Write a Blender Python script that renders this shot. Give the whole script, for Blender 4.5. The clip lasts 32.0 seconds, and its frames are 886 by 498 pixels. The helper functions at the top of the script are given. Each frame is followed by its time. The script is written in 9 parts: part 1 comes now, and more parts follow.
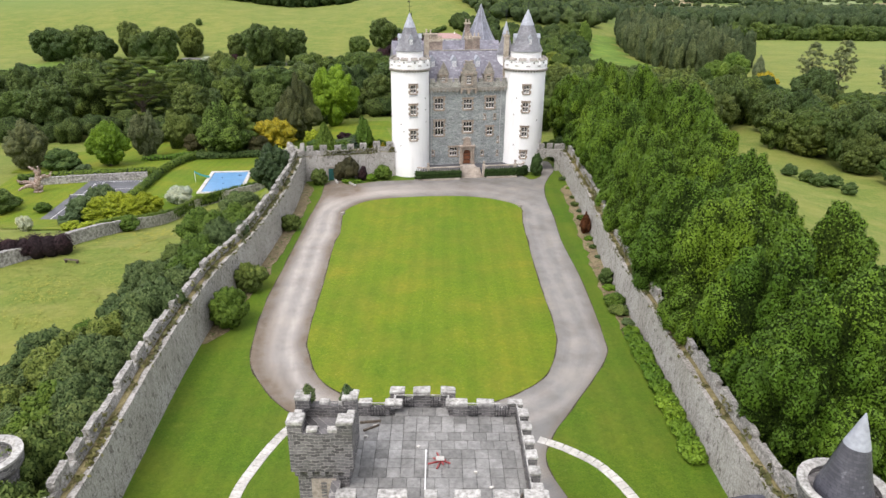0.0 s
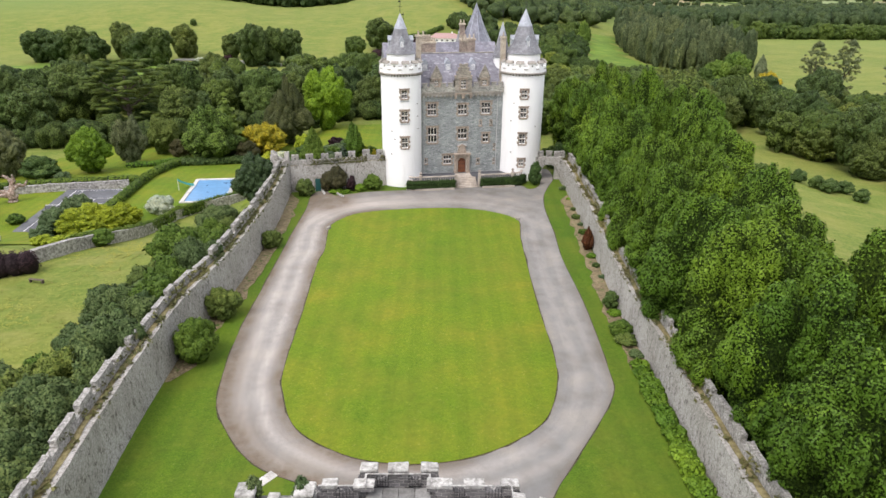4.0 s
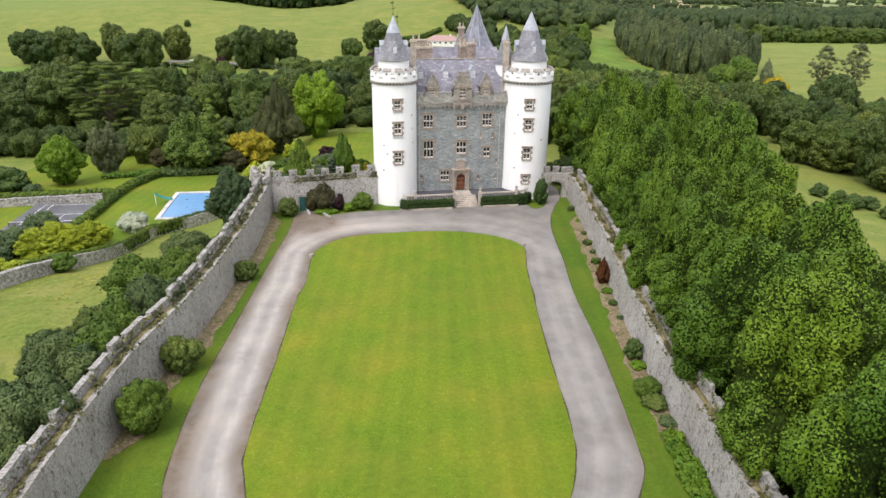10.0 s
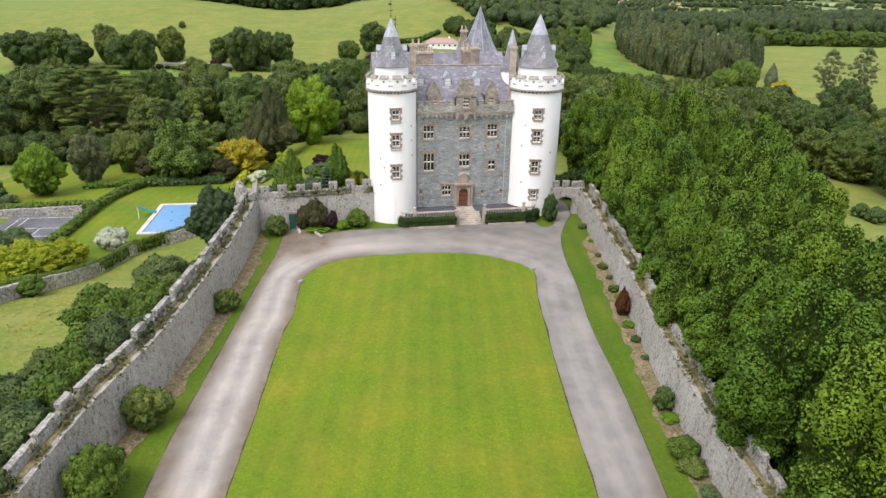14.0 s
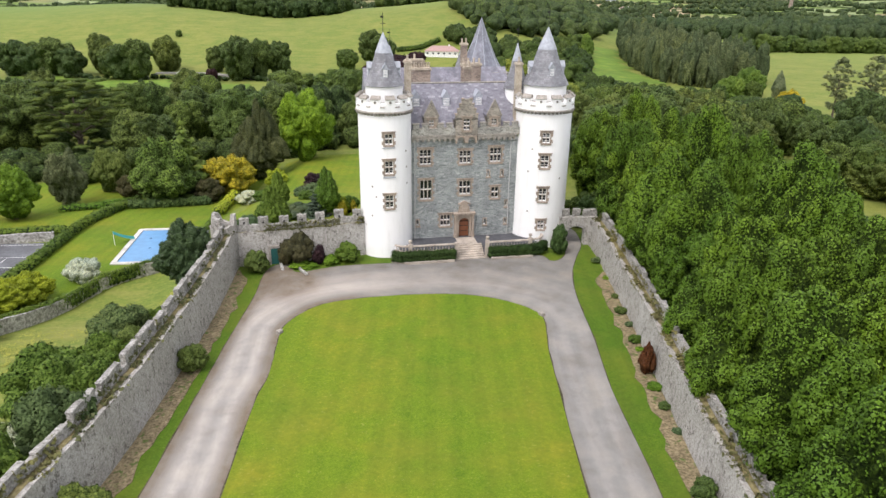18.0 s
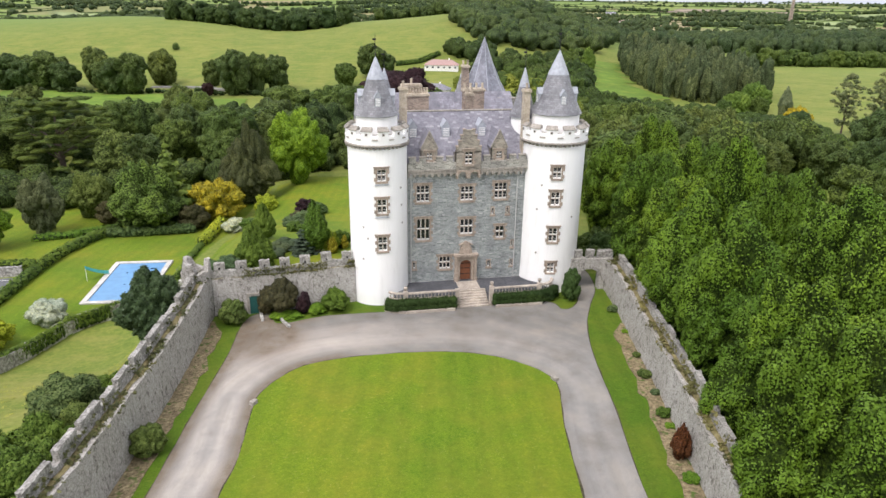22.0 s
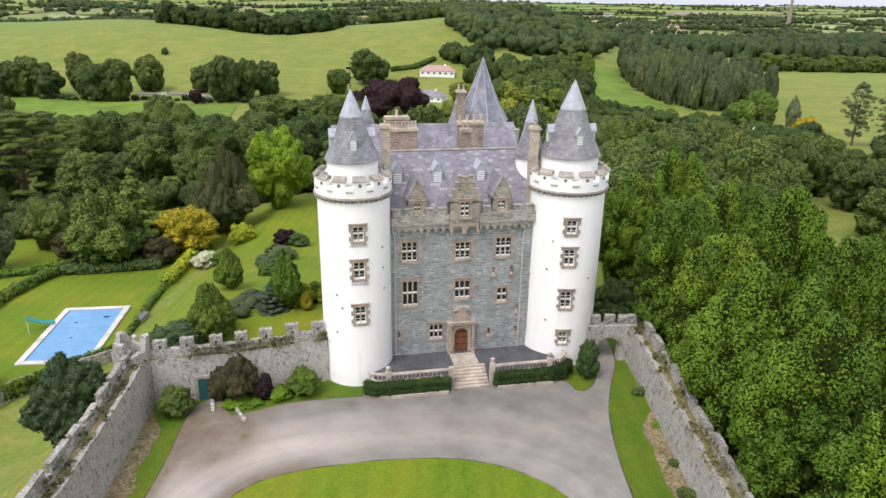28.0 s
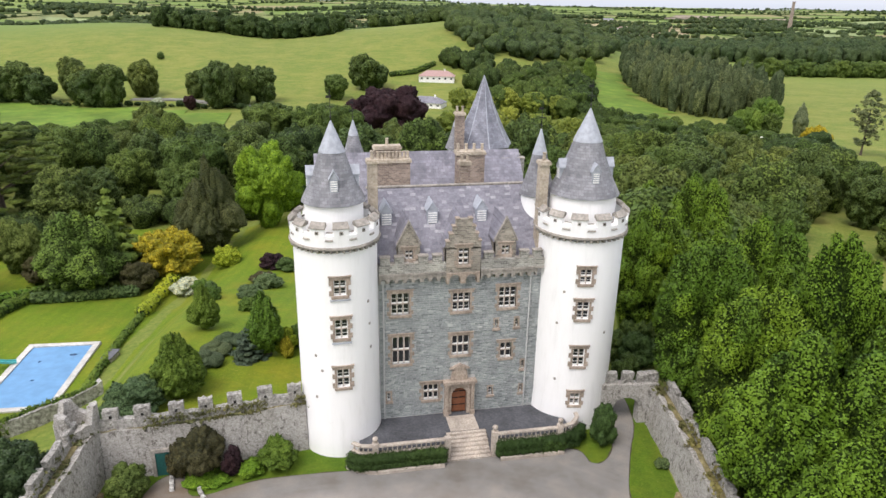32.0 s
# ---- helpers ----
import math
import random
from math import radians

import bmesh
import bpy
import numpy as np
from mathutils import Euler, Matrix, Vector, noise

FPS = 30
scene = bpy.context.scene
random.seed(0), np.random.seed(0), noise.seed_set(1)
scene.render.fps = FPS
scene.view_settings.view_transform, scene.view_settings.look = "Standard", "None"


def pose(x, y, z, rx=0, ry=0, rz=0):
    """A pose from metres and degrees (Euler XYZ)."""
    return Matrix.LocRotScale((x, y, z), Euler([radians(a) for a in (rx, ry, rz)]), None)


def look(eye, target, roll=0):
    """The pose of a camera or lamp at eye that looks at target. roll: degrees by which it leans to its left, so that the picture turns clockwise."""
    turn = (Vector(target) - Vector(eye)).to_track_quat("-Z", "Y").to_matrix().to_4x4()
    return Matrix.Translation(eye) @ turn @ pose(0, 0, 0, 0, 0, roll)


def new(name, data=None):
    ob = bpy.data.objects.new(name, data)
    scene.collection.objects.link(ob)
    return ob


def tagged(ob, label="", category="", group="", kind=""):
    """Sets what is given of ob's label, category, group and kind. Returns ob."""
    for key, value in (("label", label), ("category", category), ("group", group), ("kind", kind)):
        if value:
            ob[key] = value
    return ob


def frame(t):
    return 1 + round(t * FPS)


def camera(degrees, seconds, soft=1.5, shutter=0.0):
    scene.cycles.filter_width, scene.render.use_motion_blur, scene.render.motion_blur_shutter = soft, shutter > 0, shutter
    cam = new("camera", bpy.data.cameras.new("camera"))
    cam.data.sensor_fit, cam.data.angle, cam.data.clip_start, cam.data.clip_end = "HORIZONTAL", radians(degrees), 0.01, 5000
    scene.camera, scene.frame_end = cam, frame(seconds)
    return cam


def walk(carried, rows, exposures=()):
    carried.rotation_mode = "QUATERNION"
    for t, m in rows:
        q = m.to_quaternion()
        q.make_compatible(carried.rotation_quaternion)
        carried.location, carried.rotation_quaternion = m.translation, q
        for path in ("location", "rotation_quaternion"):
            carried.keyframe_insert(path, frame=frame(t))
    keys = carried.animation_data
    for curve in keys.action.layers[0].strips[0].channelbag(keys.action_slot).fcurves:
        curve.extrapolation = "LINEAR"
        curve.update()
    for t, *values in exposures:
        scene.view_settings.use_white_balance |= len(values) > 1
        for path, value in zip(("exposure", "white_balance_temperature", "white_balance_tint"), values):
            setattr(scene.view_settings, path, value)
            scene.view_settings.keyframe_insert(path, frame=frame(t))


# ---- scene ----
cam = camera(66.4, 32.0)
PATH = [
    (0, (-24.891, -112.259, 31.821), (-24.552, -110.437, 31.068), 0.6),
    (0.5, (-24.58, -111.465, 31.806), (-24.241, -109.644, 31.051), 0.5),
    (1, (-24.326, -110.696, 31.79), (-23.986, -108.875, 31.036), 0.5),
    (1.5, (-24.088, -109.914, 31.811), (-23.747, -108.094, 31.057), 0.6),
    (2, (-23.837, -109.117, 31.817), (-23.497, -107.296, 31.063), 0.6),
    (2.5, (-23.584, -108.351, 31.755), (-23.243, -106.53, 31.0), 0.5),
    (3, (-23.325, -107.578, 31.694), (-22.984, -105.757, 30.94), 0.6),
    (3.5, (-23.085, -106.786, 31.666), (-22.744, -104.965, 30.912), 0.5),
    (5.5, (-22.286, -103.635, 31.559), (-21.943, -101.815, 30.804), 0.5),
    (6, (-22.151, -102.883, 31.551), (-21.808, -101.062, 30.798), 0.7),
    (6.5, (-22.062, -102.08, 31.599), (-21.716, -100.26, 30.844), 0.7),
    (7, (-21.875, -101.24, 31.585), (-21.528, -99.421, 30.83), 0.6),
    (7.5, (-21.723, -100.435, 31.537), (-21.376, -98.615, 30.783), 0.7),
    (8, (-21.581, -99.587, 31.468), (-21.233, -97.768, 30.714), 0.7),
    (8.5, (-21.359, -98.713, 31.403), (-21.012, -96.893, 30.651), 0.7),
    (9, (-21.137, -97.829, 31.353), (-20.789, -96.009, 30.601), 0.7),
    (9.5, (-20.997, -96.961, 31.29), (-20.649, -95.14, 30.538), 0.7),
    (10, (-20.893, -96.094, 31.249), (-20.545, -94.273, 30.499), 0.7),
    (10.5, (-20.776, -95.202, 31.216), (-20.427, -93.381, 30.466), 0.7),
    (11, (-20.585, -94.252, 31.182), (-20.239, -92.431, 30.43), 0.7),
    (11.5, (-20.492, -93.286, 31.127), (-20.144, -91.465, 30.376), 0.7),
    (12, (-20.457, -92.405, 31.066), (-20.107, -90.584, 30.316), 0.7),
    (12.5, (-20.393, -91.417, 30.997), (-20.042, -89.596, 30.249), 0.8),
    (13, (-20.263, -90.359, 30.932), (-19.91, -88.538, 30.184), 0.8),
    (13.5, (-20.15, -89.412, 30.91), (-19.795, -87.591, 30.164), 0.8),
    (14, (-20.004, -88.394, 30.911), (-19.648, -86.572, 30.166), 0.9),
    (14.5, (-19.762, -87.341, 30.921), (-19.406, -85.519, 30.176), 0.8),
    (16.5, (-18.654, -82.811, 31.002), (-18.301, -80.985, 30.264), 0.7),
    (17, (-18.431, -81.594, 31.051), (-18.077, -79.767, 30.317), 0.7),
    (17.5, (-18.195, -80.415, 31.119), (-17.84, -78.588, 30.387), 0.8),
    (18, (-17.979, -79.307, 31.188), (-17.625, -77.479, 30.46), 0.7),
    (18.5, (-17.824, -78.192, 31.252), (-17.469, -76.362, 30.528), 0.8),
    (19, (-17.602, -77.058, 31.332), (-17.247, -75.227, 30.609), 0.7),
    (19.5, (-17.393, -75.891, 31.367), (-17.039, -74.058, 30.65), 0.9),
    (20, (-17.218, -74.768, 31.406), (-16.863, -72.933, 30.694), 0.9),
    (20.5, (-17.013, -73.641, 31.469), (-16.656, -71.805, 30.761), 0.9),
    (21, (-16.723, -72.504, 31.57), (-16.368, -70.667, 30.865), 0.8),
    (21.5, (-16.492, -71.403, 31.681), (-16.135, -69.564, 30.982), 0.9),
    (22, (-16.237, -70.268, 31.782), (-15.88, -68.428, 31.084), 0.8),
    (22.5, (-16.066, -69.174, 31.816), (-15.708, -67.333, 31.122), 0.9),
    (23, (-15.917, -68.087, 31.855), (-15.555, -66.246, 31.163), 0.9),
    (23.5, (-15.633, -66.963, 31.96), (-15.271, -65.123, 31.267), 0.8),
    (24, (-15.301, -65.779, 32.109), (-14.941, -63.938, 31.416), 0.9),
    (24.5, (-15.034, -64.593, 32.238), (-14.672, -62.752, 31.545), 0.9),
    (25, (-14.802, -63.425, 32.328), (-14.438, -61.584, 31.637), 0.9),
    (25.5, (-14.575, -62.272, 32.426), (-14.209, -60.43, 31.736), 1.0),
    (27.5, (-13.387, -57.706, 33.085), (-13.021, -55.867, 32.389), 0.8),
    (28, (-13.147, -56.639, 33.125), (-12.78, -54.799, 32.432), 0.9),
    (28.5, (-12.898, -55.545, 33.294), (-12.531, -53.705, 32.6), 0.8),
    (29, (-12.671, -54.43, 33.449), (-12.302, -52.591, 32.755), 0.9),
    (29.5, (-12.397, -53.297, 33.583), (-12.028, -51.458, 32.889), 0.9),
    (30, (-12.143, -52.129, 33.674), (-11.772, -50.289, 32.981), 0.9),
    (30.5, (-11.926, -51.003, 33.756), (-11.554, -49.164, 33.064), 0.9),
    (31, (-11.71, -49.91, 33.843), (-11.338, -48.07, 33.153), 0.9),
    (31.5, (-11.529, -48.968, 33.96), (-11.156, -47.126, 33.275), 1.0),
    (32, (-11.198, -48.271, 34.083), (-10.83, -46.429, 33.397), 1.0),
]

walk(cam, [(t, look(eye, target, roll)) for t, eye, target, roll in PATH], exposures=((0.0, 0.68, 6250, 14), (23.0, 0.68, 6250, 14), (32.0, 0.6, 6250, 14)))

# ---- light: a bright overcast day ----
world = bpy.data.worlds.new("overcast_sky")
scene.world = world
world.use_nodes = True
wn = world.node_tree
sky = wn.nodes.new("ShaderNodeTexSky")
sky.sky_type = "NISHITA"
sky.sun_disc = False
sky.sun_elevation = radians(58)
sky.sun_rotation = radians(215)
sky.air_density = 1.0
sky.dust_density = 6.0
sky.ozone_density = 1.0
cloud = wn.nodes.new("ShaderNodeMix")
cloud.data_type = "RGBA"
cloud.inputs[0].default_value = 0.65
# an overcast sky is brightest overhead
rise = wn.nodes.new("ShaderNodeTexGradient")
rise.texture_mapping.mapping_x = "Z"
rise.texture_mapping.mapping_y = "X"
rise.texture_mapping.mapping_z = "Y"
veil = wn.nodes.new("ShaderNodeValToRGB")
veil.color_ramp.elements[0].color = (0.72, 0.76, 0.82, 1)
haze = veil.color_ramp.elements.new(0.025)
haze.color = (0.36, 0.365, 0.375, 1)
veil.color_ramp.elements[1].color = (0.93, 0.94, 0.965, 1)
gain = wn.nodes.new("ShaderNodeMix")
gain.data_type, gain.blend_type = "RGBA", "MULTIPLY"
gain.inputs[0].default_value = 1.0
gain.inputs[7].default_value = (10.0, 10.0, 10.0, 1)
wn.links.new(rise.outputs["Fac"], veil.inputs[0])
wn.links.new(veil.outputs[0], gain.inputs[6])
wn.links.new(gain.outputs[2], cloud.inputs[7])
wn.links.new(sky.outputs[0], cloud.inputs[6])
wn.links.new(cloud.outputs[2], wn.nodes["Background"].inputs[0])
wn.nodes["Background"].inputs[1].default_value = 0.107
sun = new("sun", bpy.data.lights.new("sun", "SUN"))
sun.data.energy = 1.5
sun.data.angle = radians(28)
sun.data.color = (1.0, 0.96, 0.9)
sun.matrix_world = look((0, 0, 60), (30, 25, 0))

# ---- helpers ----
AXIS = radians(10.0)


def smooth(x, a, b):
    t = min(1.0, max(0.0, (x - a) / (b - a)))
    return t * t * (3 - 2 * t)


def to_uv(x, y):
    return x * math.cos(AXIS) - y * math.sin(AXIS), x * math.sin(AXIS) + y * math.cos(AXIS)


def from_uv(u, v):
    return u * math.cos(AXIS) + v * math.sin(AXIS), -u * math.sin(AXIS) + v * math.cos(AXIS)


def ground_z(x,y):
    u,v=to_uv(x,y)
    w=smooth(-29-u,0,13)*(4.5+5.0*smooth(v,-26,2))
    n=smooth(v,7,62)*9+smooth(v,60,290)*15
    e=smooth(u-19,0,75)*12+smooth(u,70,220)*8
    s=smooth(-90-v,0,60)*3
    z=-(w**3+n**3+e**3+s**3)**(1/3)
    # broad hill across the valley to the north-west, easier ground to the north-east
    hill=33*smooth(v,340,640)*smooth(170-u,0,170)*(1-smooth(v,680,960)*0.6)
    side=u/(abs(v)+60)
    hill-=smooth(v,420,640)*(10.5*math.exp(-((side+0.22)/0.1)**2)+5*smooth(-side,0.42,0.6))
    knoll=30*math.exp(-((u-120)/95)**2-((v-780)/170)**2)
    z+=hill+knoll
    r=math.hypot(u,v)
    far=smooth(r,800,3600)
    z+=far*(45 + 6 * math.sin(u/310+1.0)*math.sin(v/270+0.4)+4*math.sin(u/130+v/210))
    return z


def mesh_of(name, bm, mat, smooth_faces=False):
    me = bpy.data.meshes.new(name)
    if smooth_faces:
        for f in bm.faces:
            f.smooth = True
    bm.to_mesh(me)
    bm.free()
    for m in (mat if isinstance(mat, (list, tuple)) else [mat]):
        me.materials.append(m)
    return me


def part(name, bm, mat, parent=None, label="", at=None, smooth_faces=False):
    """A bmesh as one mesh object, under its thing or part."""
    ob = new(name, mesh_of(name, bm, mat, smooth_faces))
    if parent is not None:
        ob.parent = parent
    if at is not None:
        ob.matrix_basis = at
    if label:
        ob["label"] = label
    return ob


def share(name, me, parent, at):
    """A piece that shares its mesh with its like."""
    ob = new(name, me)
    ob.parent = parent
    ob.matrix_basis = at
    return ob


def thing(name, label, category, at=None, group="", kind=""):
    ob = new(name)
    ob.empty_display_size = 0.2
    if at is not None:
        ob.matrix_basis = at
    return tagged(ob, label, category, group, kind)


def box(bm, x0, x1, y0, y1, z0, z1, m=None, jitter=0.0, rnd=random):
    vs = []
    for z in (z0, z1):
        for x, y in ((x0, y0), (x1, y0), (x1, y1), (x0, y1)):
            p = Vector((x, y, z))
            if jitter:
                p += Vector((rnd.uniform(-jitter, jitter), rnd.uniform(-jitter, jitter), rnd.uniform(-jitter, jitter)))
            vs.append(bm.verts.new(m @ p if m else p))
    for q in ((3, 2, 1, 0), (4, 5, 6, 7), (0, 1, 5, 4), (1, 2, 6, 5), (2, 3, 7, 6), (3, 0, 4, 7)):
        bm.faces.new([vs[i] for i in q])
    return vs


def bevelled(bm, w, seg=1):
    bmesh.ops.bevel(bm, geom=list(bm.edges), offset=w, segments=seg, affect="EDGES", profile=0.5)
    return bm


def block_mesh(name, sx, sy, sz, mat, w=0.02):
    """A bevelled block, its base at z 0."""
    bm = bmesh.new()
    box(bm, -sx / 2, sx / 2, -sy / 2, sy / 2, 0, sz)
    bevelled(bm, w)
    return mesh_of(name, bm, mat)


def prism(bm, pts, z0, z1, m=None):
    """An upright prism over a polygon that runs anticlockwise."""
    lo = [bm.verts.new((m @ Vector((x, y, z0))) if m else (x, y, z0)) for x, y in pts]
    hi = [bm.verts.new((m @ Vector((x, y, z1))) if m else (x, y, z1)) for x, y in pts]
    bm.faces.new(lo[::-1])
    bm.faces.new(hi)
    n = len(pts)
    for i in range(n):
        bm.faces.new((lo[i], lo[(i + 1) % n], hi[(i + 1) % n], hi[i]))


def profile_y(bm, pts, y0, y1, m=None):
    """A prism along y over a polygon in x and z."""
    lo = [bm.verts.new((m @ Vector((x, y0, z))) if m else (x, y0, z)) for x, z in pts]
    hi = [bm.verts.new((m @ Vector((x, y1, z))) if m else (x, y1, z)) for x, z in pts]
    bm.faces.new(lo)
    bm.faces.new(hi[::-1])
    n = len(pts)
    for i in range(n):
        bm.faces.new((lo[(i + 1) % n], lo[i], hi[i], hi[(i + 1) % n]))


def lathe(bm, rows, n=32, cx=0.0, cy=0.0, close=True):
    """A turned form from (radius, z) rows."""
    rings = []
    for r, z in rows:
        if r < 1e-4:
            rings.append([bm.verts.new((cx, cy, z))])
        else:
            rings.append([bm.verts.new((cx + r * math.cos(2 * math.pi * i / n), cy + r * math.sin(2 * math.pi * i / n), z)) for i in range(n)])
    for a, b in zip(rings, rings[1:]):
        for i in range(n):
            j = (i + 1) % n
            if len(a) == 1 and len(b) == 1:
                continue
            if len(a) == 1:
                bm.faces.new((a[0], b[j], b[i]))
            elif len(b) == 1:
                bm.faces.new((a[i], a[j], b[0]))
            else:
                bm.faces.new((a[i], a[j], b[j], b[i]))
    if close:
        for ring, turn in ((rings[0], True), (rings[-1], False)):
            if len(ring) > 2:
                bm.faces.new(ring[::-1] if turn else ring)


# ---- materials ----
def material(name, base, rough=0.85, metal=0.0):
    m = bpy.data.materials.new(name)
    m.use_nodes = True
    nt = m.node_tree
    b = nt.nodes["Principled BSDF"]
    b.inputs["Base Color"].default_value = (*base, 1)
    b.inputs["Roughness"].default_value = rough
    b.inputs["Metallic"].default_value = metal
    b.inputs["Specular IOR Level"].default_value = 0.25
    return m, nt, b


def node(nt, kind, **values):
    n = nt.nodes.new(kind)
    for k, v in values.items():
        n.inputs[k.replace("_", " ")].default_value = v
    return n


def noise_of(nt, vec, scale, detail=4.0, rough=0.55):
    n = node(nt, "ShaderNodeTexNoise", Scale=scale, Detail=detail, Roughness=rough)
    nt.links.new(vec, n.inputs["Vector"])
    return n.outputs["Fac"]


def ramp(nt, fac, stops):
    r = nt.nodes.new("ShaderNodeValToRGB")
    e = r.color_ramp.elements
    while len(e) < len(stops):
        e.new(0.5)
    for i, (p, c) in enumerate(stops):
        e[i].position, e[i].color = p, (*c, 1)
    nt.links.new(fac, r.inputs[0])
    return r.outputs[0]


def mix(nt, fac, a, b, how="MIX"):
    n = nt.nodes.new("ShaderNodeMix")
    n.data_type, n.blend_type = "RGBA", how
    for sock, val in ((n.inputs[0], fac), (n.inputs[6], a), (n.inputs[7], b)):
        if isinstance(val, (int, float)):
            sock.default_value = val
        elif isinstance(val, tuple):
            sock.default_value = (*val, 1)
        else:
            nt.links.new(val, sock)
    return n.outputs[2]


def bump(nt, b, height, strength=0.4, distance=0.05):
    n = node(nt, "ShaderNodeBump", Strength=strength, Distance=distance)
    nt.links.new(height, n.inputs["Height"])
    nt.links.new(n.outputs[0], b.inputs["Normal"])
    return n


def place(nt):
    """World place: alike on all parts."""
    return nt.nodes.new("ShaderNodeNewGeometry").outputs["Position"]


def mapped(nt, vec, scale=(1, 1, 1), rot=(0, 0, 0)):
    n = nt.nodes.new("ShaderNodeMapping")
    n.inputs["Scale"].default_value = scale
    n.inputs["Rotation"].default_value = rot
    nt.links.new(vec, n.inputs[0])
    return n.outputs[0]


def two_scale(name, dark, mid, light, fine=3.0, broad=0.25, rough=0.9, relief=0.5, distance=0.04, specks=None, each=0.0):
    """A mineral or grassy surface: fine grain on broad stains."""
    m, nt, b = material(name, mid, rough)
    p = place(nt)
    f = noise_of(nt, p, fine, 6, 0.65)
    g = noise_of(nt, p, broad, 3, 0.6)
    c = ramp(nt, f, [(0.3, dark), (0.5, mid), (0.72, light)])
    g2 = ramp(nt, g, [(0.3, (0.72, 0.72, 0.72)), (0.7, (1.25, 1.25, 1.25))])
    c = mix(nt, 1.0, c, g2, "MULTIPLY")
    if specks:
        col, scale, lo, hi = specks
        s = noise_of(nt, p, scale, 3, 0.6)
        c = mix(nt, ramp(nt, s, [(lo, (0, 0, 0)), (hi, (1, 1, 1))]), c, col)
    if each:
        inf = nt.nodes.new("ShaderNodeObjectInfo")
        c = mix(nt, 1.0, c, ramp(nt, inf.outputs["Random"], [(0.0, (1 - each,) * 3), (0.3, (1, 1, 1)), (1.0, (1 + each, 1 + each, 1 + each * 1.05))]), "MULTIPLY")
    nt.links.new(c, b.inputs["Base Color"])
    bump(nt, b, f, relief, distance)
    return m


def masonry(name, stone, joint, w, h, mortar=0.012, wobble=0.08, var=0.35, moss=None, relief=0.6, rough=0.9, turn=0.0, streak=0.0, tint=0.0):
    """Coursed rubble: stones with uneven joints, stains and grain."""
    m, nt, b = material(name, stone, rough)
    p = place(nt)
    # along the wall face: x' runs with the wall, y' is height
    sep = nt.nodes.new("ShaderNodeSeparateXYZ")
    nt.links.new(mapped(nt, p, rot=(0, 0, turn)), sep.inputs[0])
    add = nt.nodes.new("ShaderNodeMath")
    add.operation = "ADD"
    nt.links.new(sep.outputs[0], add.inputs[0])
    nt.links.new(sep.outputs[1], add.inputs[1])
    com = nt.nodes.new("ShaderNodeCombineXYZ")
    nt.links.new(add.outputs[0], com.inputs[0])
    nt.links.new(sep.outputs[2], com.inputs[1])
    n = node(nt, "ShaderNodeTexNoise", Scale=2.2, Detail=3)
    nt.links.new(p, n.inputs["Vector"])
    off = nt.nodes.new("ShaderNodeVectorMath")
    off.operation = "MULTIPLY_ADD"
    nt.links.new(n.outputs["Color"], off.inputs[0])
    off.inputs[1].default_value = (wobble * 2,) * 3
    nt.links.new(com.outputs[0], off.inputs[2])
    br = node(nt, "ShaderNodeTexBrick", Scale=1.0)
    br.inputs["Mortar Size"].default_value = mortar
    br.inputs["Mortar Smooth"].default_value = 0.4
    br.inputs["Brick Width"].default_value = w
    br.inputs["Row Height"].default_value = h
    lo = tuple(c * (1 - var) for c in stone)
    hi = tuple(min(1, c * (1 + var)) for c in stone)
    br.inputs["Color1"].default_value = (*lo, 1)
    br.inputs["Color2"].default_value = (*hi, 1)
    br.inputs["Mortar"].default_value = (*joint, 1)
    nt.links.new(off.outputs[0], br.inputs["Vector"])
    g = noise_of(nt, p, 0.5, 5, 0.65)
    c = mix(nt, 1.0, br.outputs[0], ramp(nt, g, [(0.3, (0.7, 0.7, 0.7)), (0.7, (1.25, 1.24, 1.2))]), "MULTIPLY")
    f = noise_of(nt, p, 9.0, 5, 0.7)
    c = mix(nt, 0.5, c, ramp(nt, f, [(0.3, (0.35, 0.35, 0.35)), (0.7, (0.75, 0.75, 0.75))]), "OVERLAY")
    if streak:
        k = noise_of(nt, mapped(nt, p, (1, 1, 0.14)), 1.6, 5, 0.7)
        c = mix(nt, ramp(nt, k, [(0.5, (0, 0, 0)), (0.66, (streak,) * 3)]), c, (0.10, 0.097, 0.09))
        k = noise_of(nt, p, 3.4, 4, 0.7)
        c = mix(nt, ramp(nt, k, [(0.6, (0, 0, 0)), (0.68, (streak,) * 3)]), c, (0.07, 0.066, 0.055))
    if tint:
        inf = nt.nodes.new("ShaderNodeObjectInfo")
        c = mix(nt, 1.0, c, ramp(nt, inf.outputs["Random"], [(0.0, (1 - tint,) * 3), (1.0, (1 + tint,) * 3)]), "MULTIPLY")
    if moss:
        s = noise_of(nt, p, 0.9, 6, 0.7)
        c = mix(nt, ramp(nt, s, [(0.55, (0, 0, 0)), (0.72, (0.8, 0.8, 0.8))]), c, moss)
    nt.links.new(c, b.inputs["Base Color"])
    h2 = mix(nt, 0.4, br.outputs["Fac"], f)
    bn = bump(nt, b, h2, relief, 0.03)
    bn.invert = True
    return m


LEAF_COLOURS = {}


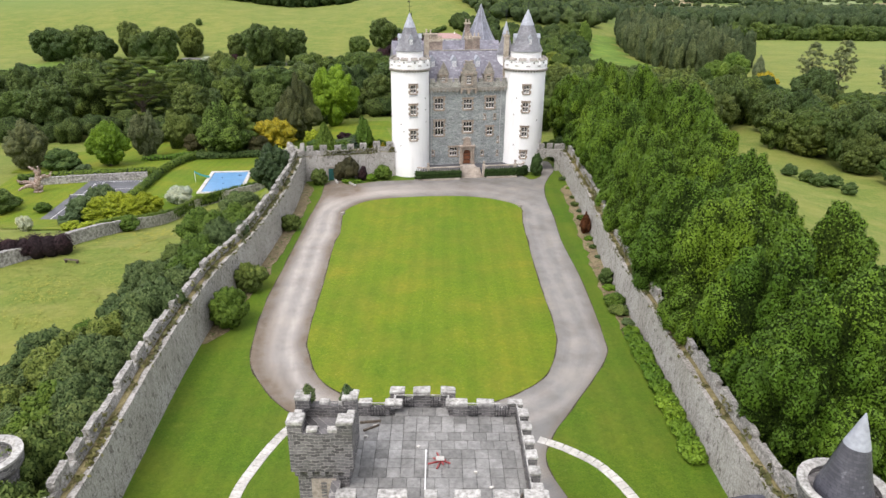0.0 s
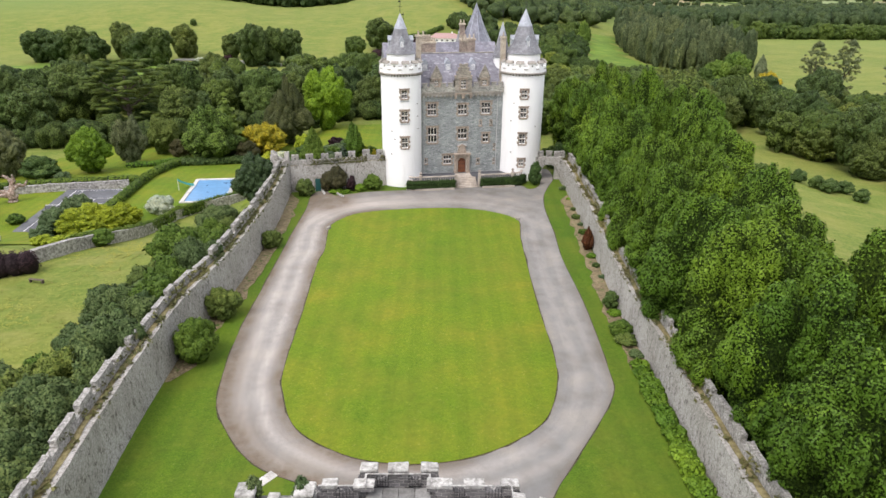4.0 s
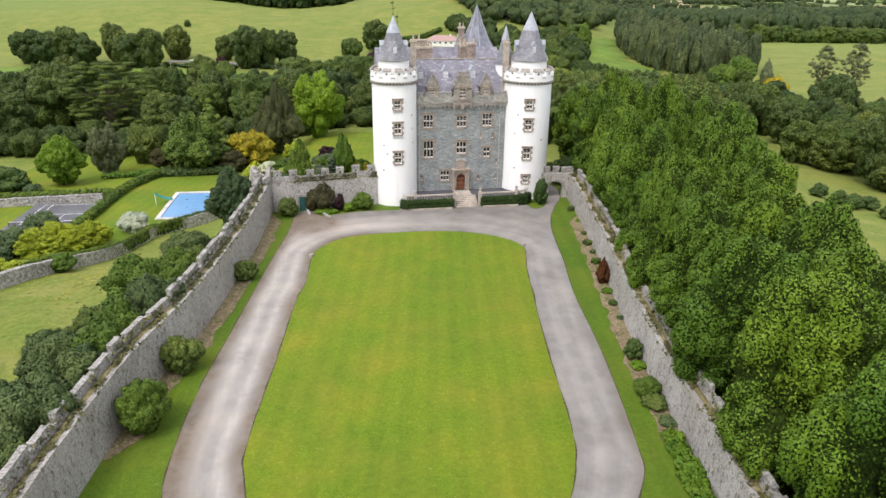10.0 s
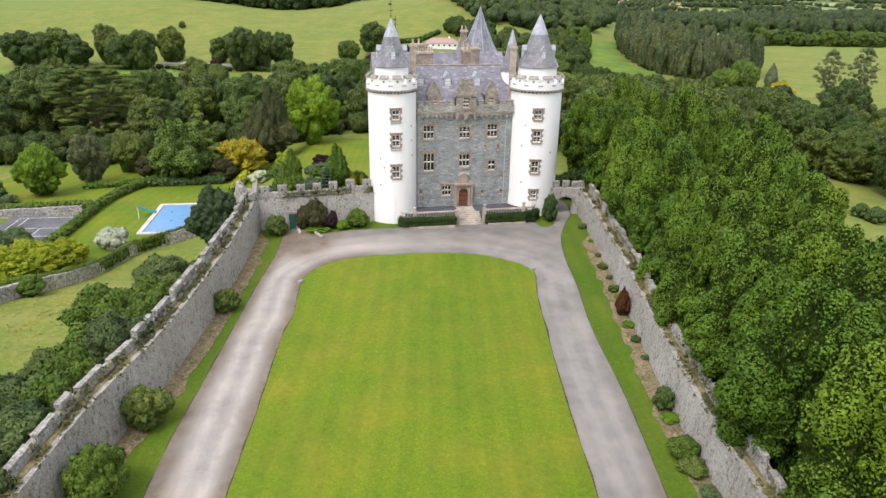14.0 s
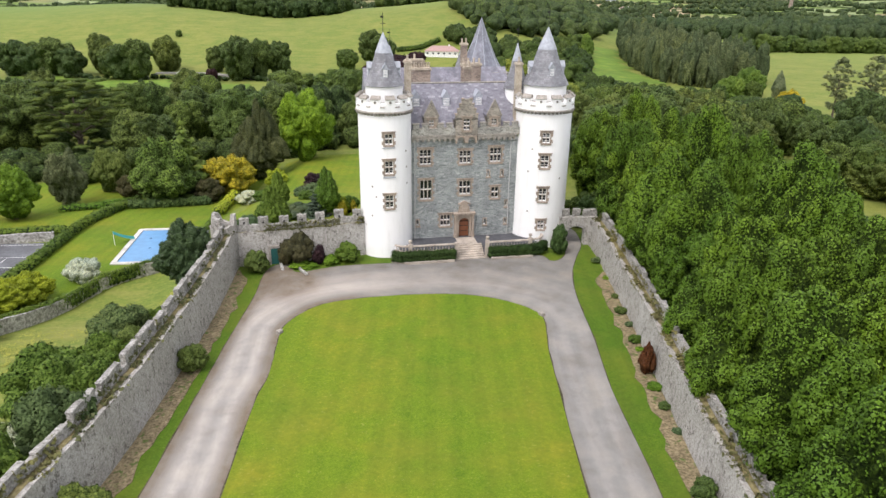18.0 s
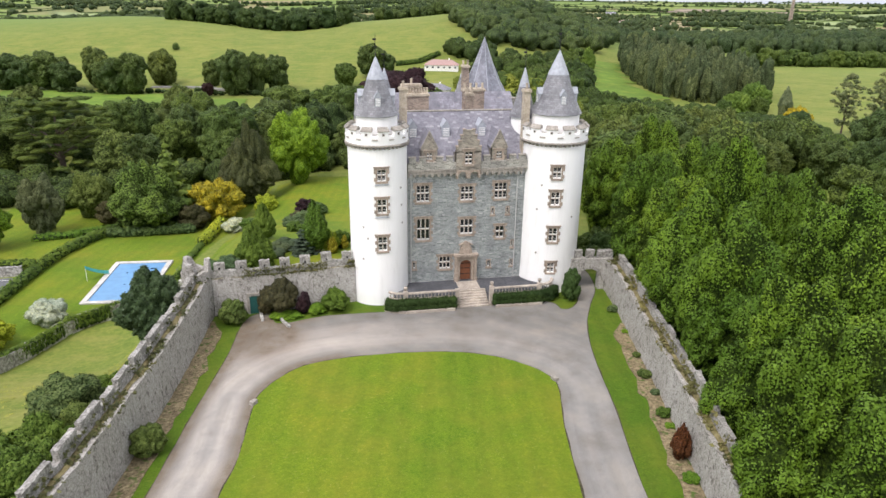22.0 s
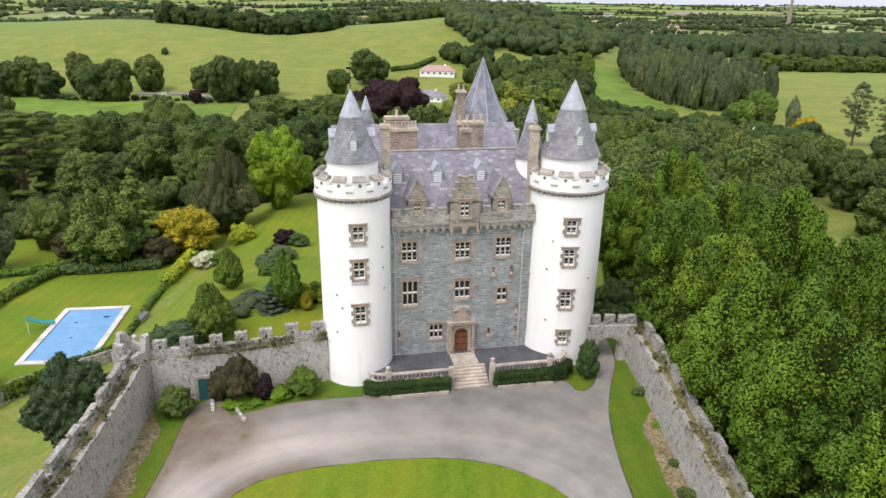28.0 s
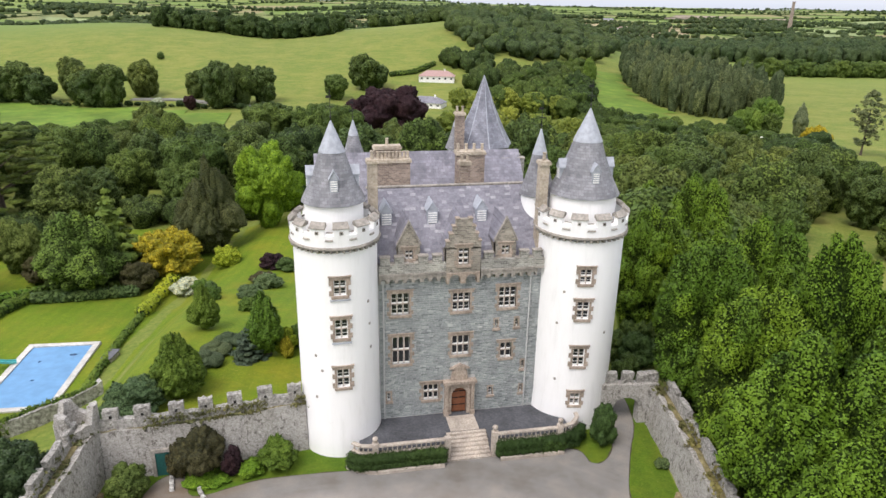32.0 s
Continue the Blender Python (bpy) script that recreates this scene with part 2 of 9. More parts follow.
def leaves(name, dark, mid, light, rough=0.7):
    LEAF_COLOURS[name] = (dark, mid, light)
    m, nt, b = material(name, mid, rough)
    geo = nt.nodes.new("ShaderNodeNewGeometry")
    inf = nt.nodes.new("ShaderNodeObjectInfo")
    n = noise_of(nt, geo.outputs["Position"], 0.45, 3)
    c = ramp(nt, geo.outputs["Random Per Island"], [(0.0, tuple(0.3 * a + 0.7 * b for a, b in zip(dark, mid))), (0.5, mid), (1.0, tuple(0.3 * a + 0.7 * b for a, b in zip(light, mid)))])
    c = mix(nt, 1.0, c, ramp(nt, n, [(0.3, (0.8, 0.84, 0.8)), (0.7, (1.18, 1.15, 1.08))]), "MULTIPLY")
    c = mix(nt, 1.0, c, ramp(nt, inf.outputs["Random"], [(0.0, (0.78, 0.86, 0.86)), (0.5, (1, 1, 1)), (1.0, (1.16, 1.12, 0.98))]), "MULTIPLY")
    v = node(nt, "ShaderNodeTexVoronoi", Scale=0.12)
    nt.links.new(geo.outputs["Position"], v.inputs["Vector"])
    sp = nt.nodes.new("ShaderNodeSeparateColor")
    nt.links.new(v.outputs["Color"], sp.inputs[0])
    c = mix(nt, 1.0, c, ramp(nt, sp.outputs[0], [(0.0, (0.72, 0.78, 0.78)), (0.5, (1, 1, 1)), (1.0, (1.28, 1.2, 1.0))]), "MULTIPLY")
    nt.links.new(c, b.inputs["Base Color"])
    b.inputs["Specular IOR Level"].default_value = 0.22
    b.inputs["Subsurface Weight"].default_value = 0.0
    return m


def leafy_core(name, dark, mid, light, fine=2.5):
    """The inner body of a crown: leaf colours with shade between leaves painted as dark mottles, each crown a little
    its own.
    """
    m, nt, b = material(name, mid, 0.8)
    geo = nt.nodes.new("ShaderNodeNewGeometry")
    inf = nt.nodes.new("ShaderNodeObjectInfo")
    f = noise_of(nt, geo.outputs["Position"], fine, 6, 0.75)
    # the dark stop puts the shade between leaves into the colour
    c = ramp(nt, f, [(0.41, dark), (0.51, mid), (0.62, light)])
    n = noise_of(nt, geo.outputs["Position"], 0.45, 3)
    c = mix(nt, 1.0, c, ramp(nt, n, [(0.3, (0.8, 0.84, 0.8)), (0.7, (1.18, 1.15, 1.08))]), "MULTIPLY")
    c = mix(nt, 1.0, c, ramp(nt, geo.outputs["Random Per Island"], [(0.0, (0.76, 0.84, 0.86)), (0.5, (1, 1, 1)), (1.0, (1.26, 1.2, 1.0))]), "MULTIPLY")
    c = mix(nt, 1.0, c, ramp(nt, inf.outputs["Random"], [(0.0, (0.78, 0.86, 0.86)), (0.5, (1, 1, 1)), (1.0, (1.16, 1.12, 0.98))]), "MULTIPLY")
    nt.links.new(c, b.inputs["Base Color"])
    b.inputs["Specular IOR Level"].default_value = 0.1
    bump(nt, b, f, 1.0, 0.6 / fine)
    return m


CORES = {}


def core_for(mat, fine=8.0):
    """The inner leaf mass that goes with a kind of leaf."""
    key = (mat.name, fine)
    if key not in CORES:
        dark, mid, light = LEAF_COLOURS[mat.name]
        # dark stop far below the leaf's own: painted shade in the gaps
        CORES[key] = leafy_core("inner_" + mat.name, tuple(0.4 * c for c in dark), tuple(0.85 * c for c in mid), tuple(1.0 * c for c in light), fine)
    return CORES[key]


def plain(name, c, rough=0.6, metal=0.0, grain=6.0, amount=0.18):
    m, nt, b = material(name, c, rough, metal)
    f = noise_of(nt, place(nt), grain, 4)
    k = mix(nt, 1.0, c, ramp(nt, f, [(0.3, (1 - amount,) * 3), (0.7, (1 + amount,) * 3)]), "MULTIPLY")
    nt.links.new(k, b.inputs["Base Color"])
    return m

# ---- palette ----
def lawn_material(name="mown_lawn", tone=(0.80, 0.845, 0.95)):
    m, nt, b = material(name, (0.09, 0.17, 0.02), 0.9)
    p = place(nt)
    f = noise_of(nt, p, 7.0, 8, 0.8)
    g = noise_of(nt, p, 0.16, 4, 0.6)
    c = ramp(nt, f, [(0.3, (0.060, 0.112, 0.005)), (0.5, (0.110, 0.178, 0.007)), (0.7, (0.175, 0.240, 0.018))])
    c = mix(nt, ramp(nt, g, [(0.42, (0, 0, 0)), (0.66, (0.8, 0.8, 0.8))]), c, (0.160, 0.185, 0.016))
    w = node(nt, "ShaderNodeTexWave", Scale=0.16, Distortion=0.5, Detail=2.0)
    w.wave_profile = "SIN"
    nt.links.new(mapped(nt, p, rot=(0, 0, AXIS)), w.inputs["Vector"])
    c = mix(nt, 1.0, c, ramp(nt, w.outputs["Fac"], [(0.3, (0.955, 0.965, 0.955)), (0.7, (1.04, 1.035, 1.035))]), "MULTIPLY")
    s = noise_of(nt, p, 1.1, 6, 0.8)
    c = mix(nt, ramp(nt, s, [(0.6, (0, 0, 0)), (0.74, (0.5, 0.5, 0.5))]), c, (0.27, 0.24, 0.05))
    s = noise_of(nt, p, 4.5, 3, 0.6)
    c = mix(nt, ramp(nt, s, [(0.62, (0, 0, 0)), (0.72, (0.45, 0.45, 0.45))]), c, (0.26, 0.28, 0.09))
    s = noise_of(nt, p, 2.2, 4, 0.7)
    c = mix(nt, 1.0, c, ramp(nt, s, [(0.3, (0.86, 0.88, 0.86)), (0.7, (1.14, 1.12, 1.12))]), "MULTIPLY")
    s = noise_of(nt, p, 0.6, 5, 0.75)
    c = mix(nt, ramp(nt, s, [(0.58, (0, 0, 0)), (0.72, (0.4, 0.4, 0.4))]), c, (0.075, 0.14, 0.012))
    # broad dry and lush patches, and thin dry scars
    s = noise_of(nt, p, 0.07, 5, 0.7)
    c = mix(nt, 1.0, c, ramp(nt, s, [(0.36, (0.80, 0.90, 0.82)), (0.5, (1, 1, 1)), (0.64, (1.20, 1.07, 1.05))]), "MULTIPLY")
    s = noise_of(nt, mapped(nt, p, (0.5, 1.6, 1)), 0.9, 5, 0.8)
    c = mix(nt, ramp(nt, s, [(0.66, (0, 0, 0)), (0.74, (0.55, 0.55, 0.55))]), c, (0.36, 0.31, 0.10))
    c = mix(nt, 1.0, c, tone, "MULTIPLY")
    nt.links.new(c, b.inputs["Base Color"])
    bump(nt, b, f, 0.5, 0.03)
    return m


def drive_material():
    m, nt, b = material("gravel_drive", (0.4, 0.38, 0.36), 0.95)
    p = place(nt)
    f = noise_of(nt, p, 18.0, 6, 0.75)
    g = noise_of(nt, p, 0.22, 4, 0.6)
    k = noise_of(nt, p, 0.55, 5, 0.7)
    c = ramp(nt, f, [(0.3, (0.145, 0.143, 0.136)), (0.55, (0.208, 0.205, 0.196)), (0.75, (0.29, 0.285, 0.272))])
    c = mix(nt, 1.0, c, ramp(nt, g, [(0.34, (0.76, 0.72, 0.67)), (0.5, (1, 1, 1)), (0.66, (1.32, 1.25, 1.16))]), "MULTIPLY")
    for name, colour, lo, hi in (("wear", (0.50, 0.452, 0.405), 0.3, 0.6), ("earth", (0.150, 0.115, 0.080), 0.3, 0.62)):
        at = nt.nodes.new("ShaderNodeAttribute")
        at.attribute_name = name
        mu = nt.nodes.new("ShaderNodeMath")
        mu.operation = "MULTIPLY"
        nt.links.new(at.outputs["Fac"], mu.inputs[0])
        nt.links.new(ramp(nt, k, [(lo, (0.5, 0.5, 0.5)), (hi, (1.0, 1.0, 1.0))]), mu.inputs[1])
        c = mix(nt, mu.outputs[0], c, mix(nt, 1.0, colour, ramp(nt, f, [(0.3, (0.75, 0.75, 0.75)), (0.7, (1.2, 1.2, 1.2))]), "MULTIPLY"))
    # fine streaks drawn out along the ring by passing wheels
    at = nt.nodes.new("ShaderNodeAttribute")
    at.attribute_name = "ring"
    st = noise_of(nt, at.outputs["Vector"], 1.0, 5, 0.7)
    c = mix(nt, 1.0, c, ramp(nt, st, [(0.3, (0.93, 0.92, 0.91)), (0.5, (1, 1, 1)), (0.72, (1.08, 1.07, 1.06))]), "MULTIPLY")
    nt.links.new(c, b.inputs["Base Color"])
    bump(nt, b, f, 0.5, 0.02)
    return m


def ground_material():
    m, nt, b = material("grassland", (0.1, 0.16, 0.03), 0.95)
    p = place(nt)
    f = noise_of(nt, p, 1.6, 6, 0.7)
    g = noise_of(nt, p, 0.05, 5, 0.65)
    c = ramp(nt, f, [(0.3, (0.087, 0.126, 0.018)), (0.5, (0.130, 0.174, 0.027)), (0.72, (0.195, 0.220, 0.047))])
    c = mix(nt, ramp(nt, g, [(0.44, (0, 0, 0)), (0.64, (0.5, 0.5, 0.5))]), c, (0.235, 0.23, 0.05))
    h = noise_of(nt, mapped(nt, p, (1, 0.5, 1)), 0.3, 6, 0.75)
    c = mix(nt, ramp(nt, h, [(0.5, (0, 0, 0)), (0.7, (0.5, 0.5, 0.5))]), c, (0.095, 0.145, 0.022))
    h = noise_of(nt, mapped(nt, p, (0.7, 1.5, 1), (0, 0, 0.5)), 0.16, 6, 0.72)
    c = mix(nt, ramp(nt, h, [(0.48, (0, 0, 0)), (0.68, (0.45, 0.45, 0.45))]), c, (0.28, 0.245, 0.08))
    # patchwork of fields, far out
    v = node(nt, "ShaderNodeTexVoronoi", Scale=0.0042)
    nt.links.new(p, v.inputs["Vector"])
    q = ramp(nt, v.outputs["Color"], [(0.0, (0.10, 0.17, 0.03)), (0.35, (0.17, 0.22, 0.05)), (0.6, (0.12, 0.18, 0.04)), (0.8, (0.24, 0.20, 0.10)), (1.0, (0.14, 0.21, 0.05))])
    ln = nt.nodes.new("ShaderNodeVectorMath")
    ln.operation = "LENGTH"
    nt.links.new(p, ln.inputs[0])
    mr = node(nt, "ShaderNodeMapRange")
    mr.inputs["From Min"].default_value, mr.inputs["From Max"].default_value = 600, 800
    nt.links.new(ln.outputs["Value"], mr.inputs[0])
    c = mix(nt, mr.outputs[0], c, q)
    nt.links.new(c, b.inputs["Base Color"])
    bump(nt, b, f, 0.6, 0.08)
    return m


def slate_material(name, base, w=0.32, h=0.2):
    m, nt, b = material(name, base, 0.45)
    p = place(nt)
    sep = nt.nodes.new("ShaderNodeSeparateXYZ")
    nt.links.new(p, sep.inputs[0])
    com = nt.nodes.new("ShaderNodeCombineXYZ")
    nt.links.new(sep.outputs[0], com.inputs[0])
    nt.links.new(sep.outputs[2], com.inputs[1])
    br = node(nt, "ShaderNodeTexBrick", Scale=1.0)
    br.inputs["Mortar Size"].default_value = 0.012
    br.inputs["Brick Width"].default_value = w
    br.inputs["Row Height"].default_value = h
    br.inputs["Color1"].default_value = (*[c * 0.82 for c in base], 1)
    br.inputs["Color2"].default_value = (*[c * 1.18 for c in base], 1)
    br.inputs["Mortar"].default_value = (*[c * 0.72 for c in base], 1)
    nt.links.new(com.outputs[0], br.inputs["Vector"])
    g = noise_of(nt, mapped(nt, p, (1, 1, 0.35)), 0.8, 5, 0.7)
    c = mix(nt, 1.0, br.outputs[0], ramp(nt, g, [(0.32, (0.68, 0.68, 0.69)), (0.5, (1, 1, 1)), (0.68, (1.36, 1.35, 1.32))]), "MULTIPLY")
    s = noise_of(nt, p, 2.3, 4, 0.6)
    c = mix(nt, ramp(nt, s, [(0.64, (0, 0, 0)), (0.76, (0.55, 0.55, 0.55))]), c, (0.38, 0.37, 0.40))
    nt.links.new(c, b.inputs["Base Color"])
    bn = bump(nt, b, br.outputs["Fac"], 0.5, 0.02)
    bn.invert = True
    return m


def harl_material():
    m, nt, b = material("white_harling", (0.8, 0.79, 0.76), 0.9)
    p = place(nt)
    f = noise_of(nt, p, 16.0, 4, 0.7)
    g = noise_of(nt, mapped(nt, p, (1, 1, 0.16)), 1.1, 5, 0.7)
    c = ramp(nt, g, [(0.25, (0.76, 0.755, 0.735)), (0.45, (0.85, 0.845, 0.83)), (0.75, (0.88, 0.875, 0.865))])
    k = noise_of(nt, p, 0.9, 6, 0.75)
    c = mix(nt, ramp(nt, k, [(0.66, (0, 0, 0)), (0.76, (0.45, 0.45, 0.45))]), c, (0.42, 0.40, 0.35))
    nt.links.new(c, b.inputs["Base Color"])
    bump(nt, b, f, 0.4, 0.02)
    return m


LAWN = lawn_material("mown_lawn", (1.0, 0.95, 0.75))
VERGE = lawn_material("verge_grass", (0.61, 0.70, 0.62))
DRIVE = drive_material()
GRASS = ground_material()
SLATE = slate_material("roof_slate", (0.205, 0.20, 0.232), 0.46, 0.25)
CONE = slate_material("cone_slate", (0.215, 0.215, 0.23), 0.36, 0.21)
SPIRE = slate_material("spire_slate", (0.205, 0.21, 0.245), 0.36, 0.22)
HARL = harl_material()
DARKSLATE = slate_material("dark_slate", (0.085, 0.085, 0.10), 0.26, 0.16)
LEAD = plain("lead_cap", (0.36, 0.38, 0.42), 0.5, 0.0, 3.0)
BASALT = masonry("dark_rubble_stone", (0.27, 0.29, 0.29), (0.44, 0.44, 0.43), 0.36, 0.16, 0.02, 0.12, 0.38)
MORTAR = two_scale("pale_lime_mortar", (0.32, 0.32, 0.305), (0.43, 0.43, 0.415), (0.54, 0.535, 0.515), 6.0, 0.6)
PARAPET = masonry("parapet_stone", (0.265, 0.26, 0.235), (0.42, 0.41, 0.37), 0.38, 0.17, 0.016, 0.09, 0.35)
DORMERSTONE = masonry("dormer_stone", (0.25, 0.225, 0.19), (0.34, 0.32, 0.28), 0.32, 0.15, 0.014, 0.08, 0.35)
SAND = two_scale("weathered_sandstone", (0.21, 0.165, 0.13), (0.34, 0.28, 0.225), (0.46, 0.395, 0.325), 6.0, 0.7)
GREYSAND = two_scale("grey_dressed_stone", (0.19, 0.175, 0.155), (0.30, 0.275, 0.24), (0.40, 0.37, 0.32), 5.0, 0.7)


def rubble_material():
    """Old limed rubble: pale, with courses half hidden, dark pocks and run-down streaks."""
    m, nt, b = material("curtain_wall_rubble", (0.38, 0.36, 0.33), 0.95)
    p = place(nt)
    f = noise_of(nt, p, 6.0, 7, 0.75)
    c = ramp(nt, f, [(0.3, (0.18, 0.168, 0.155)), (0.48, (0.385, 0.368, 0.342)), (0.7, (0.56, 0.54, 0.51))])
    v = node(nt, "ShaderNodeTexVoronoi", Scale=2.6)
    v.feature = "DISTANCE_TO_EDGE"
    nt.links.new(mapped(nt, p, (1, 1, 1.7)), v.inputs["Vector"])
    c = mix(nt, ramp(nt, v.outputs["Distance"], [(0.0, (0.45, 0.45, 0.45)), (0.09, (0, 0, 0))]), c, (0.17, 0.16, 0.14))
    k = noise_of(nt, mapped(nt, p, (1, 1, 0.6)), 2.6, 6, 0.78)
    c = mix(nt, ramp(nt, k, [(0.545, (0, 0, 0)), (0.60, (0.85, 0.85, 0.85))]), c, (0.12, 0.11, 0.095))
    k = noise_of(nt, mapped(nt, p, (1, 1, 0.12)), 0.9, 4, 0.7)
    c = mix(nt, ramp(nt, k, [(0.5, (0, 0, 0)), (0.72, (0.35, 0.35, 0.35))]), c, (0.19, 0.18, 0.145))
    g = noise_of(nt, p, 0.2, 3, 0.6)
    c = mix(nt, 1.0, c, ramp(nt, g, [(0.3, (0.85, 0.84, 0.8)), (0.7, (1.15, 1.15, 1.15))]), "MULTIPLY")
    nt.links.new(c, b.inputs["Base Color"])
    bump(nt, b, f, 1.0, 0.08)
    return m


RUBBLE = rubble_material()
HOLE_SHADE = plain("dark_hollow", (0.02, 0.019, 0.017), 0.95)
MERLONSTONE = two_scale("lichened_merlon_stone", (0.11, 0.103, 0.09), (0.29, 0.278, 0.252), (0.50, 0.485, 0.45), 5.0, 0.8, 0.95, 1.0, 0.08)
GATESTONE = masonry("gatehouse_stone", (0.125, 0.12, 0.122), (0.30, 0.29, 0.275), 0.42, 0.17, 0.014, 0.13, 0.4, (0.08, 0.08, 0.07), 0.8, turn=0.3)
MOSS = two_scale("mossy_wall_walk", (0.09, 0.075, 0.035), (0.19, 0.16, 0.075), (0.30, 0.26, 0.13), 3.0, 0.6)
KERBDARK = two_scale("dark_turf_edge", (0.03, 0.026, 0.014), (0.062, 0.055, 0.028), (0.12, 0.105, 0.06), 5.0, 0.7)
COPING = two_scale("lichened_coping", (0.16, 0.152, 0.135), (0.36, 0.35, 0.325), (0.58, 0.57, 0.535), 5.0, 1.0)
BUFF = two_scale("buff_sandstone", (0.30, 0.25, 0.19), (0.43, 0.37, 0.29), (0.54, 0.48, 0.40), 5.0, 0.8)
BRICKSTACK = masonry("chimney_stone", (0.25, 0.195, 0.16), (0.34, 0.30, 0.26), 0.34, 0.14, 0.015, 0.04, 0.3)
STEPSTONE = two_scale("step_sandstone", (0.27, 0.235, 0.195), (0.40, 0.35, 0.295), (0.52, 0.46, 0.40), 7.0, 0.8)
TERRACE = two_scale("terrace_paving", (0.055, 0.057, 0.063), (0.08, 0.082, 0.09), (0.11, 0.11, 0.12), 6.0, 0.6)
FLAG = two_scale("terrace_flagstone", (0.145, 0.142, 0.133), (0.205, 0.202, 0.19), (0.27, 0.266, 0.25), 5.0, 0.5, each=0.28)
PATHFLAG = two_scale("pale_path_flag", (0.38, 0.36, 0.32), (0.50, 0.48, 0.44), (0.60, 0.58, 0.54), 6.0, 0.7)
WHITE = plain("white_paint", (0.8, 0.79, 0.77), 0.5)
DOORWOOD = plain("oak_door", (0.20, 0.08, 0.04), 0.55, 0, 12.0, 0.3)
IRON = plain("dark_iron", (0.03, 0.03, 0.032), 0.5, 0.6)
LITTER = two_scale("leaf_litter", (0.07, 0.055, 0.03), (0.19, 0.15, 0.085), (0.34, 0.28, 0.17), 4.5, 0.7, specks=((0.07, 0.11, 0.02), 1.6, 0.56, 0.66))
POOLBLUE = plain("pool_liner", (0.125, 0.275, 0.47), 0.3, 0, 0.8, 0.12)
BARK = two_scale("bark", (0.05, 0.04, 0.03), (0.10, 0.08, 0.06), (0.16, 0.13, 0.10), 5.0, 0.8)
TARMAC = two_scale("court_tarmac", (0.085, 0.088, 0.095), (0.12, 0.122, 0.13), (0.155, 0.157, 0.165), 4.0, 0.3)


def glass_material():
    m, nt, b = material("window_glass", (0.02, 0.022, 0.025), 0.08)
    b.inputs["Specular IOR Level"].default_value = 0.5
    return m


GLASS = glass_material()
LEAF_LIME = leaves("lime_leaves", (0.046, 0.092, 0.008), (0.108, 0.188, 0.013), (0.192, 0.298, 0.029), 0.6)
# blue lifted a little to put haze over the woods into the leaf colour
LEAF_OAK = leaves("woodland_leaves", (0.03696, 0.06512, 0.01584), (0.07392, 0.1144, 0.02992), (0.132, 0.1804, 0.0528), 0.6)
LEAF_EVER = leaves("evergreen_leaves", (0.018, 0.036, 0.014), (0.042, 0.070, 0.026), (0.09, 0.125, 0.055), 0.45)
LEAF_BRIGHT = leaves("bright_leaves", (0.058, 0.125, 0.009), (0.118, 0.205, 0.015), (0.19, 0.285, 0.026))
LEAF_PURPLE = leaves("purple_leaves", (0.0161, 0.007, 0.0091), (0.0322, 0.0147, 0.0182), (0.0546, 0.0273, 0.0322))
LEAF_YELLOW = leaves("golden_leaves", (0.15, 0.125, 0.008), (0.33, 0.27, 0.018), (0.50, 0.42, 0.04))
LEAF_CONIFER = leaves("conifer_needles", (0.038, 0.074, 0.02), (0.088, 0.14, 0.036), (0.155, 0.21, 0.058))
LEAF_HEDGE = leaves("hedge_leaves", (0.036, 0.07, 0.01), (0.082, 0.134, 0.018), (0.15, 0.205, 0.034))
LEAF_BOX = leaves("box_leaves", (0.018, 0.036, 0.007), (0.036, 0.066, 0.012), (0.065, 0.105, 0.02))
LEAF_OLIVE = leaves("olive_shrub_leaves", (0.046, 0.072, 0.029), (0.091, 0.130, 0.052), (0.156, 0.202, 0.098))
LEAF_WHITE = leaves("white_blossom", (0.3, 0.31, 0.19), (0.5, 0.51, 0.36), (0.68, 0.68, 0.58))
LEAF_ASH = leaves("ash_leaves", (0.05, 0.075, 0.016), (0.10, 0.135, 0.030), (0.165, 0.20, 0.055))
# grey-green poplar, made bluer as painted haze on all far trees
LEAF_POPLAR_HAZE = leaves("poplar_leaves", (0.036, 0.054, 0.02), (0.075, 0.10, 0.042), (0.125, 0.155, 0.075))
LEAF_BROWN = leaves("bronze_leaves", (0.03, 0.028, 0.015), (0.06, 0.055, 0.028), (0.10, 0.095, 0.05))
LEAF_DRY = leaves("dry_weeds", (0.06, 0.065, 0.025), (0.13, 0.125, 0.05), (0.22, 0.20, 0.10))
LEAF_SILVER = leaves("silver_leaves", (0.22, 0.25, 0.18), (0.42, 0.46, 0.36), (0.60, 0.63, 0.54))
LEAF_LIMEYELLOW = leaves("yellow_green_leaves", (0.130, 0.169, 0.010), (0.247, 0.299, 0.019), (0.364, 0.416, 0.039))

# ---- ground: one sheet to the horizon ----
def axis_rows():
    near = [i * 4.0 for i in range(-40, 61)]
    out, s = [], 4.0
    x = near[-1]
    while x < 4700:
        s *= 1.12
        x += s
        out.append(x)
    left, s, x = [], 4.0, near[0]
    while x > -3200:
        s *= 1.14
        x -= s
        left.append(x)
    return left[::-1] + near + out


us = [u for u in axis_rows() if -3200 < u < 3200]
vs_ = [v for v in axis_rows() if v > -600]
bm = bmesh.new()
grid = []
for v in vs_:
    row = []
    for u in us:
        x, y = from_uv(u, v)
        row.append(bm.verts.new((x, y, ground_z(x, y))))
    grid.append(row)
for a, b_ in zip(grid, grid[1:]):
    for i in range(len(us) - 1):
        bm.faces.new((a[i], a[i + 1], b_[i + 1], b_[i]))
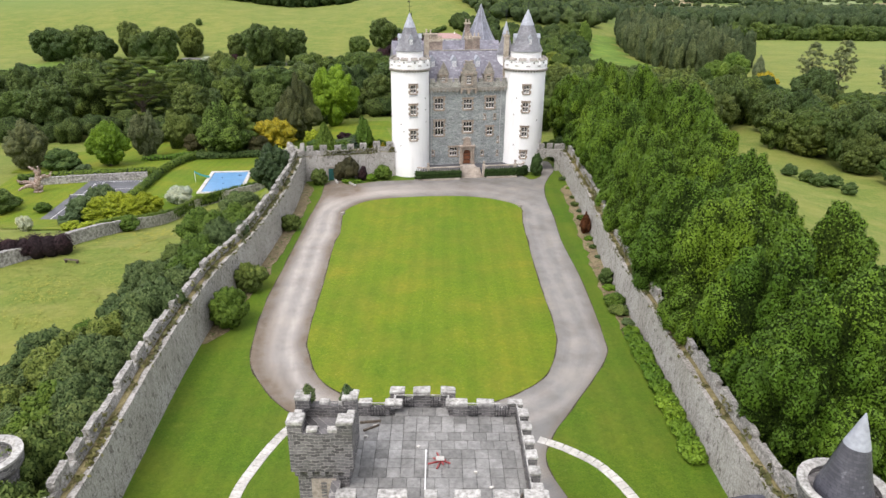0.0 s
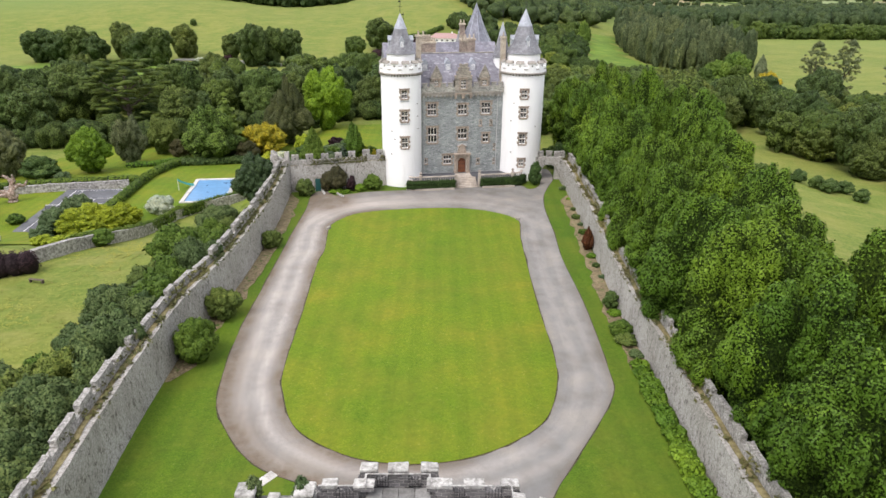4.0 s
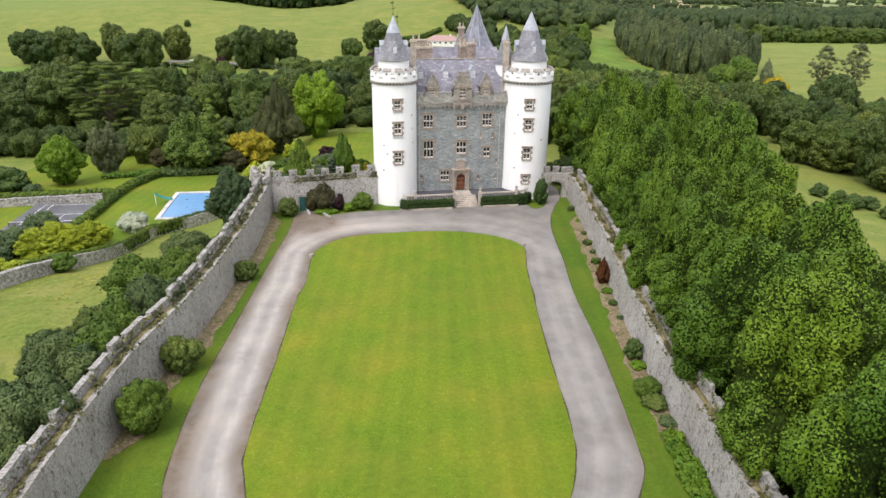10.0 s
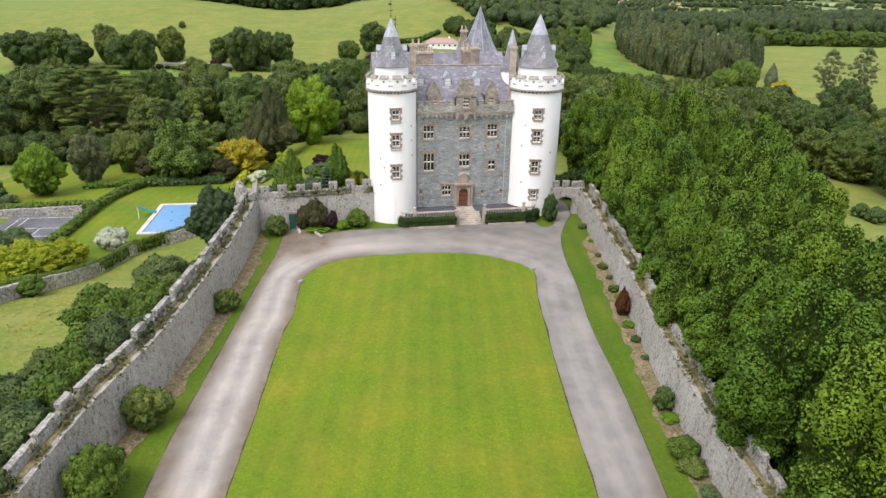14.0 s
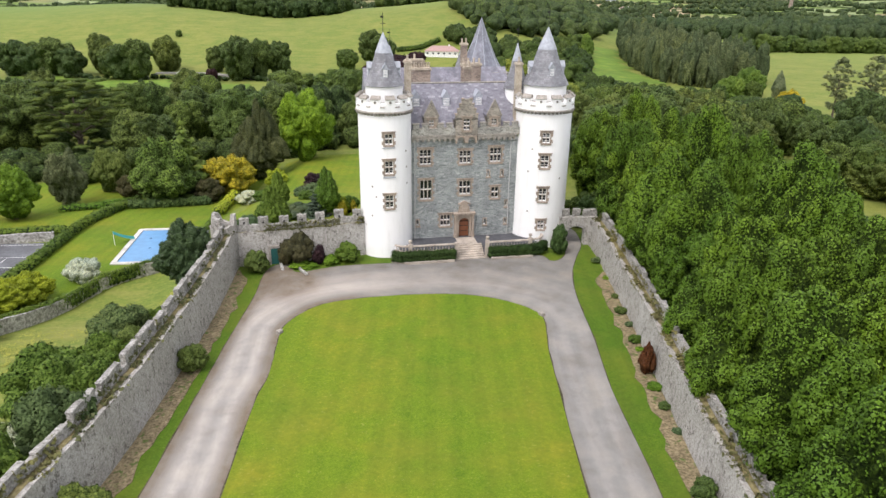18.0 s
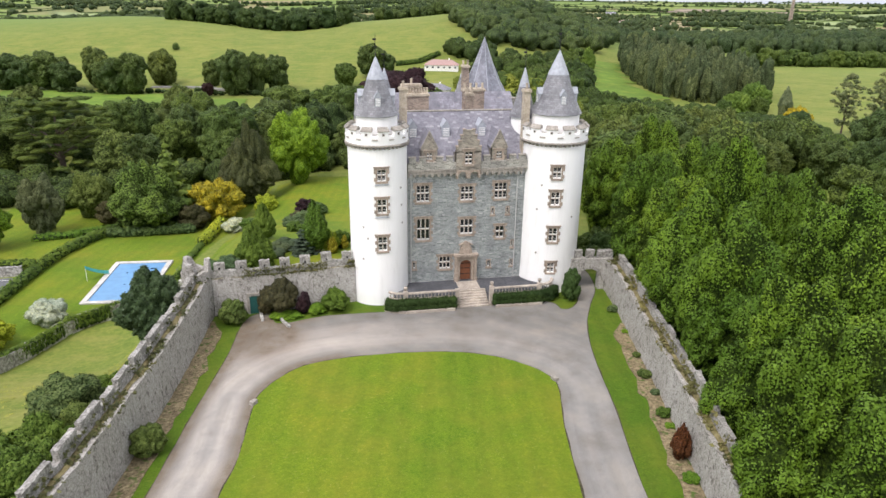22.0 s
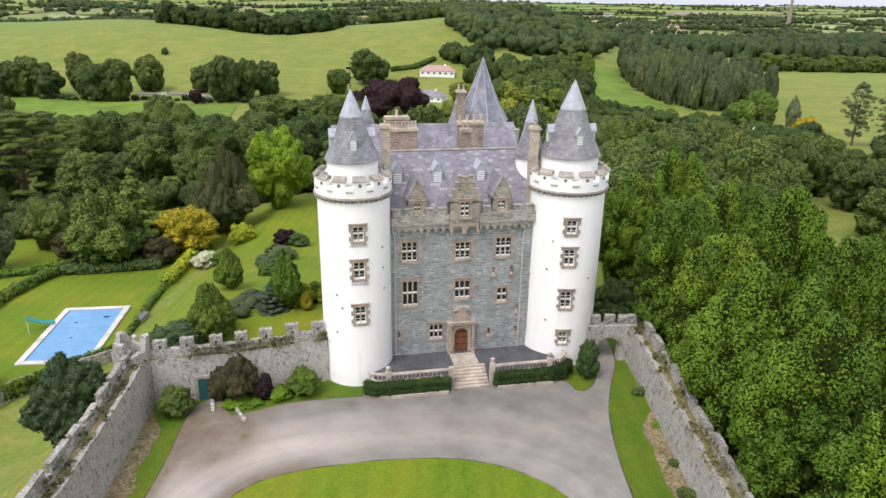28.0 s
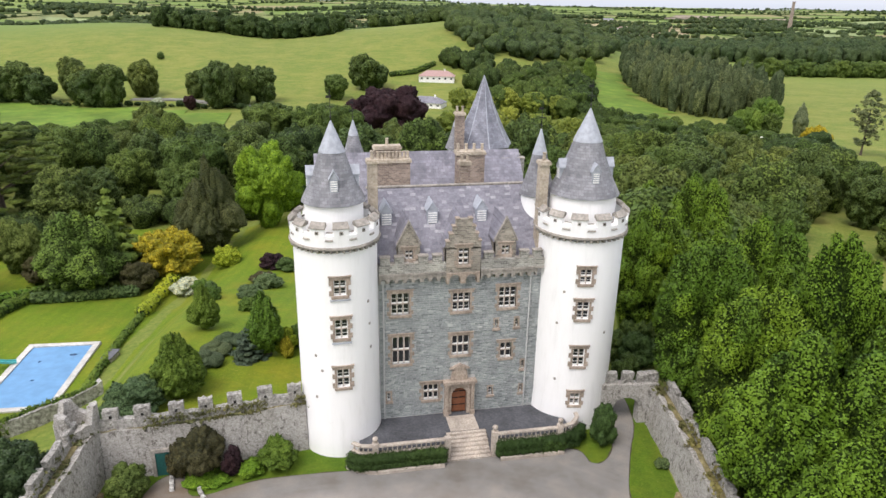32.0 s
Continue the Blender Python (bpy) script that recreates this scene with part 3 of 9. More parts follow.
tagged(part("ground", bm, GRASS, smooth_faces=True), "rolling green grassland reaching the horizon", "ground", kind="structure")


def spline(pts, n=8, closed=False):
    """A smooth line through points."""
    out, k = [], len(pts)
    for i in range(k if closed else k - 1):
        p0, p1, p2, p3 = [Vector(pts[j % k] if closed else pts[min(k - 1, max(0, j))]) for j in (i - 1, i, i + 1, i + 2)]
        for s in range(n):
            t = s / n
            out.append(0.5 * (2 * p1 + (p2 - p0) * t + (2 * p0 - 5 * p1 + 4 * p2 - p3) * t * t + (3 * p1 - p0 - 3 * p2 + p3) * t ** 3))
    if not closed:
        out.append(Vector(pts[-1]))
    return out


def sheet(name, pts, z0, z1, mat, label, category):
    """A thin slab with the outline pts, its foot at z0."""
    bm = bmesh.new()
    prism(bm, [(p[0], p[1]) for p in pts], z0, z1)
    bmesh.ops.recalc_face_normals(bm, faces=bm.faces)
    return tagged(part(name, bm, mat), label, category, kind="structure")


# courtyard: outline of the walled ground, the drive ring and the inner lawn
YARD = [(-27.6, -1.8), (-30.3, -22.6), (-35.4, -46.8), (-37.4, -58.6), (-39.2, -74.5), (-40.2, -84), (0.2, -84), (0.9, -78), (3.0, -65.3), (5.1, -53.4), (10.2, -32.0), (13.8, -14.8), (17.0, 2.1), (12, 3), (-12, 3)]
sheet("verge_lawn", YARD[::-1], -0.3, 0.02, VERGE, "mown green verge lawn inside the curtain walls", "lawn")
DRIVE_OUT = [(-24.5, -5.5), (-25.3, -12.0), (-27.0, -21.0), (-28.35, -29.0), (-29.95, -38.5), (-31.45, -47.4), (-32.1, -56.0), (-31.6, -60.5), (-28.7, -66.4), (-24.0, -70.0), (-20.5, -73.5), (-20.5, -82.0), (-11.0, -82.0), (-10.6, -76.0), (-9.3, -73.2), (-6.4, -69.8), (-1.0, -63.4), (0.6, -59.1), (3.2, -46.5), (5.0, -35.0), (7.0, -26.2), (8.7, -17.5), (10.5, -11.3), (12.8, -6.5), (15.2, -2.0), (16.0, 3.6), (13.0, 3.6), (12.7, -2.5), (11.5, -5.9), (9.4, -7.2), (8.2, -4.9), (0.0, -4.6), (-7.9, -4.8), (-9.5, -4.7), (-15.9, -4.6), (-20.8, -5.7), (-21.6, -3.3), (-23.4, -3.2)]
LAWN_OUT = [(-27.0, -54.5), (-26.9, -58.3), (-25.85, -62.9), (-22.5, -66.5), (-18.8, -68.15), (-14.8, -68.5), (-10.8, -67.5), (-7.1, -65.1), (-4.6, -60.6), (-3.3, -55.9), (-1.6, -45.7), (0.9, -33.0), (2.0, -27.6), (3.4, -22.5), (3.4, -20.4), (2.3, -18.4), (-0.5, -16.0), (-5.0, -14.3), (-12.0, -13.8), (-17.5, -14.5), (-20.2, -16.4), (-22.0, -19.2), (-22.4, -22.0), (-23.0, -28.0), (-23.9, -32.0), (-25.4, -43.4)]
DRIVE_LINE = [p.xy for p in spline([(x, y, 0) for x, y in DRIVE_OUT], 6, True)]
LAWN_LINE = [p.xy for p in spline([(x, y, 0) for x, y in LAWN_OUT], 6, True)]


def grown(line, w, wobble=0.0):
    """A closed line set outwards by w."""
    out, n = [], len(line)
    for i, p in enumerate(line):
        d = (line[(i + 1) % n] - line[i - 1]).normalized()
        out.append(p + Vector((d.y, -d.x)) * (w + wobble * noise.noise(Vector((p.x * 0.9, p.y * 0.9, 2)))))
    return out


sheet("drive_edge", grown(DRIVE_LINE, 0.09, 0.16), -0.29, 0.034, KERBDARK, "thin dark cut turf edge along the drive", "edging")
sheet("drive", DRIVE_LINE, -0.28, 0.045, DRIVE, "pale grey gravel drive ringing the lawn", "drive")
sheet("lawn_edge", grown(LAWN_LINE, 0.1, 0.16), -0.27, 0.062, KERBDARK, "thin dark cut turf edge round the lawn", "edging")
sheet("inner_lawn", LAWN_LINE, -0.26, 0.09, LAWN, "oval mown lawn with faint mowing stripes", "lawn")


def worn_surface(cell=0.45):
    """The travelled surface of the drive: wheel tracks and earthy edges as attributes of a fine grid."""
    A, B = np.array([p[:] for p in LAWN_LINE]), np.array([p[:] for p in DRIVE_LINE])

    def away(P, L):
        a, b = L, np.roll(L, -1, 0)
        d = b - a
        best, foot = np.full(len(P), 1e9), P.copy()
        inn = np.zeros(len(P), bool)
        for k in range(len(L)):
            t = np.clip(((P - a[k]) @ d[k]) / max(1e-9, d[k] @ d[k]), 0, 1)
            q = a[k] + t[:, None] * d[k]
            e = np.hypot(*(P - q).T)
            foot = np.where((e < best)[:, None], q, foot)
            best = np.minimum(best, e)
            if abs(d[k][1]) > 1e-9:
                hit = (a[k][1] > P[:, 1]) != (b[k][1] > P[:, 1])
                inn ^= hit & (P[:, 0] < d[k][0] * (P[:, 1] - a[k][1]) / d[k][1] + a[k][0])
        return best, inn, foot

    xs, ys = np.arange(-33, 17.5, cell), np.arange(-82, 3.4, cell)
    X, Y = np.meshgrid(xs, ys, indexing="ij")
    P = np.stack([X.ravel(), Y.ravel()], 1)
    dl, il, _ = away(P, A)
    do, io, foot = away(P, B)
    P = np.where((~io & (do < cell * 1.5))[:, None], foot, P)
    ok = ((io | (do < cell * 1.5)) & ~(il & (dl > cell * 1.5))).reshape(X.shape)
    inside = io.reshape(X.shape)
    do = np.where(io, do, 0)
    dl = np.where(il, 0, dl)
    x, y = P.T
    north = np.clip((y + 19) / 8, 0, 1)
    south = np.clip((-62 - y) / 6, 0, 1)
    side = (1 - north) * (1 - south)
    tracks = np.exp(-((dl - 1.7) / 0.45) ** 2) + np.exp(-((dl - 3.4) / 0.5) ** 2)
    wear = side * (0.25 + 0.4 * tracks)
    wear += 0.95 * north * (np.exp(-((dl - 3.3) / 1.7) ** 2) + 0.5 * np.exp(-((dl - 6.0) / 1.0) ** 2))
    wear += 0.6 * south * (np.exp(-((dl - 1.3) / 0.7) ** 2) + np.exp(-((dl - 3.2) / 0.6) ** 2))
    wear *= 0.75 + 0.35 * np.clip((-x - 12) / 6, -1, 1)
    west = np.clip((-12 - x) / 5, 0, 1)
    earth = west * (1.2 * np.exp(-(dl / 0.85) ** 2) + 1.15 * np.exp(-(do / (0.75 + 0.9 * np.clip((-40 - y) / 14, 0, 1))) ** 2)) * np.clip((-4 - y) / 4, 0, 1)
    earth += 1.5 * np.exp(-((x + 22.0) / 3.2) ** 2 - ((y + 8.0) / 4.0) ** 2)
    earth += 0.5 * (1 - west) * (np.exp(-(do / 0.45) ** 2) * np.clip((-40 - y) / 10, 0, 1) + 0.7 * np.exp(-(dl / 0.4) ** 2))
    earth += 0.22 * north
    idx = np.full(X.shape, -1)
    cells = ok[:-1, :-1] & ok[1:, :-1] & ok[:-1, 1:] & ok[1:, 1:] & (inside[:-1, :-1] | inside[1:, :-1] | inside[:-1, 1:] | inside[1:, 1:])
    use = np.zeros(X.shape, bool)
    for a, b in ((0, 0), (1, 0), (0, 1), (1, 1)):
        use[a:X.shape[0] - 1 + a, b:X.shape[1] - 1 + b] |= cells
    idx[use] = np.arange(use.sum())
    i, j = np.nonzero(cells)
    faces = np.stack([idx[i, j], idx[i + 1, j], idx[i + 1, j + 1], idx[i, j + 1]], 1)
    me = bpy.data.meshes.new("drive_surface")
    PX2 = P.reshape(*X.shape, 2)[use]
    me.from_pydata([(a, b, 0.05) for a, b in PX2], [], faces.tolist())
    turn = np.arctan2(PX2[:, 1] + 40, PX2[:, 0] + 12)
    ring = np.stack([dl.reshape(X.shape)[use] * 1.6, np.cos(turn) * 1.5, np.sin(turn) * 1.5], 1)
    me.attributes.new("ring", "FLOAT_VECTOR", "POINT").data.foreach_set("vector", ring.astype(np.float32).ravel())
    for name, val in (("wear", wear), ("earth", earth)):
        me.attributes.new(name, "FLOAT", "POINT").data.foreach_set("value", np.clip(val.reshape(X.shape)[use], 0, 1).astype(np.float32))
    me.materials.append(DRIVE)
    me.update()
    return tagged(new("drive_surface", me), "gravel surface with pale wheel tracks and earthy edges", "drive", kind="structure")


worn_surface()
for x, y in ((-22.3, -20.3), (3.6, -20.8)):
    bm = bmesh.new()
    box(bm, -0.28, 0.28, -0.2, 0.2, 0, 0.34, jitter=0.06, rnd=random.Random(4))
    tagged(part("corner_stone", bevelled(bm, 0.05, 2), GREYSAND, None, "", pose(x, y, 0.04, 0, 0, 30 * x)), "rough grey stone on the lawn corner", "stone")

# ---- plants ----
def quads_mesh(name, centres, normals, sizes, mat, rng, core=None, core_mat=None, shade=None):
    """Small leaf sprays, each a folded pair of quads, round an inner body."""
    n = len(centres)
    nrm = normals / np.maximum(1e-6, np.linalg.norm(normals, axis=1))[:, None]
    up = rng.normal(size=(n, 3))
    t = np.cross(nrm, up)
    t /= np.maximum(1e-6, np.linalg.norm(t, axis=1))[:, None]
    b = np.cross(nrm, t)
    s = sizes[:, None]
    lift = nrm * s * 0.28
    v = np.stack([centres - t * s - lift, centres - b * s * 0.62, centres + b * s * 0.62, centres + t * s - lift * rng.uniform(0.2, 1.4, (n, 1))], 1).reshape(-1, 3)
    i = np.arange(n) * 4
    tris = np.stack([i, i + 1, i + 2, i + 1, i + 3, i + 2], 1).reshape(-1, 3)
    faces = tris
    nf = len(faces)
    if core is not None:
        cv, cf = core
        faces = np.concatenate([tris, cf + len(v)])
        v = np.concatenate([v, cv])
    me = bpy.data.meshes.new(name)
    me.vertices.add(len(v))
    me.vertices.foreach_set("co", v.astype(np.float32).ravel())
    me.loops.add(len(faces) * 3)
    me.loops.foreach_set("vertex_index", faces.astype(np.int32).ravel())
    me.polygons.add(len(faces))
    me.polygons.foreach_set("loop_start", (np.arange(len(faces)) * 3).astype(np.int32))
    me.materials.append(mat)
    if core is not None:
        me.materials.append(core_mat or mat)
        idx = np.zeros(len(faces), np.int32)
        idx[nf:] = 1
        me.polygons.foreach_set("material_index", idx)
    me.update()
    me.validate()
    if shade is not None:
        me.normals_split_custom_set_from_vertices(shade.tolist())
    return me


def ball(sub=2):
    bm = bmesh.new()
    bmesh.ops.create_icosphere(bm, subdivisions=sub, radius=1.0)
    bm.verts.ensure_lookup_table()
    v = np.array([p.co[:] for p in bm.verts])
    f = np.array([[q.index for q in p.verts] for p in bm.faces])
    bm.free()
    return v, f


BALL1, BALL2 = ball(1), ball(2)


def crown(name, clumps, per, size, mat, seed, up=0.4, scatter=0.34, dark=None, core=0.82, least=6, coarse=False, heart=None):
    """A crown of clumps (centre, radii); per: sprays per square metre of clump."""
    rng = np.random.default_rng(seed)
    cs, ns, ss, cores_v, cores_f, off = [], [], [], [], [], 0
    soft, cores_n = [], []
    for c, r in clumps:
        c, r = np.array(c, float), np.array(r, float)
        area = 4 * math.pi * (r.prod() ** (2 / 3))
        n = max(least, int(area * per))
        d = rng.normal(size=(n, 3))
        d /= np.linalg.norm(d, axis=1)[:, None]
        d[:, 2] = np.where(d[:, 2] < -0.3, -d[:, 2], d[:, 2])
        bumpy = 1 + 0.13 * np.sin(d @ rng.normal(size=3) * 5 + rng.uniform(0, 6)) + 0.1 * np.sin(d @ rng.normal(size=3) * 9)
        p = c + d * r * (bumpy * rng.uniform(0.86, 1.06, n))[:, None]
        cs.append(p)
        ns.append(d + np.array([0, 0, up]) + rng.normal(size=(n, 3)) * scatter)
        ss.append(size * rng.uniform(0.55, 1.3, n))
        whole = d
        if heart is not None:
            whole = (p - np.array(heart)) / np.array([1.0, 1.0, 1.5])
            whole = whole / np.maximum(1e-6, np.linalg.norm(whole, axis=1))[:, None]
        w = d * 0.6 + whole * 0.5 + np.array([0, 0, 0.15]) + rng.normal(size=(n, 3)) * 0.16
        soft.append(np.repeat(w / np.linalg.norm(w, axis=1)[:, None], 4, 0))
        bv, bf = BALL1 if coarse or r.max() < 1.2 else BALL2
        k = 1 + 0.12 * np.sin(bv @ rng.normal(size=3) * 4)
        cores_v.append(c + bv * r * core * k[:, None])
        cores_f.append(bf + off)
        cores_n.append(bv / np.linalg.norm(bv, axis=1)[:, None])
        off += len(bv)
    return quads_mesh(name, np.concatenate(cs), np.concatenate(ns), np.concatenate(ss), mat, rng, (np.concatenate(cores_v), np.concatenate(cores_f)), dark, np.concatenate(soft + cores_n))


BALLS = {k: ball(k + 1) for k in (1, 2, 3, 4, 5, 6)}


def lobed(seed, sub, octaves, crests=False):
    """A unit crown body: a sphere swollen into rounded lobes, coarse to fine. octaves: (count, depth)."""
    rng = np.random.default_rng(seed)
    v, f = BALLS[sub]
    v = v / np.linalg.norm(v, axis=1)[:, None]
    r = np.full(len(v), 0.46)
    crest = np.zeros(len(v))
    for j, (n, depth) in enumerate(octaves):
        i = np.arange(n) + 0.5
        z = 1 - 2 * i / n
        a = i * 2.39996
        c = np.stack([np.sqrt(1 - z * z) * np.cos(a), np.sqrt(1 - z * z) * np.sin(a), z], 1)
        c += rng.normal(size=c.shape) * 0.9 / math.sqrt(n)
        c /= np.linalg.norm(c, axis=1)[:, None]
        rho = 2.15 / math.sqrt(n) * rng.uniform(0.8, 1.25, n)
        amp = depth * rng.uniform(0.55, 1.25, n)
        for k in range(0, len(v), 4096):
            ang = np.arccos(np.clip(v[k:k + 4096] @ c.T, -1, 1))
            rise = (amp * np.sqrt(np.maximum(0, 1 - (ang / rho) ** 2))).max(1)
            r[k:k + 4096] += rise
            if j:
                crest[k:k + 4096] += rise
    if crests:
        lo, hi = np.percentile(crest, (12, 88))
        return v * r[:, None], f, np.clip((crest - lo) / (hi - lo), 0, 1)
    return v * r[:, None], f


def face_normals(v, f):
    e = np.cross(v[f[:, 1]] - v[f[:, 0]], v[f[:, 2]] - v[f[:, 0]])
    vn = np.zeros_like(v)
    for k in range(3):
        np.add.at(vn, f[:, k], e)
    return e, vn / np.maximum(1e-9, np.linalg.norm(vn, axis=1))[:, None]


def sprays_on(v, f, m, rng, proud, up, scatter, crest=None):
    """m leaf sprays over a body: their places, the way they lie, and the body's own normal there."""
    e, vn = face_normals(v, f)
    area = np.linalg.norm(e, axis=1)
    # leaves sit where light reaches: seldom on the underside
    area = area * np.where(e[:, 2] < -0.35 * area, 0.25, 1.0)
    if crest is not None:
        # sprays crowd on the lobe tips, leaving the dark core as shade in clefts
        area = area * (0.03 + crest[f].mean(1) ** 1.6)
    k = rng.choice(len(f), m, p=area / area.sum())
    w = rng.dirichlet((1, 1, 1), m)
    p = np.einsum("ij,ijk->ik", w, v[f[k]])
    n = np.einsum("ij,ijk->ik", w, vn[f[k]])
    n /= np.maximum(1e-9, np.linalg.norm(n, axis=1))[:, None]
    p = p + n * rng.uniform(-0.3, 1.0, (m, 1)) * proud
    soft = n + np.array([0, 0, 0.1]) + rng.normal(size=n.shape) * 0.17
    return p, n + np.array([0, 0, up]) + rng.normal(size=n.shape) * scatter, soft / np.linalg.norm(soft, axis=1)[:, None], vn


def puff_crown(name, seed, radius, height, base, mat, core_mat, octaves=((26, 0.2), (160, 0.09)), sub=4, m=1500, size=0.3, point=0.0, proud=0.16, up=0.3, scatter=0.5, belly=0.58, skew=0.0, tips=False):
    """A broadleaved crown: one lobed leaf body with sprays standing off it."""
    rng = np.random.default_rng(seed + 900)
    v, f, crest = lobed(seed, sub, octaves, True)
    v = v.copy()
    zz = np.clip(v[:, 2], -1, 1.2)
    k = (1 - point * np.maximum(0, zz)) * (1 - 0.25 * np.maximum(0, -zz))
    v[:, 0] *= radius * k * (1 + skew * rng.uniform(-1, 1))
    v[:, 1] *= radius * k
    H = height - base
    v[:, 2] = base + H * belly + np.where(v[:, 2] > 0, v[:, 2] * H * (1 - belly), v[:, 2] * H * belly)
    p, n, soft, vn = sprays_on(v, f, m, rng, proud, up, scatter, crest if tips else None)
    return quads_mesh(name, p, n, size * rng.uniform(0.6, 1.3, m), mat, rng, (v, f), core_mat, np.concatenate([np.repeat(soft, 4, 0), vn]))


def puff_tree(name, label, seed, mat, core_mat, radius, height, base=0.0, cat="tree", trunk=True, **shape):
    return Plant(name, label, cat, puff_crown("crown", seed, radius, height, base, mat, core_mat, **shape), trunk_mesh("trunk", height * 0.75, 0.3 + 0.008 * height, 7, seed, min(0.4, 0.65 * radius / height)) if trunk else None)


def trunk_mesh(name, h, r, limbs, seed, spread=0.45):
    """A tapered trunk with limbs."""
    rng = random.Random(seed)
    bm = bmesh.new()

    def tube(a, b, r0, r1, n=7):
        a, b = Vector(a), Vector(b)
        q = (b - a).to_track_quat("Z", "Y").to_matrix()
        ra = [bm.verts.new(a + q @ Vector((r0 * math.cos(6.2832 * i / n), r0 * math.sin(6.2832 * i / n), 0))) for i in range(n)]
        rb = [bm.verts.new(b + q @ Vector((r1 * math.cos(6.2832 * i / n), r1 * math.sin(6.2832 * i / n), 0))) for i in range(n)]
        for i in range(n):
            bm.faces.new((ra[i], ra[(i + 1) % n], rb[(i + 1) % n], rb[i]))

    tube((0, 0, -0.6), (0, 0, h * 0.12), r * 1.5, r)
    tube((0, 0, h * 0.12), (rng.uniform(-.2, .2), rng.uniform(-.2, .2), h * 0.85), r, r * 0.25)
    for i in range(limbs):
        z = h * rng.uniform(0.25, 0.6)
        a = 6.2832 * i / limbs + rng.uniform(-0.4, 0.4)
        L = h * spread * rng.uniform(0.6, 1.0)
        tube((0, 0, z), (L * math.cos(a), L * math.sin(a), z + L * 0.7), r * 0.45, r * 0.08, 5)
    return mesh_of(name, bm, BARK)


# near-black green, so the shade inside a hedge is painted on its core
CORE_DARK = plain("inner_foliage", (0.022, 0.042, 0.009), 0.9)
# blue raised here too, as painted haze on the far hedges
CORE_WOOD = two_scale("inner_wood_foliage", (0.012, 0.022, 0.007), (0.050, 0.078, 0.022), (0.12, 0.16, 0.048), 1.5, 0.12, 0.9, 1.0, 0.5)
# the same painted inner shade for the purple beech hedges
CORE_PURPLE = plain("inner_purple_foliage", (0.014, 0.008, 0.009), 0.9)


class Plant:
    """One kind of plant, built once: its crown and trunk meshes."""

    def __init__(self, name, label, category, crown_me, trunk_me=None):
        self.name, self.label, self.category, self.crown, self.trunk = name, label, category, crown_me, trunk_me

    def at(self, x, y, s=1.0, sz=None, turn=0.0, z=None, label="", group=""):
        root = thing(self.name, label or self.label, self.category, pose(x, y, ground_z(x, y) if z is None else z, 0, 0, turn), group)
        root.scale = (s, s, sz or s)
        if self.trunk:
            share("trunk", self.trunk, root, Matrix())
        share("crown", self.crown, root, Matrix())
        return root


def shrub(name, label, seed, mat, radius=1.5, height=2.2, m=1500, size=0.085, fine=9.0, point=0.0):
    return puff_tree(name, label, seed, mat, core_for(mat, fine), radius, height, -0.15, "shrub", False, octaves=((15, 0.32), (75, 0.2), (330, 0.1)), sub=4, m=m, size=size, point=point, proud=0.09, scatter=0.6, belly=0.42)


def conifer(name, label, seed, mat, radius=3.0, height=12.0, tiers=9, per=9.0, size=0.3, droop=0.12):
    rng = np.random.default_rng(seed)
    cl = [((0, 0, height * 0.42), (radius * 0.35, radius * 0.35, height * 0.45))]
    for k in range(tiers):
        f = k / (tiers - 1)
        z = height * (0.08 + 0.86 * f)
        R = radius * (1 - f) ** 0.85 + 0.15
        m = max(3, int(9 * (1 - f) + 3))
        for i in range(m):
            a = 6.2832 * (i + rng.uniform(-0.3, 0.3)) / m + k
            q = R * rng.uniform(0.62, 0.95)
            r = max(0.35, R * 0.34)
            cl.append(((q * math.cos(a), q * math.sin(a), z - droop * q), (r, r, r * 0.55)))
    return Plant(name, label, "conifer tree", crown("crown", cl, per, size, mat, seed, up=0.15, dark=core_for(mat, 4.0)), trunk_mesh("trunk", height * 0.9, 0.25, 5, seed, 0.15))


# lime core far darker than its leaves: cleft shade put into the colour
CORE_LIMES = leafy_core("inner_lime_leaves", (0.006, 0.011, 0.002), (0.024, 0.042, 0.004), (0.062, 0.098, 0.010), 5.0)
# woodland cores darkened to paint the shade between leaf clumps
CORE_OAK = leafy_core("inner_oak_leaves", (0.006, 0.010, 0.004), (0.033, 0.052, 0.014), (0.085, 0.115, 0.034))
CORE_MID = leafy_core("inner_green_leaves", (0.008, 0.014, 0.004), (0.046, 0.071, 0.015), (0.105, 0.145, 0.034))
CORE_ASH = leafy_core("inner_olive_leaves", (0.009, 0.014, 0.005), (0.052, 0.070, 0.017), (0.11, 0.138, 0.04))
LEAF_FRESH = leaves("fresh_green_leaves", (0.058, 0.104, 0.016), (0.112, 0.178, 0.028), (0.19, 0.265, 0.055))
LEAF_MID = leaves("mid_green_leaves", (0.04278, 0.0744, 0.01488), (0.0837, 0.1283, 0.02604), (0.1488, 0.2, 0.04929))
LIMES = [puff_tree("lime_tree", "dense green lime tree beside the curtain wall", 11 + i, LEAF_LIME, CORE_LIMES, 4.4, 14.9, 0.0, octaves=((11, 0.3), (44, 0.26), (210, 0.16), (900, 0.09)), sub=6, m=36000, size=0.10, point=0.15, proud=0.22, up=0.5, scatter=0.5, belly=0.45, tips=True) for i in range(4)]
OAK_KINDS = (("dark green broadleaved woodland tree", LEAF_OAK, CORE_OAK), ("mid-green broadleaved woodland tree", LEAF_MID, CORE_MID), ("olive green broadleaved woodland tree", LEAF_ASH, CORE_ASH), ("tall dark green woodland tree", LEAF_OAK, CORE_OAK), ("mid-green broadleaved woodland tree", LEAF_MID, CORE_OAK))
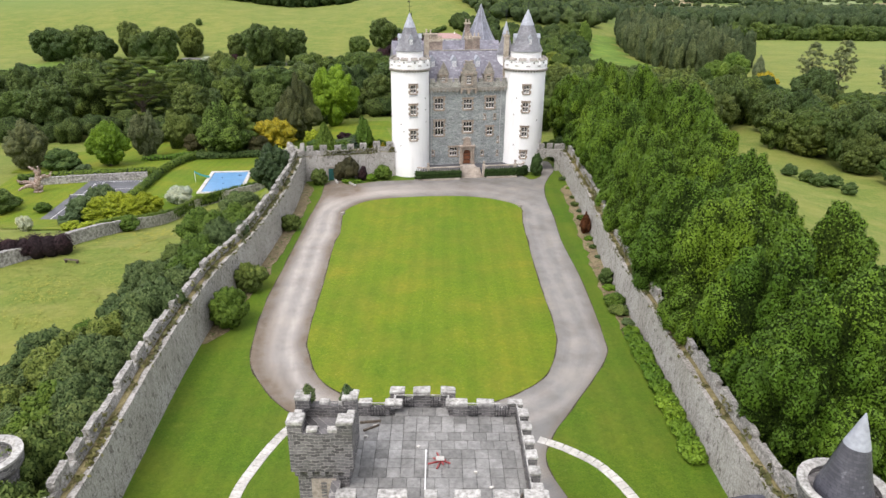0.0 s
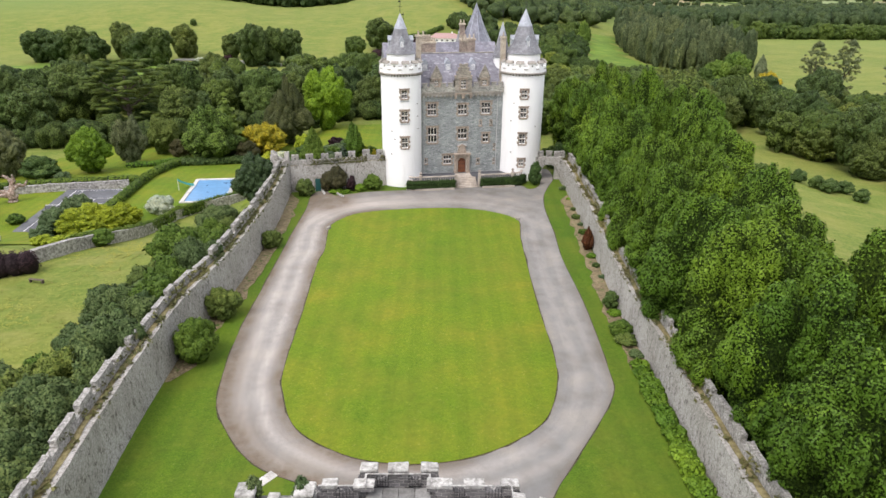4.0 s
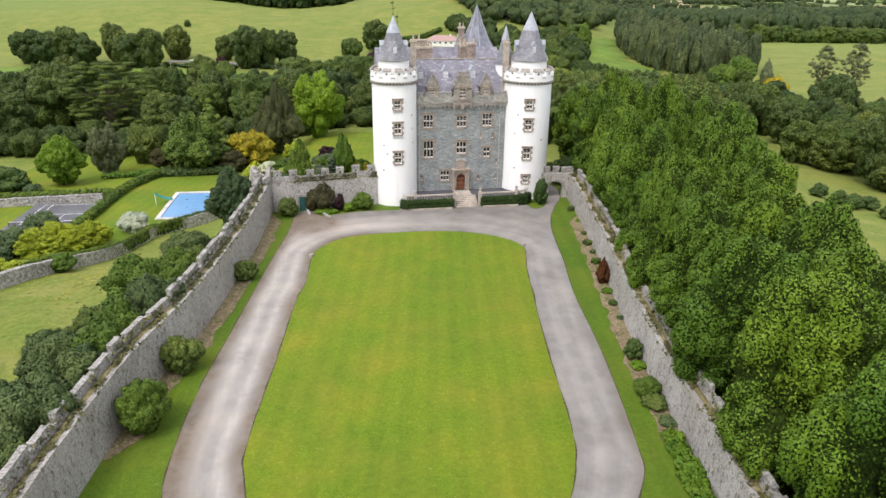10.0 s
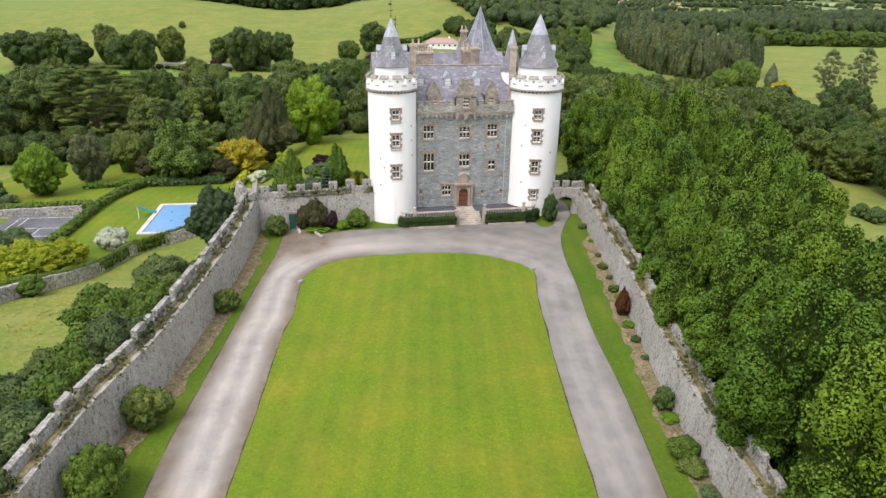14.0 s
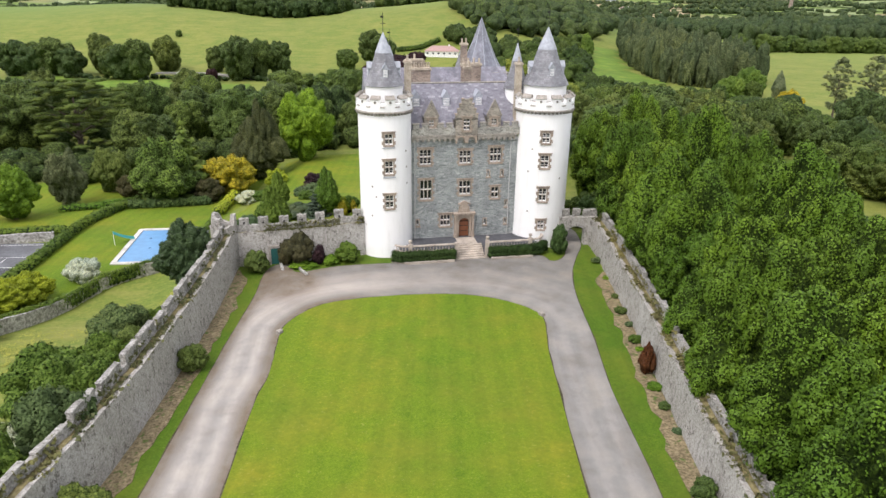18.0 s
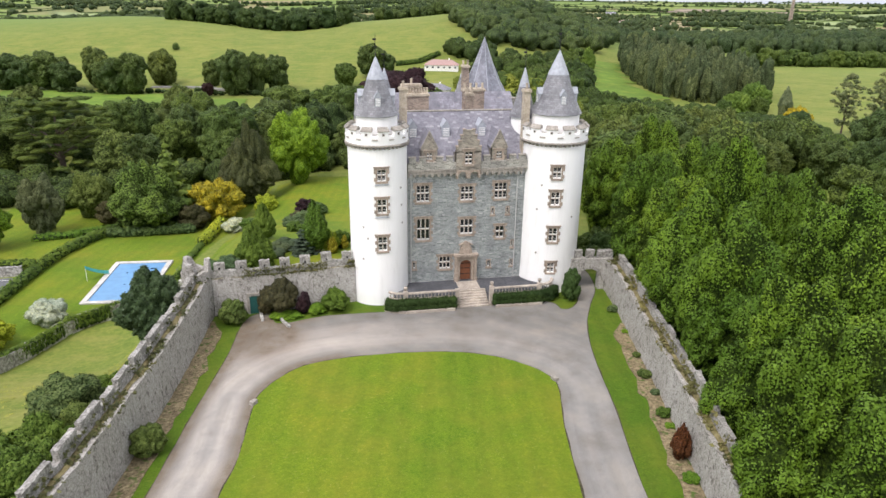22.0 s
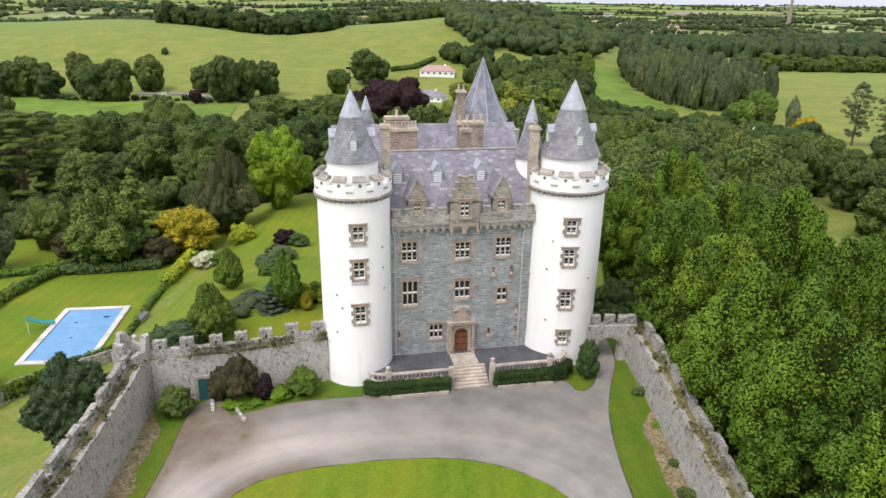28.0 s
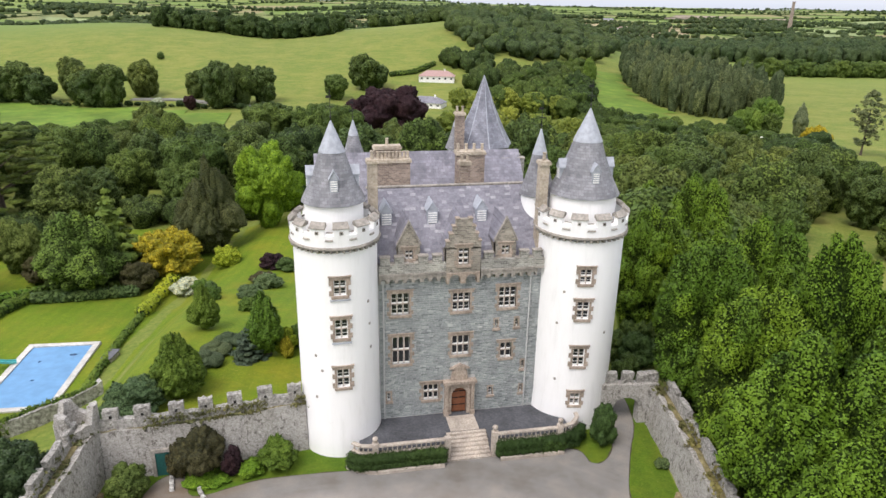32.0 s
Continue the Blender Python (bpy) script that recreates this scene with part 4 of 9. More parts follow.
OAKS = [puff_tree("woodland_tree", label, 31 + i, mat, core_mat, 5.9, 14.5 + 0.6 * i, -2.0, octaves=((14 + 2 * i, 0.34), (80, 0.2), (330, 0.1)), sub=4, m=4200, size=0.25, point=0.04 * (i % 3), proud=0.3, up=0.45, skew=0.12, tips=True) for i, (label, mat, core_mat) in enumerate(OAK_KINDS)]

# ---- curtain walls ----
def curtain_wall(name, label, line, side, height, top, thick=1.5, seed=1, merlon=(1.3, 2.9), notch=(0.45, 0.9), weeds=44, loopholes=False):
    """A rubble wall along a line of ground points with a walk and a broken battlement on its outer side.
    side: +1 if the outside lies to the left of the line."""
    rnd = random.Random(seed)
    root = thing(name, label, "wall", kind="structure")
    pts = spline([(x, y, 0) for x, y in line], 14)
    bm, par = bmesh.new(), bmesh.new()
    n = len(pts)
    ring, pr = [], []
    dist = 0.0
    for i, p in enumerate(pts):
        d = (pts[min(n - 1, i + 1)] - pts[max(0, i - 1)]).normalized()
        o = Vector((-d.y, d.x, 0)) * side
        if i:
            dist += (pts[i] - pts[i - 1]).length
        h = height + 0.16 * noise.noise(Vector((dist * 0.35, seed, 0))) + 0.1 * noise.noise(Vector((dist * 1.3, seed, 4)))
        w = 0.07 * noise.noise(Vector((dist * 0.8, 3, seed)))
        ring.append([bm.verts.new(q) for q in (p + o * (-0.18 + w) + Vector((0, 0, -0.6)), p + o * w + Vector((0, 0, h * 0.5)), p + o * (0.12 + w) + Vector((0, 0, h)), p + o * (thick * 0.55) + Vector((0, 0, h - 0.1)), p + o * thick + Vector((0, 0, h - 0.05)), p + o * (thick + 0.15) + Vector((0, 0, -6.0)))])
        t2 = h + (top - height) * 0.45 + 0.22 * noise.noise(Vector((dist * 1.7, 9, seed)))
        pr.append([par.verts.new(q) for q in (p + o * (thick - 0.56) + Vector((0, 0, h - 0.3)), p + o * (thick - 0.48 + 0.1 * noise.noise(Vector((dist, 5, seed)))) + Vector((0, 0, t2)), p + o * (thick + 0.02) + Vector((0, 0, t2)), p + o * (thick + 0.06) + Vector((0, 0, h - 0.6)))])
    for m, rr in ((bm, ring), (par, pr)):
        for a, b in zip(rr, rr[1:]):
            for k in range(len(a) - 1):
                m.faces.new((a[k], b[k], b[k + 1], a[k + 1]))
        m.faces.new(rr[0])
        m.faces.new(rr[-1][::-1])
        bmesh.ops.recalc_face_normals(m, faces=m.faces)
    tops = [(r[2].co.z, r[3].co.z) for r in ring]
    part("wall_face", bm, RUBBLE, root)
    part("parapet", par, MERLONSTONE, root)
    # growth along the wall walk
    walk_bm, rows, tuft = bmesh.new(), [], []
    rng = np.random.default_rng(seed)
    for i in range(n):
        d = (pts[min(n - 1, i + 1)] - pts[max(0, i - 1)]).normalized()
        o = Vector((-d.y, d.x, 0)) * side
        a0 = thick * (0.36 + 0.15 * noise.noise(Vector((i * 0.31, 1, seed))))
        b0 = thick - 0.5
        za, zb = tops[i]
        rows.append([walk_bm.verts.new(pts[i] + o * a0 + Vector((0, 0, za - 0.02))), walk_bm.verts.new(pts[i] + o * (a0 + b0) * 0.5 + Vector((0, 0, zb + 0.13))), walk_bm.verts.new(pts[i] + o * b0 + Vector((0, 0, zb + 0.08)))])
        for k in range(int(weeds * min(1.0, thick))):
            q = pts[i] + d * rng.uniform(-0.45, 0.45) + o * (rng.uniform(a0 - 0.2, b0) if rng.random() < 0.75 else rng.uniform(-0.1, thick))
            if noise.noise(Vector((q.x * 0.5, q.y * 0.5, seed))) > -0.12:
                out = (q - pts[i]).dot(o) > thick - 0.65
                tuft.append((q.x, q.y, zb + rng.uniform(0.05, 0.28) + (rng.uniform(0.2, 0.7) if out else 0)))
    for a, b in zip(rows, rows[1:]):
        for k in range(2):
            walk_bm.faces.new((a[k], b[k], b[k + 1], a[k + 1]))
    bmesh.ops.recalc_face_normals(walk_bm, faces=walk_bm.faces)
    part("mossy_walk", walk_bm, MOSS, root, "mossy earth on the wall walk")
    tuft = np.array(tuft)
    me = quads_mesh("wall_tufts", tuft, rng.normal(size=tuft.shape) + np.array([0, 0, 0.6]), rng.uniform(0.06, 0.23, len(tuft)), LEAF_DRY, rng)
    tagged(new("wall_tufts", me), "dry grass and weeds growing on the wall", "weeds", kind="stuff")
    # merlons: squared blocks of rubble along the parapet, some broken down
    blocks = []
    for k in range(5):
        b2 = bmesh.new()
        r2 = random.Random(seed * 10 + k)
        box(b2, -0.5, 0.5, -0.24, 0.2, -0.3, 1.0)
        bmesh.ops.subdivide_edges(b2, edges=list(b2.edges), cuts=4, use_grid_fill=True)
        for v in b2.verts:
            v.co += Vector((r2.uniform(-1, 1) * 0.022, r2.uniform(-1, 1) * 0.035, r2.uniform(-1, 1) * 0.05))
            if v.co.z > 0.6:
                v.co.z += 0.13 * noise.noise(Vector((v.co.x * 3 + k * 5, seed, k)))
        blocks.append(mesh_of("merlon", b2, MERLONSTONE))
    total = sum((b - a).length for a, b in zip(pts, pts[1:]))
    s = 0.3
    seglen = [0.0]
    for a, b in zip(pts, pts[1:]):
        seglen.append(seglen[-1] + (b - a).length)
    while s < total - 1.0:
        L = rnd.uniform(*merlon)
        mid = s + L / 2
        j = min(max(k for k in range(n) if seglen[k] <= mid), n - 2)
        d = (pts[j + 1] - pts[j]).normalized()
        p = pts[j] + d * (mid - seglen[j]) + Vector((-d.y, d.x, 0)) * side * (thick - 0.24)
        h = height + (top - height) * 0.45 + 0.16 * noise.noise(Vector((mid * 0.35, seed, 0)))
        tall = (top - height) * 0.6 * (rnd.uniform(0.85, 1.1) if loopholes or rnd.random() > 0.3 else rnd.uniform(0.3, 0.6))
        turn = Matrix.Translation(p + Vector((0, 0, h))) @ Matrix.Rotation(math.atan2(d.y, d.x), 4, "Z")
        share("merlon", rnd.choice(blocks), root, turn @ Matrix.Diagonal((L, 1, tall, 1)))
        if loopholes:
            # no hole is cut: a near-black block paints the opening's shade
            bm = bmesh.new()
            box(bm, -0.09, 0.09, -0.275, 0.235, 0.2, 0.42)
            part("loophole", bm, HOLE_SHADE, root, "dark block painted as the shade in a square loophole", turn)
        s += L + rnd.uniform(*notch)
    return root


WALL_W = [(-27.6, -2.6), (-28.9, -15.2), (-30.7, -27.0), (-32.9, -38.2), (-35.4, -46.8), (-37.4, -58.6), (-39.05, -74.3), (-40.3, -88)]
curtain_wall("wall_west", "high grey rubble curtain wall with broken battlements", WALL_W, -1, 4.3, 5.35, seed=3)
WALL_E = [(16.6, 0.5), (15.3, -8.2), (14.0, -14.3), (11.6, -25.8), (9.7, -33.5), (6.2, -48.7), (4.2, -60.0), (0.8, -78.3), (-0.5, -88)]
curtain_wall("wall_east", "high grey rubble curtain wall below the lime trees", [(16.15, -2.7)] + WALL_E[1:], 1, 3.6, 4.6, seed=5)
WALL_NW = [(-27.4, -2.75), (-22.0, -2.45), (-17.0, -1.9), (-12.6, -1.3)]
curtain_wall("wall_north_west", "rubble battlemented wall joining tower and corner", WALL_NW, 1, 4.1, 5.7, thick=0.9, seed=7, merlon=(1.0, 1.25), notch=(1.05, 1.3), weeds=30, loopholes=True)
def arch_wall(x0, y0, x1, y1, height, thick, a0, a1, spring):
    """A short rubble wall with a round-headed gateway through it and merlons on top."""
    root = thing("wall_north_east", "short rubble battlemented wall with an archway over the drive", "wall", kind="structure")
    d = Vector((x1 - x0, y1 - y0, 0))
    L = d.length
    d.normalize()
    o = Vector((-d.y, d.x, 0))
    rnd = random.Random(8)
    mid_s, r = (a0 + a1) / 2, (a1 - a0) / 2
    out = [(0, -0.6), (0, height)]
    out += [(L * k / 8, height + rnd.uniform(-0.08, 0.08)) for k in range(1, 8)]
    out += [(L, height), (L, -0.6), (a1, -0.6)]
    out += [(mid_s + r * math.cos(math.pi * k / 12), spring + 0.8 * r * math.sin(math.pi * k / 12)) for k in range(13)]
    out += [(a0, -0.6)]
    bm = bmesh.new()
    base = Vector((x0, y0, 0))
    f = [[bm.verts.new(base + d * s + o * k + Vector((0, 0, z))) for s, z in out] for k in (0.0, thick)]
    n = len(out)
    bm.faces.new(f[0])
    bm.faces.new(f[1][::-1])
    for k in range(n):
        bm.faces.new((f[0][k], f[1][k], f[1][(k + 1) % n], f[0][(k + 1) % n]))
    bmesh.ops.recalc_face_normals(bm, faces=bm.faces)
    part("wall_face", bm, RUBBLE, root)
    for k in range(11):
        a = math.pi * (k + 0.5) / 11
        bm = bmesh.new()
        box(bm, -0.13, 0.13, -0.05, 0.12, -0.02, 0.34, jitter=0.02, rnd=rnd)
        M = Matrix.Translation(base + d * (mid_s + r * math.cos(a)) + Vector((0, 0, spring + 0.8 * r * math.sin(a)))) @ Matrix.Rotation(math.atan2(d.y, d.x), 4, "Z") @ Matrix.Rotation(math.pi / 2 - a, 4, "Y")
        share("arch_stone", mesh_of("arch_stone", bm, MERLONSTONE), root, M)
    for s in (0.9, 2.3, 3.6, 4.5):
        bm = bmesh.new()
        box(bm, -0.45, 0.45, -0.28, 0.28, -0.3, rnd.uniform(0.75, 1.0), jitter=0.07, rnd=rnd)
        bmesh.ops.subdivide_edges(bm, edges=list(bm.edges), cuts=2, use_grid_fill=True)
        for v in bm.verts:
            v.co += Vector((rnd.uniform(-1, 1), rnd.uniform(-1, 1), rnd.uniform(-1, 1))) * 0.05
        share("merlon", mesh_of("merlon", bm, MERLONSTONE), root, Matrix.Translation(base + d * s + o * (thick - 0.3) + Vector((0, 0, height))) @ Matrix.Rotation(math.atan2(d.y, d.x), 4, "Z"))


arch_wall(12.0, -2.0, 16.9, -2.6, 3.8, 0.9, 1.15, 3.35, 1.7)

# ---- the castle ----
def panel_wall(bm, ss, zs, holes, f, depth, inner):
    """Wall faces over the cells of ss and zs, left open at the holes (s0, s1, z0, z1), with reveals.
    f(s, z, d): the place d metres behind the face."""
    ss = sorted({round(s, 4) for s in list(ss) + [h[k] for h in holes for k in (0, 1)]})
    zs = sorted({round(z, 4) for z in list(zs) + [h[k] for h in holes for k in (2, 3)]})
    memo = {}

    def v(s, z, d):
        key = (s, z, d)
        if key not in memo:
            memo[key] = bm.verts.new(f(s, z, d))
        return memo[key]

    for a, b in zip(ss, ss[1:]):
        for c, e in zip(zs, zs[1:]):
            if any(h[0] - 1e-3 <= a and b <= h[1] + 1e-3 and h[2] - 1e-3 <= c and e <= h[3] + 1e-3 for h in holes):
                continue
            bm.faces.new((v(a, c, 0), v(b, c, 0), v(b, e, 0), v(a, e, 0)))
            bm.faces.new((v(a, c, inner), v(a, e, inner), v(b, e, inner), v(b, c, inner)))
    for s0, s1, z0, z1 in holes:
        c4 = [(s0, z0), (s1, z0), (s1, z1), (s0, z1)]
        for (a, c), (b, e) in zip(c4, c4[1:] + c4[:1]):
            p = [bm.verts.new(f(*q)) for q in ((a, c, 0), (a, c, depth), (b, e, depth), (b, e, 0))]
            bm.faces.new(p)


WIN = {}


def window(parent, m, w, h, cols, rows, stone, splits=2, surround=True):
    """A mullioned window whose face looks along -y, its middle at m. splits: panes in the height of a light."""
    key = (round(w, 3), round(h, 3), cols, rows, stone.name, splits)
    if key not in WIN:
        rnd = random.Random(hash(key[:4]) % 1000)
        bm = bmesh.new()
        if surround:
            n = max(2, int(h / 0.34))
            for sx in (-1, 1):
                for k in range(n):
                    out = 0.34 if k % 2 == 0 else 0.16
                    z0 = -h / 2 + h * k / n
                    x0, x1 = sorted((sx * w / 2, sx * (w / 2 + out)))
                    box(bm, x0, x1, -0.045 - rnd.uniform(0, 0.015), 0.24, z0 + 0.006, z0 + h / n - 0.006)
            box(bm, -w / 2 - 0.32, w / 2 + 0.32, -0.06, 0.24, h / 2 + 0.004, h / 2 + 0.25)
            box(bm, -w / 2 - 0.38, w / 2 + 0.38, -0.13, 0.1, h / 2 + 0.254, h / 2 + 0.34)
        else:
            for sx in (-1, 1):
                x0, x1 = sorted((sx * w / 2, sx * (w / 2 + 0.14)))
                box(bm, x0, x1, -0.03, 0.2, -h / 2, h / 2)
            box(bm, -w / 2 - 0.14, w / 2 + 0.14, -0.03, 0.2, h / 2 + 0.002, h / 2 + 0.18)
        a = mesh_of("window", bm, stone)
        bm = bmesh.new()
        box(bm, -w / 2 - 0.2, w / 2 + 0.2, -0.12, 0.24, -h / 2 - 0.24, -h / 2 - 0.004)
        sill = mesh_of("window_sill", bevelled(bm, 0.015), stone)
        bm = bmesh.new()
        mw = 0.07
        for k in range(1, cols):
            x = -w / 2 + w * k / cols
            box(bm, x - mw / 2, x + mw / 2, 0.05, 0.2, -h / 2 + 0.002, h / 2 - 0.002)
        for k in range(1, rows):
            z = -h / 2 + h * k / rows
            for c in range(cols):
                box(bm, -w / 2 + w * c / cols + mw / 2, -w / 2 + w * (c + 1) / cols - mw / 2, 0.052, 0.198, z - mw / 2, z + mw / 2)
        if not bm.faces:
            box(bm, -w / 2, w / 2, 0.1, 0.16, h / 2 - 0.06, h / 2)
        mull = mesh_of("mullion", bm, STEPSTONE)
        pw, ph = w / cols - mw, h / rows - mw
        bm = bmesh.new()
        box(bm, -pw / 2, pw / 2, 0.165, 0.18, -ph / 2, ph / 2)
        pane = mesh_of("pane", bm, GLASS)
        bm = bmesh.new()
        e = 0.022
        for x0, x1, z0, z1 in ((-pw / 2, -pw / 2 + e, -ph / 2, ph / 2), (pw / 2 - e, pw / 2, -ph / 2, ph / 2), (-pw / 2 + e, pw / 2 - e, -ph / 2, -ph / 2 + 0.11), (-pw / 2 + e, pw / 2 - e, ph / 2 - e, ph / 2)):
            box(bm, x0, x1, 0.125, 0.164, z0, z1)
        for k in range(1, splits):
            z = -ph / 2 + ph * k / splits
            box(bm, -pw / 2 + e, pw / 2 - e, 0.13, 0.163, z - 0.012, z + 0.012)
        fr = mesh_of("window_frame", bm, WHITE)
        WIN[key] = (a, sill, mull, pane, fr)
    a, sill, mull, pane, fr = WIN[key]
    win = share("window", a, parent, m)
    share("window_sill", sill, win, Matrix())
    share("mullion", mull, win, Matrix())
    for c in range(cols):
        for r in range(rows):
            t = Matrix.Translation((-w / 2 + w * (c + 0.5) / cols, 0, -h / 2 + h * (r + 0.5) / rows))
            share("pane", pane, win, t)
            share("window_frame", fr, win, t)
    return win


castle = thing("castle", "tall castle with two white round towers and dark stone front", "castle")
FX, TZ = 6.6, 1.25       # half width of the front, height of the terrace
# front windows: middle x, middle z, width, height, lights across and up, panes in a light
FRONT = [(-4.92, 11.65, 1.42, 1.85, 3, 2, 2), (0.0, 11.52, 1.42, 1.6, 3, 2, 2), (3.85, 11.68, 1.42, 1.8, 3, 2, 2),
         (-4.86, 7.55, 1.45, 2.45, 3, 2, 1), (0.05, 7.65, 1.45, 1.75, 3, 2, 1), (3.93, 6.85, 0.95, 1.4, 2, 2, 1),
         (-2.38, 3.45, 1.28, 1.45, 3, 2, 1), (3.0, 9.35, 0.24, 0.75, 1, 1, 2), (4.74, 9.35, 0.24, 0.75, 1, 1, 2),
         (5.47, 5.35, 0.24, 0.75, 1, 1, 2), (5.45, 3.05, 0.24, 0.75, 1, 1, 2), (-5.9, 3.3, 0.3, 0.75, 1, 1, 2), (2.74, 3.05, 0.32, 0.75, 1, 1, 2)]
holes = [(x - w / 2, x + w / 2, z - h / 2, z + h / 2) for x, z, w, h, *_ in FRONT] + [(-0.66, 0.66, TZ, 4.0)]
bm = bmesh.new()
panel_wall(bm, (-FX - 0.6, FX + 0.6), (0.0, 15.0), holes, lambda s, z, d: (s, d, z), 0.3, 0.9)
box(bm, -FX, FX, 10.9, 11.6, 0, 15.0)
box(bm, -FX - 0.6, -FX, 0.95, 11.6, 0, 15.0)
box(bm, FX, FX + 0.6, 0.95, 11.6, 0, 15.0)
part("front_wall", bm, MORTAR, castle, "coursed dark grey rubble stone front wall")
for x, z, w, h, c, r, sp in FRONT:
    window(castle, Matrix.Translation((x, 0, z)), w, h, c, r, SAND, sp, w > 0.5)

# corbel table and parapet
bm = bmesh.new()
N, W, H = 10, 0.66, 0.62
pts = [(-W / 2, 0.0), (-W / 2 + 0.13, 0.0)] + [(-(W / 2 - 0.13) * math.cos(math.pi * k / N), 0.12 + (W / 2 - 0.13) * math.sin(math.pi * k / N) * 1.1) for k in range(N + 1)] + [(W / 2 - 0.13, 0.0), (W / 2, 0.0), (W / 2, H), (-W / 2, H)]
profile_y(bm, pts, -0.42, 0.0)
bmesh.ops.recalc_face_normals(bm, faces=bm.faces)
ARCH = mesh_of("corbel_arch", bm, GREYSAND)
for sx, x0, k in ((-1, -6.25, 8), (1, 1.78, 7)):
    for i in range(k):
        share("corbel_arch", ARCH, castle, Matrix.Translation((x0 + i * 0.665 + 0.0, 0, 13.62)))
for a, b in ((-FX, -1.42), (1.42, FX)):
    bm = bmesh.new()
    box(bm, a, b, -0.44, -0.02, 14.245, 15.15)
    part("parapet", bm, PARAPET, castle, "dark stone parapet")
    bm = bmesh.new()
    box(bm, a, b, -0.5, -0.444, 14.25, 14.42)
    part("string_course", bm, GREYSAND, castle)
MERLON = block_mesh("merlon", 0.72, 0.42, 0.55, PARAPET, 0.02)
MCAP = block_mesh("merlon_cap", 0.8, 0.52, 0.13, GREYSAND, 0.02)
for i, x in enumerate((-6.1, -5.0, -3.15, -2.05, 2.05, 3.0 - 0.9, 4.95, 6.05)):
    if i == 5:
        continue
    q = share("merlon", MERLON, castle, Matrix.Translation((x, -0.23, 15.152)))
    share("merlon_cap", MCAP, q, Matrix.Translation((0, 0, 0.55)))
COPE = block_mesh("coping", 0.36, 0.5, 0.1, GREYSAND, 0.015)
for x in (-5.55, -4.45, -3.7, -2.6, 2.55, 3.2, 4.4, 5.5):
    share("coping", COPE, castle, Matrix.Translation((x, -0.23, 15.153)))

# rain pipes
for x in (-6.25, 5.7):
    bm = bmesh.new()
    lathe(bm, [(0.07, 1.3), (0.07, 13.5)], 8, x, -0.1)
    box(bm, x - 0.16, x + 0.16, -0.24, 0.0, 13.5, 13.8)
    part("drain_pipe", bm, plain("pipe_paint", (0.45, 0.45, 0.44), 0.5), castle, "pale grey rainwater pipe")

# roofs
RIDGE_Y, RIDGE_Z, EAVE_Z = 5.4, 19.75, 14.9
bm = bmesh.new()
profile = [(0.35, EAVE_Z), (0.35, EAVE_Z + 0.12), (RIDGE_Y, RIDGE_Z), (2 * RIDGE_Y - 0.3, EAVE_Z + 0.12), (2 * RIDGE_Y - 0.3, EAVE_Z)]
lo = [bm.verts.new((-FX - 0.4, y, z)) for y, z in profile]
hi = [bm.verts.new((FX + 0.2, y, z)) for y, z in profile]
for i in range(5):
    j = (i + 1) % 5
    bm.faces.new((lo[i], lo[j], hi[j], hi[i]))
bm.faces.new(lo)
bm.faces.new(hi[::-1])
bmesh.ops.recalc_face_normals(bm, faces=bm.faces)
part("front_roof", bm, SLATE, castle, "steep purple-grey slate roof")
bm = bmesh.new()
box(bm, -FX - 0.4, FX + 0.2, RIDGE_Y - 0.16, RIDGE_Y + 0.16, RIDGE_Z - 0.08, RIDGE_Z + 0.1)
part("ridge", bevelled(bm, 0.05), GREYSAND, castle)
bm = bmesh.new()
for x0, x1, y0, ry, y1, z0, rz in ((-11.0, 9.0, 10.9, 15.6, 20.3, 15.2, 20.5),):
    profile = [(y0, z0), (ry, rz), (y1, z0)]
    lo = [bm.verts.new((x0, y, z)) for y, z in profile]
    hi = [bm.verts.new((x1, y, z)) for y, z in profile]
    for i in range(3):
        j = (i + 1) % 3
        bm.faces.new((lo[i], lo[j], hi[j], hi[i]))
    bm.faces.new(lo)
    bm.faces.new(hi[::-1])
bmesh.ops.recalc_face_normals(bm, faces=bm.faces)
part("back_roof", bm, SLATE, castle, "slate roof of the rear range")
bm = bmesh.new()
box(bm, -10.8, 8.8, 11.65, 19.6, -8, 14.6)
part("rear_wall", bm, BASALT, castle)


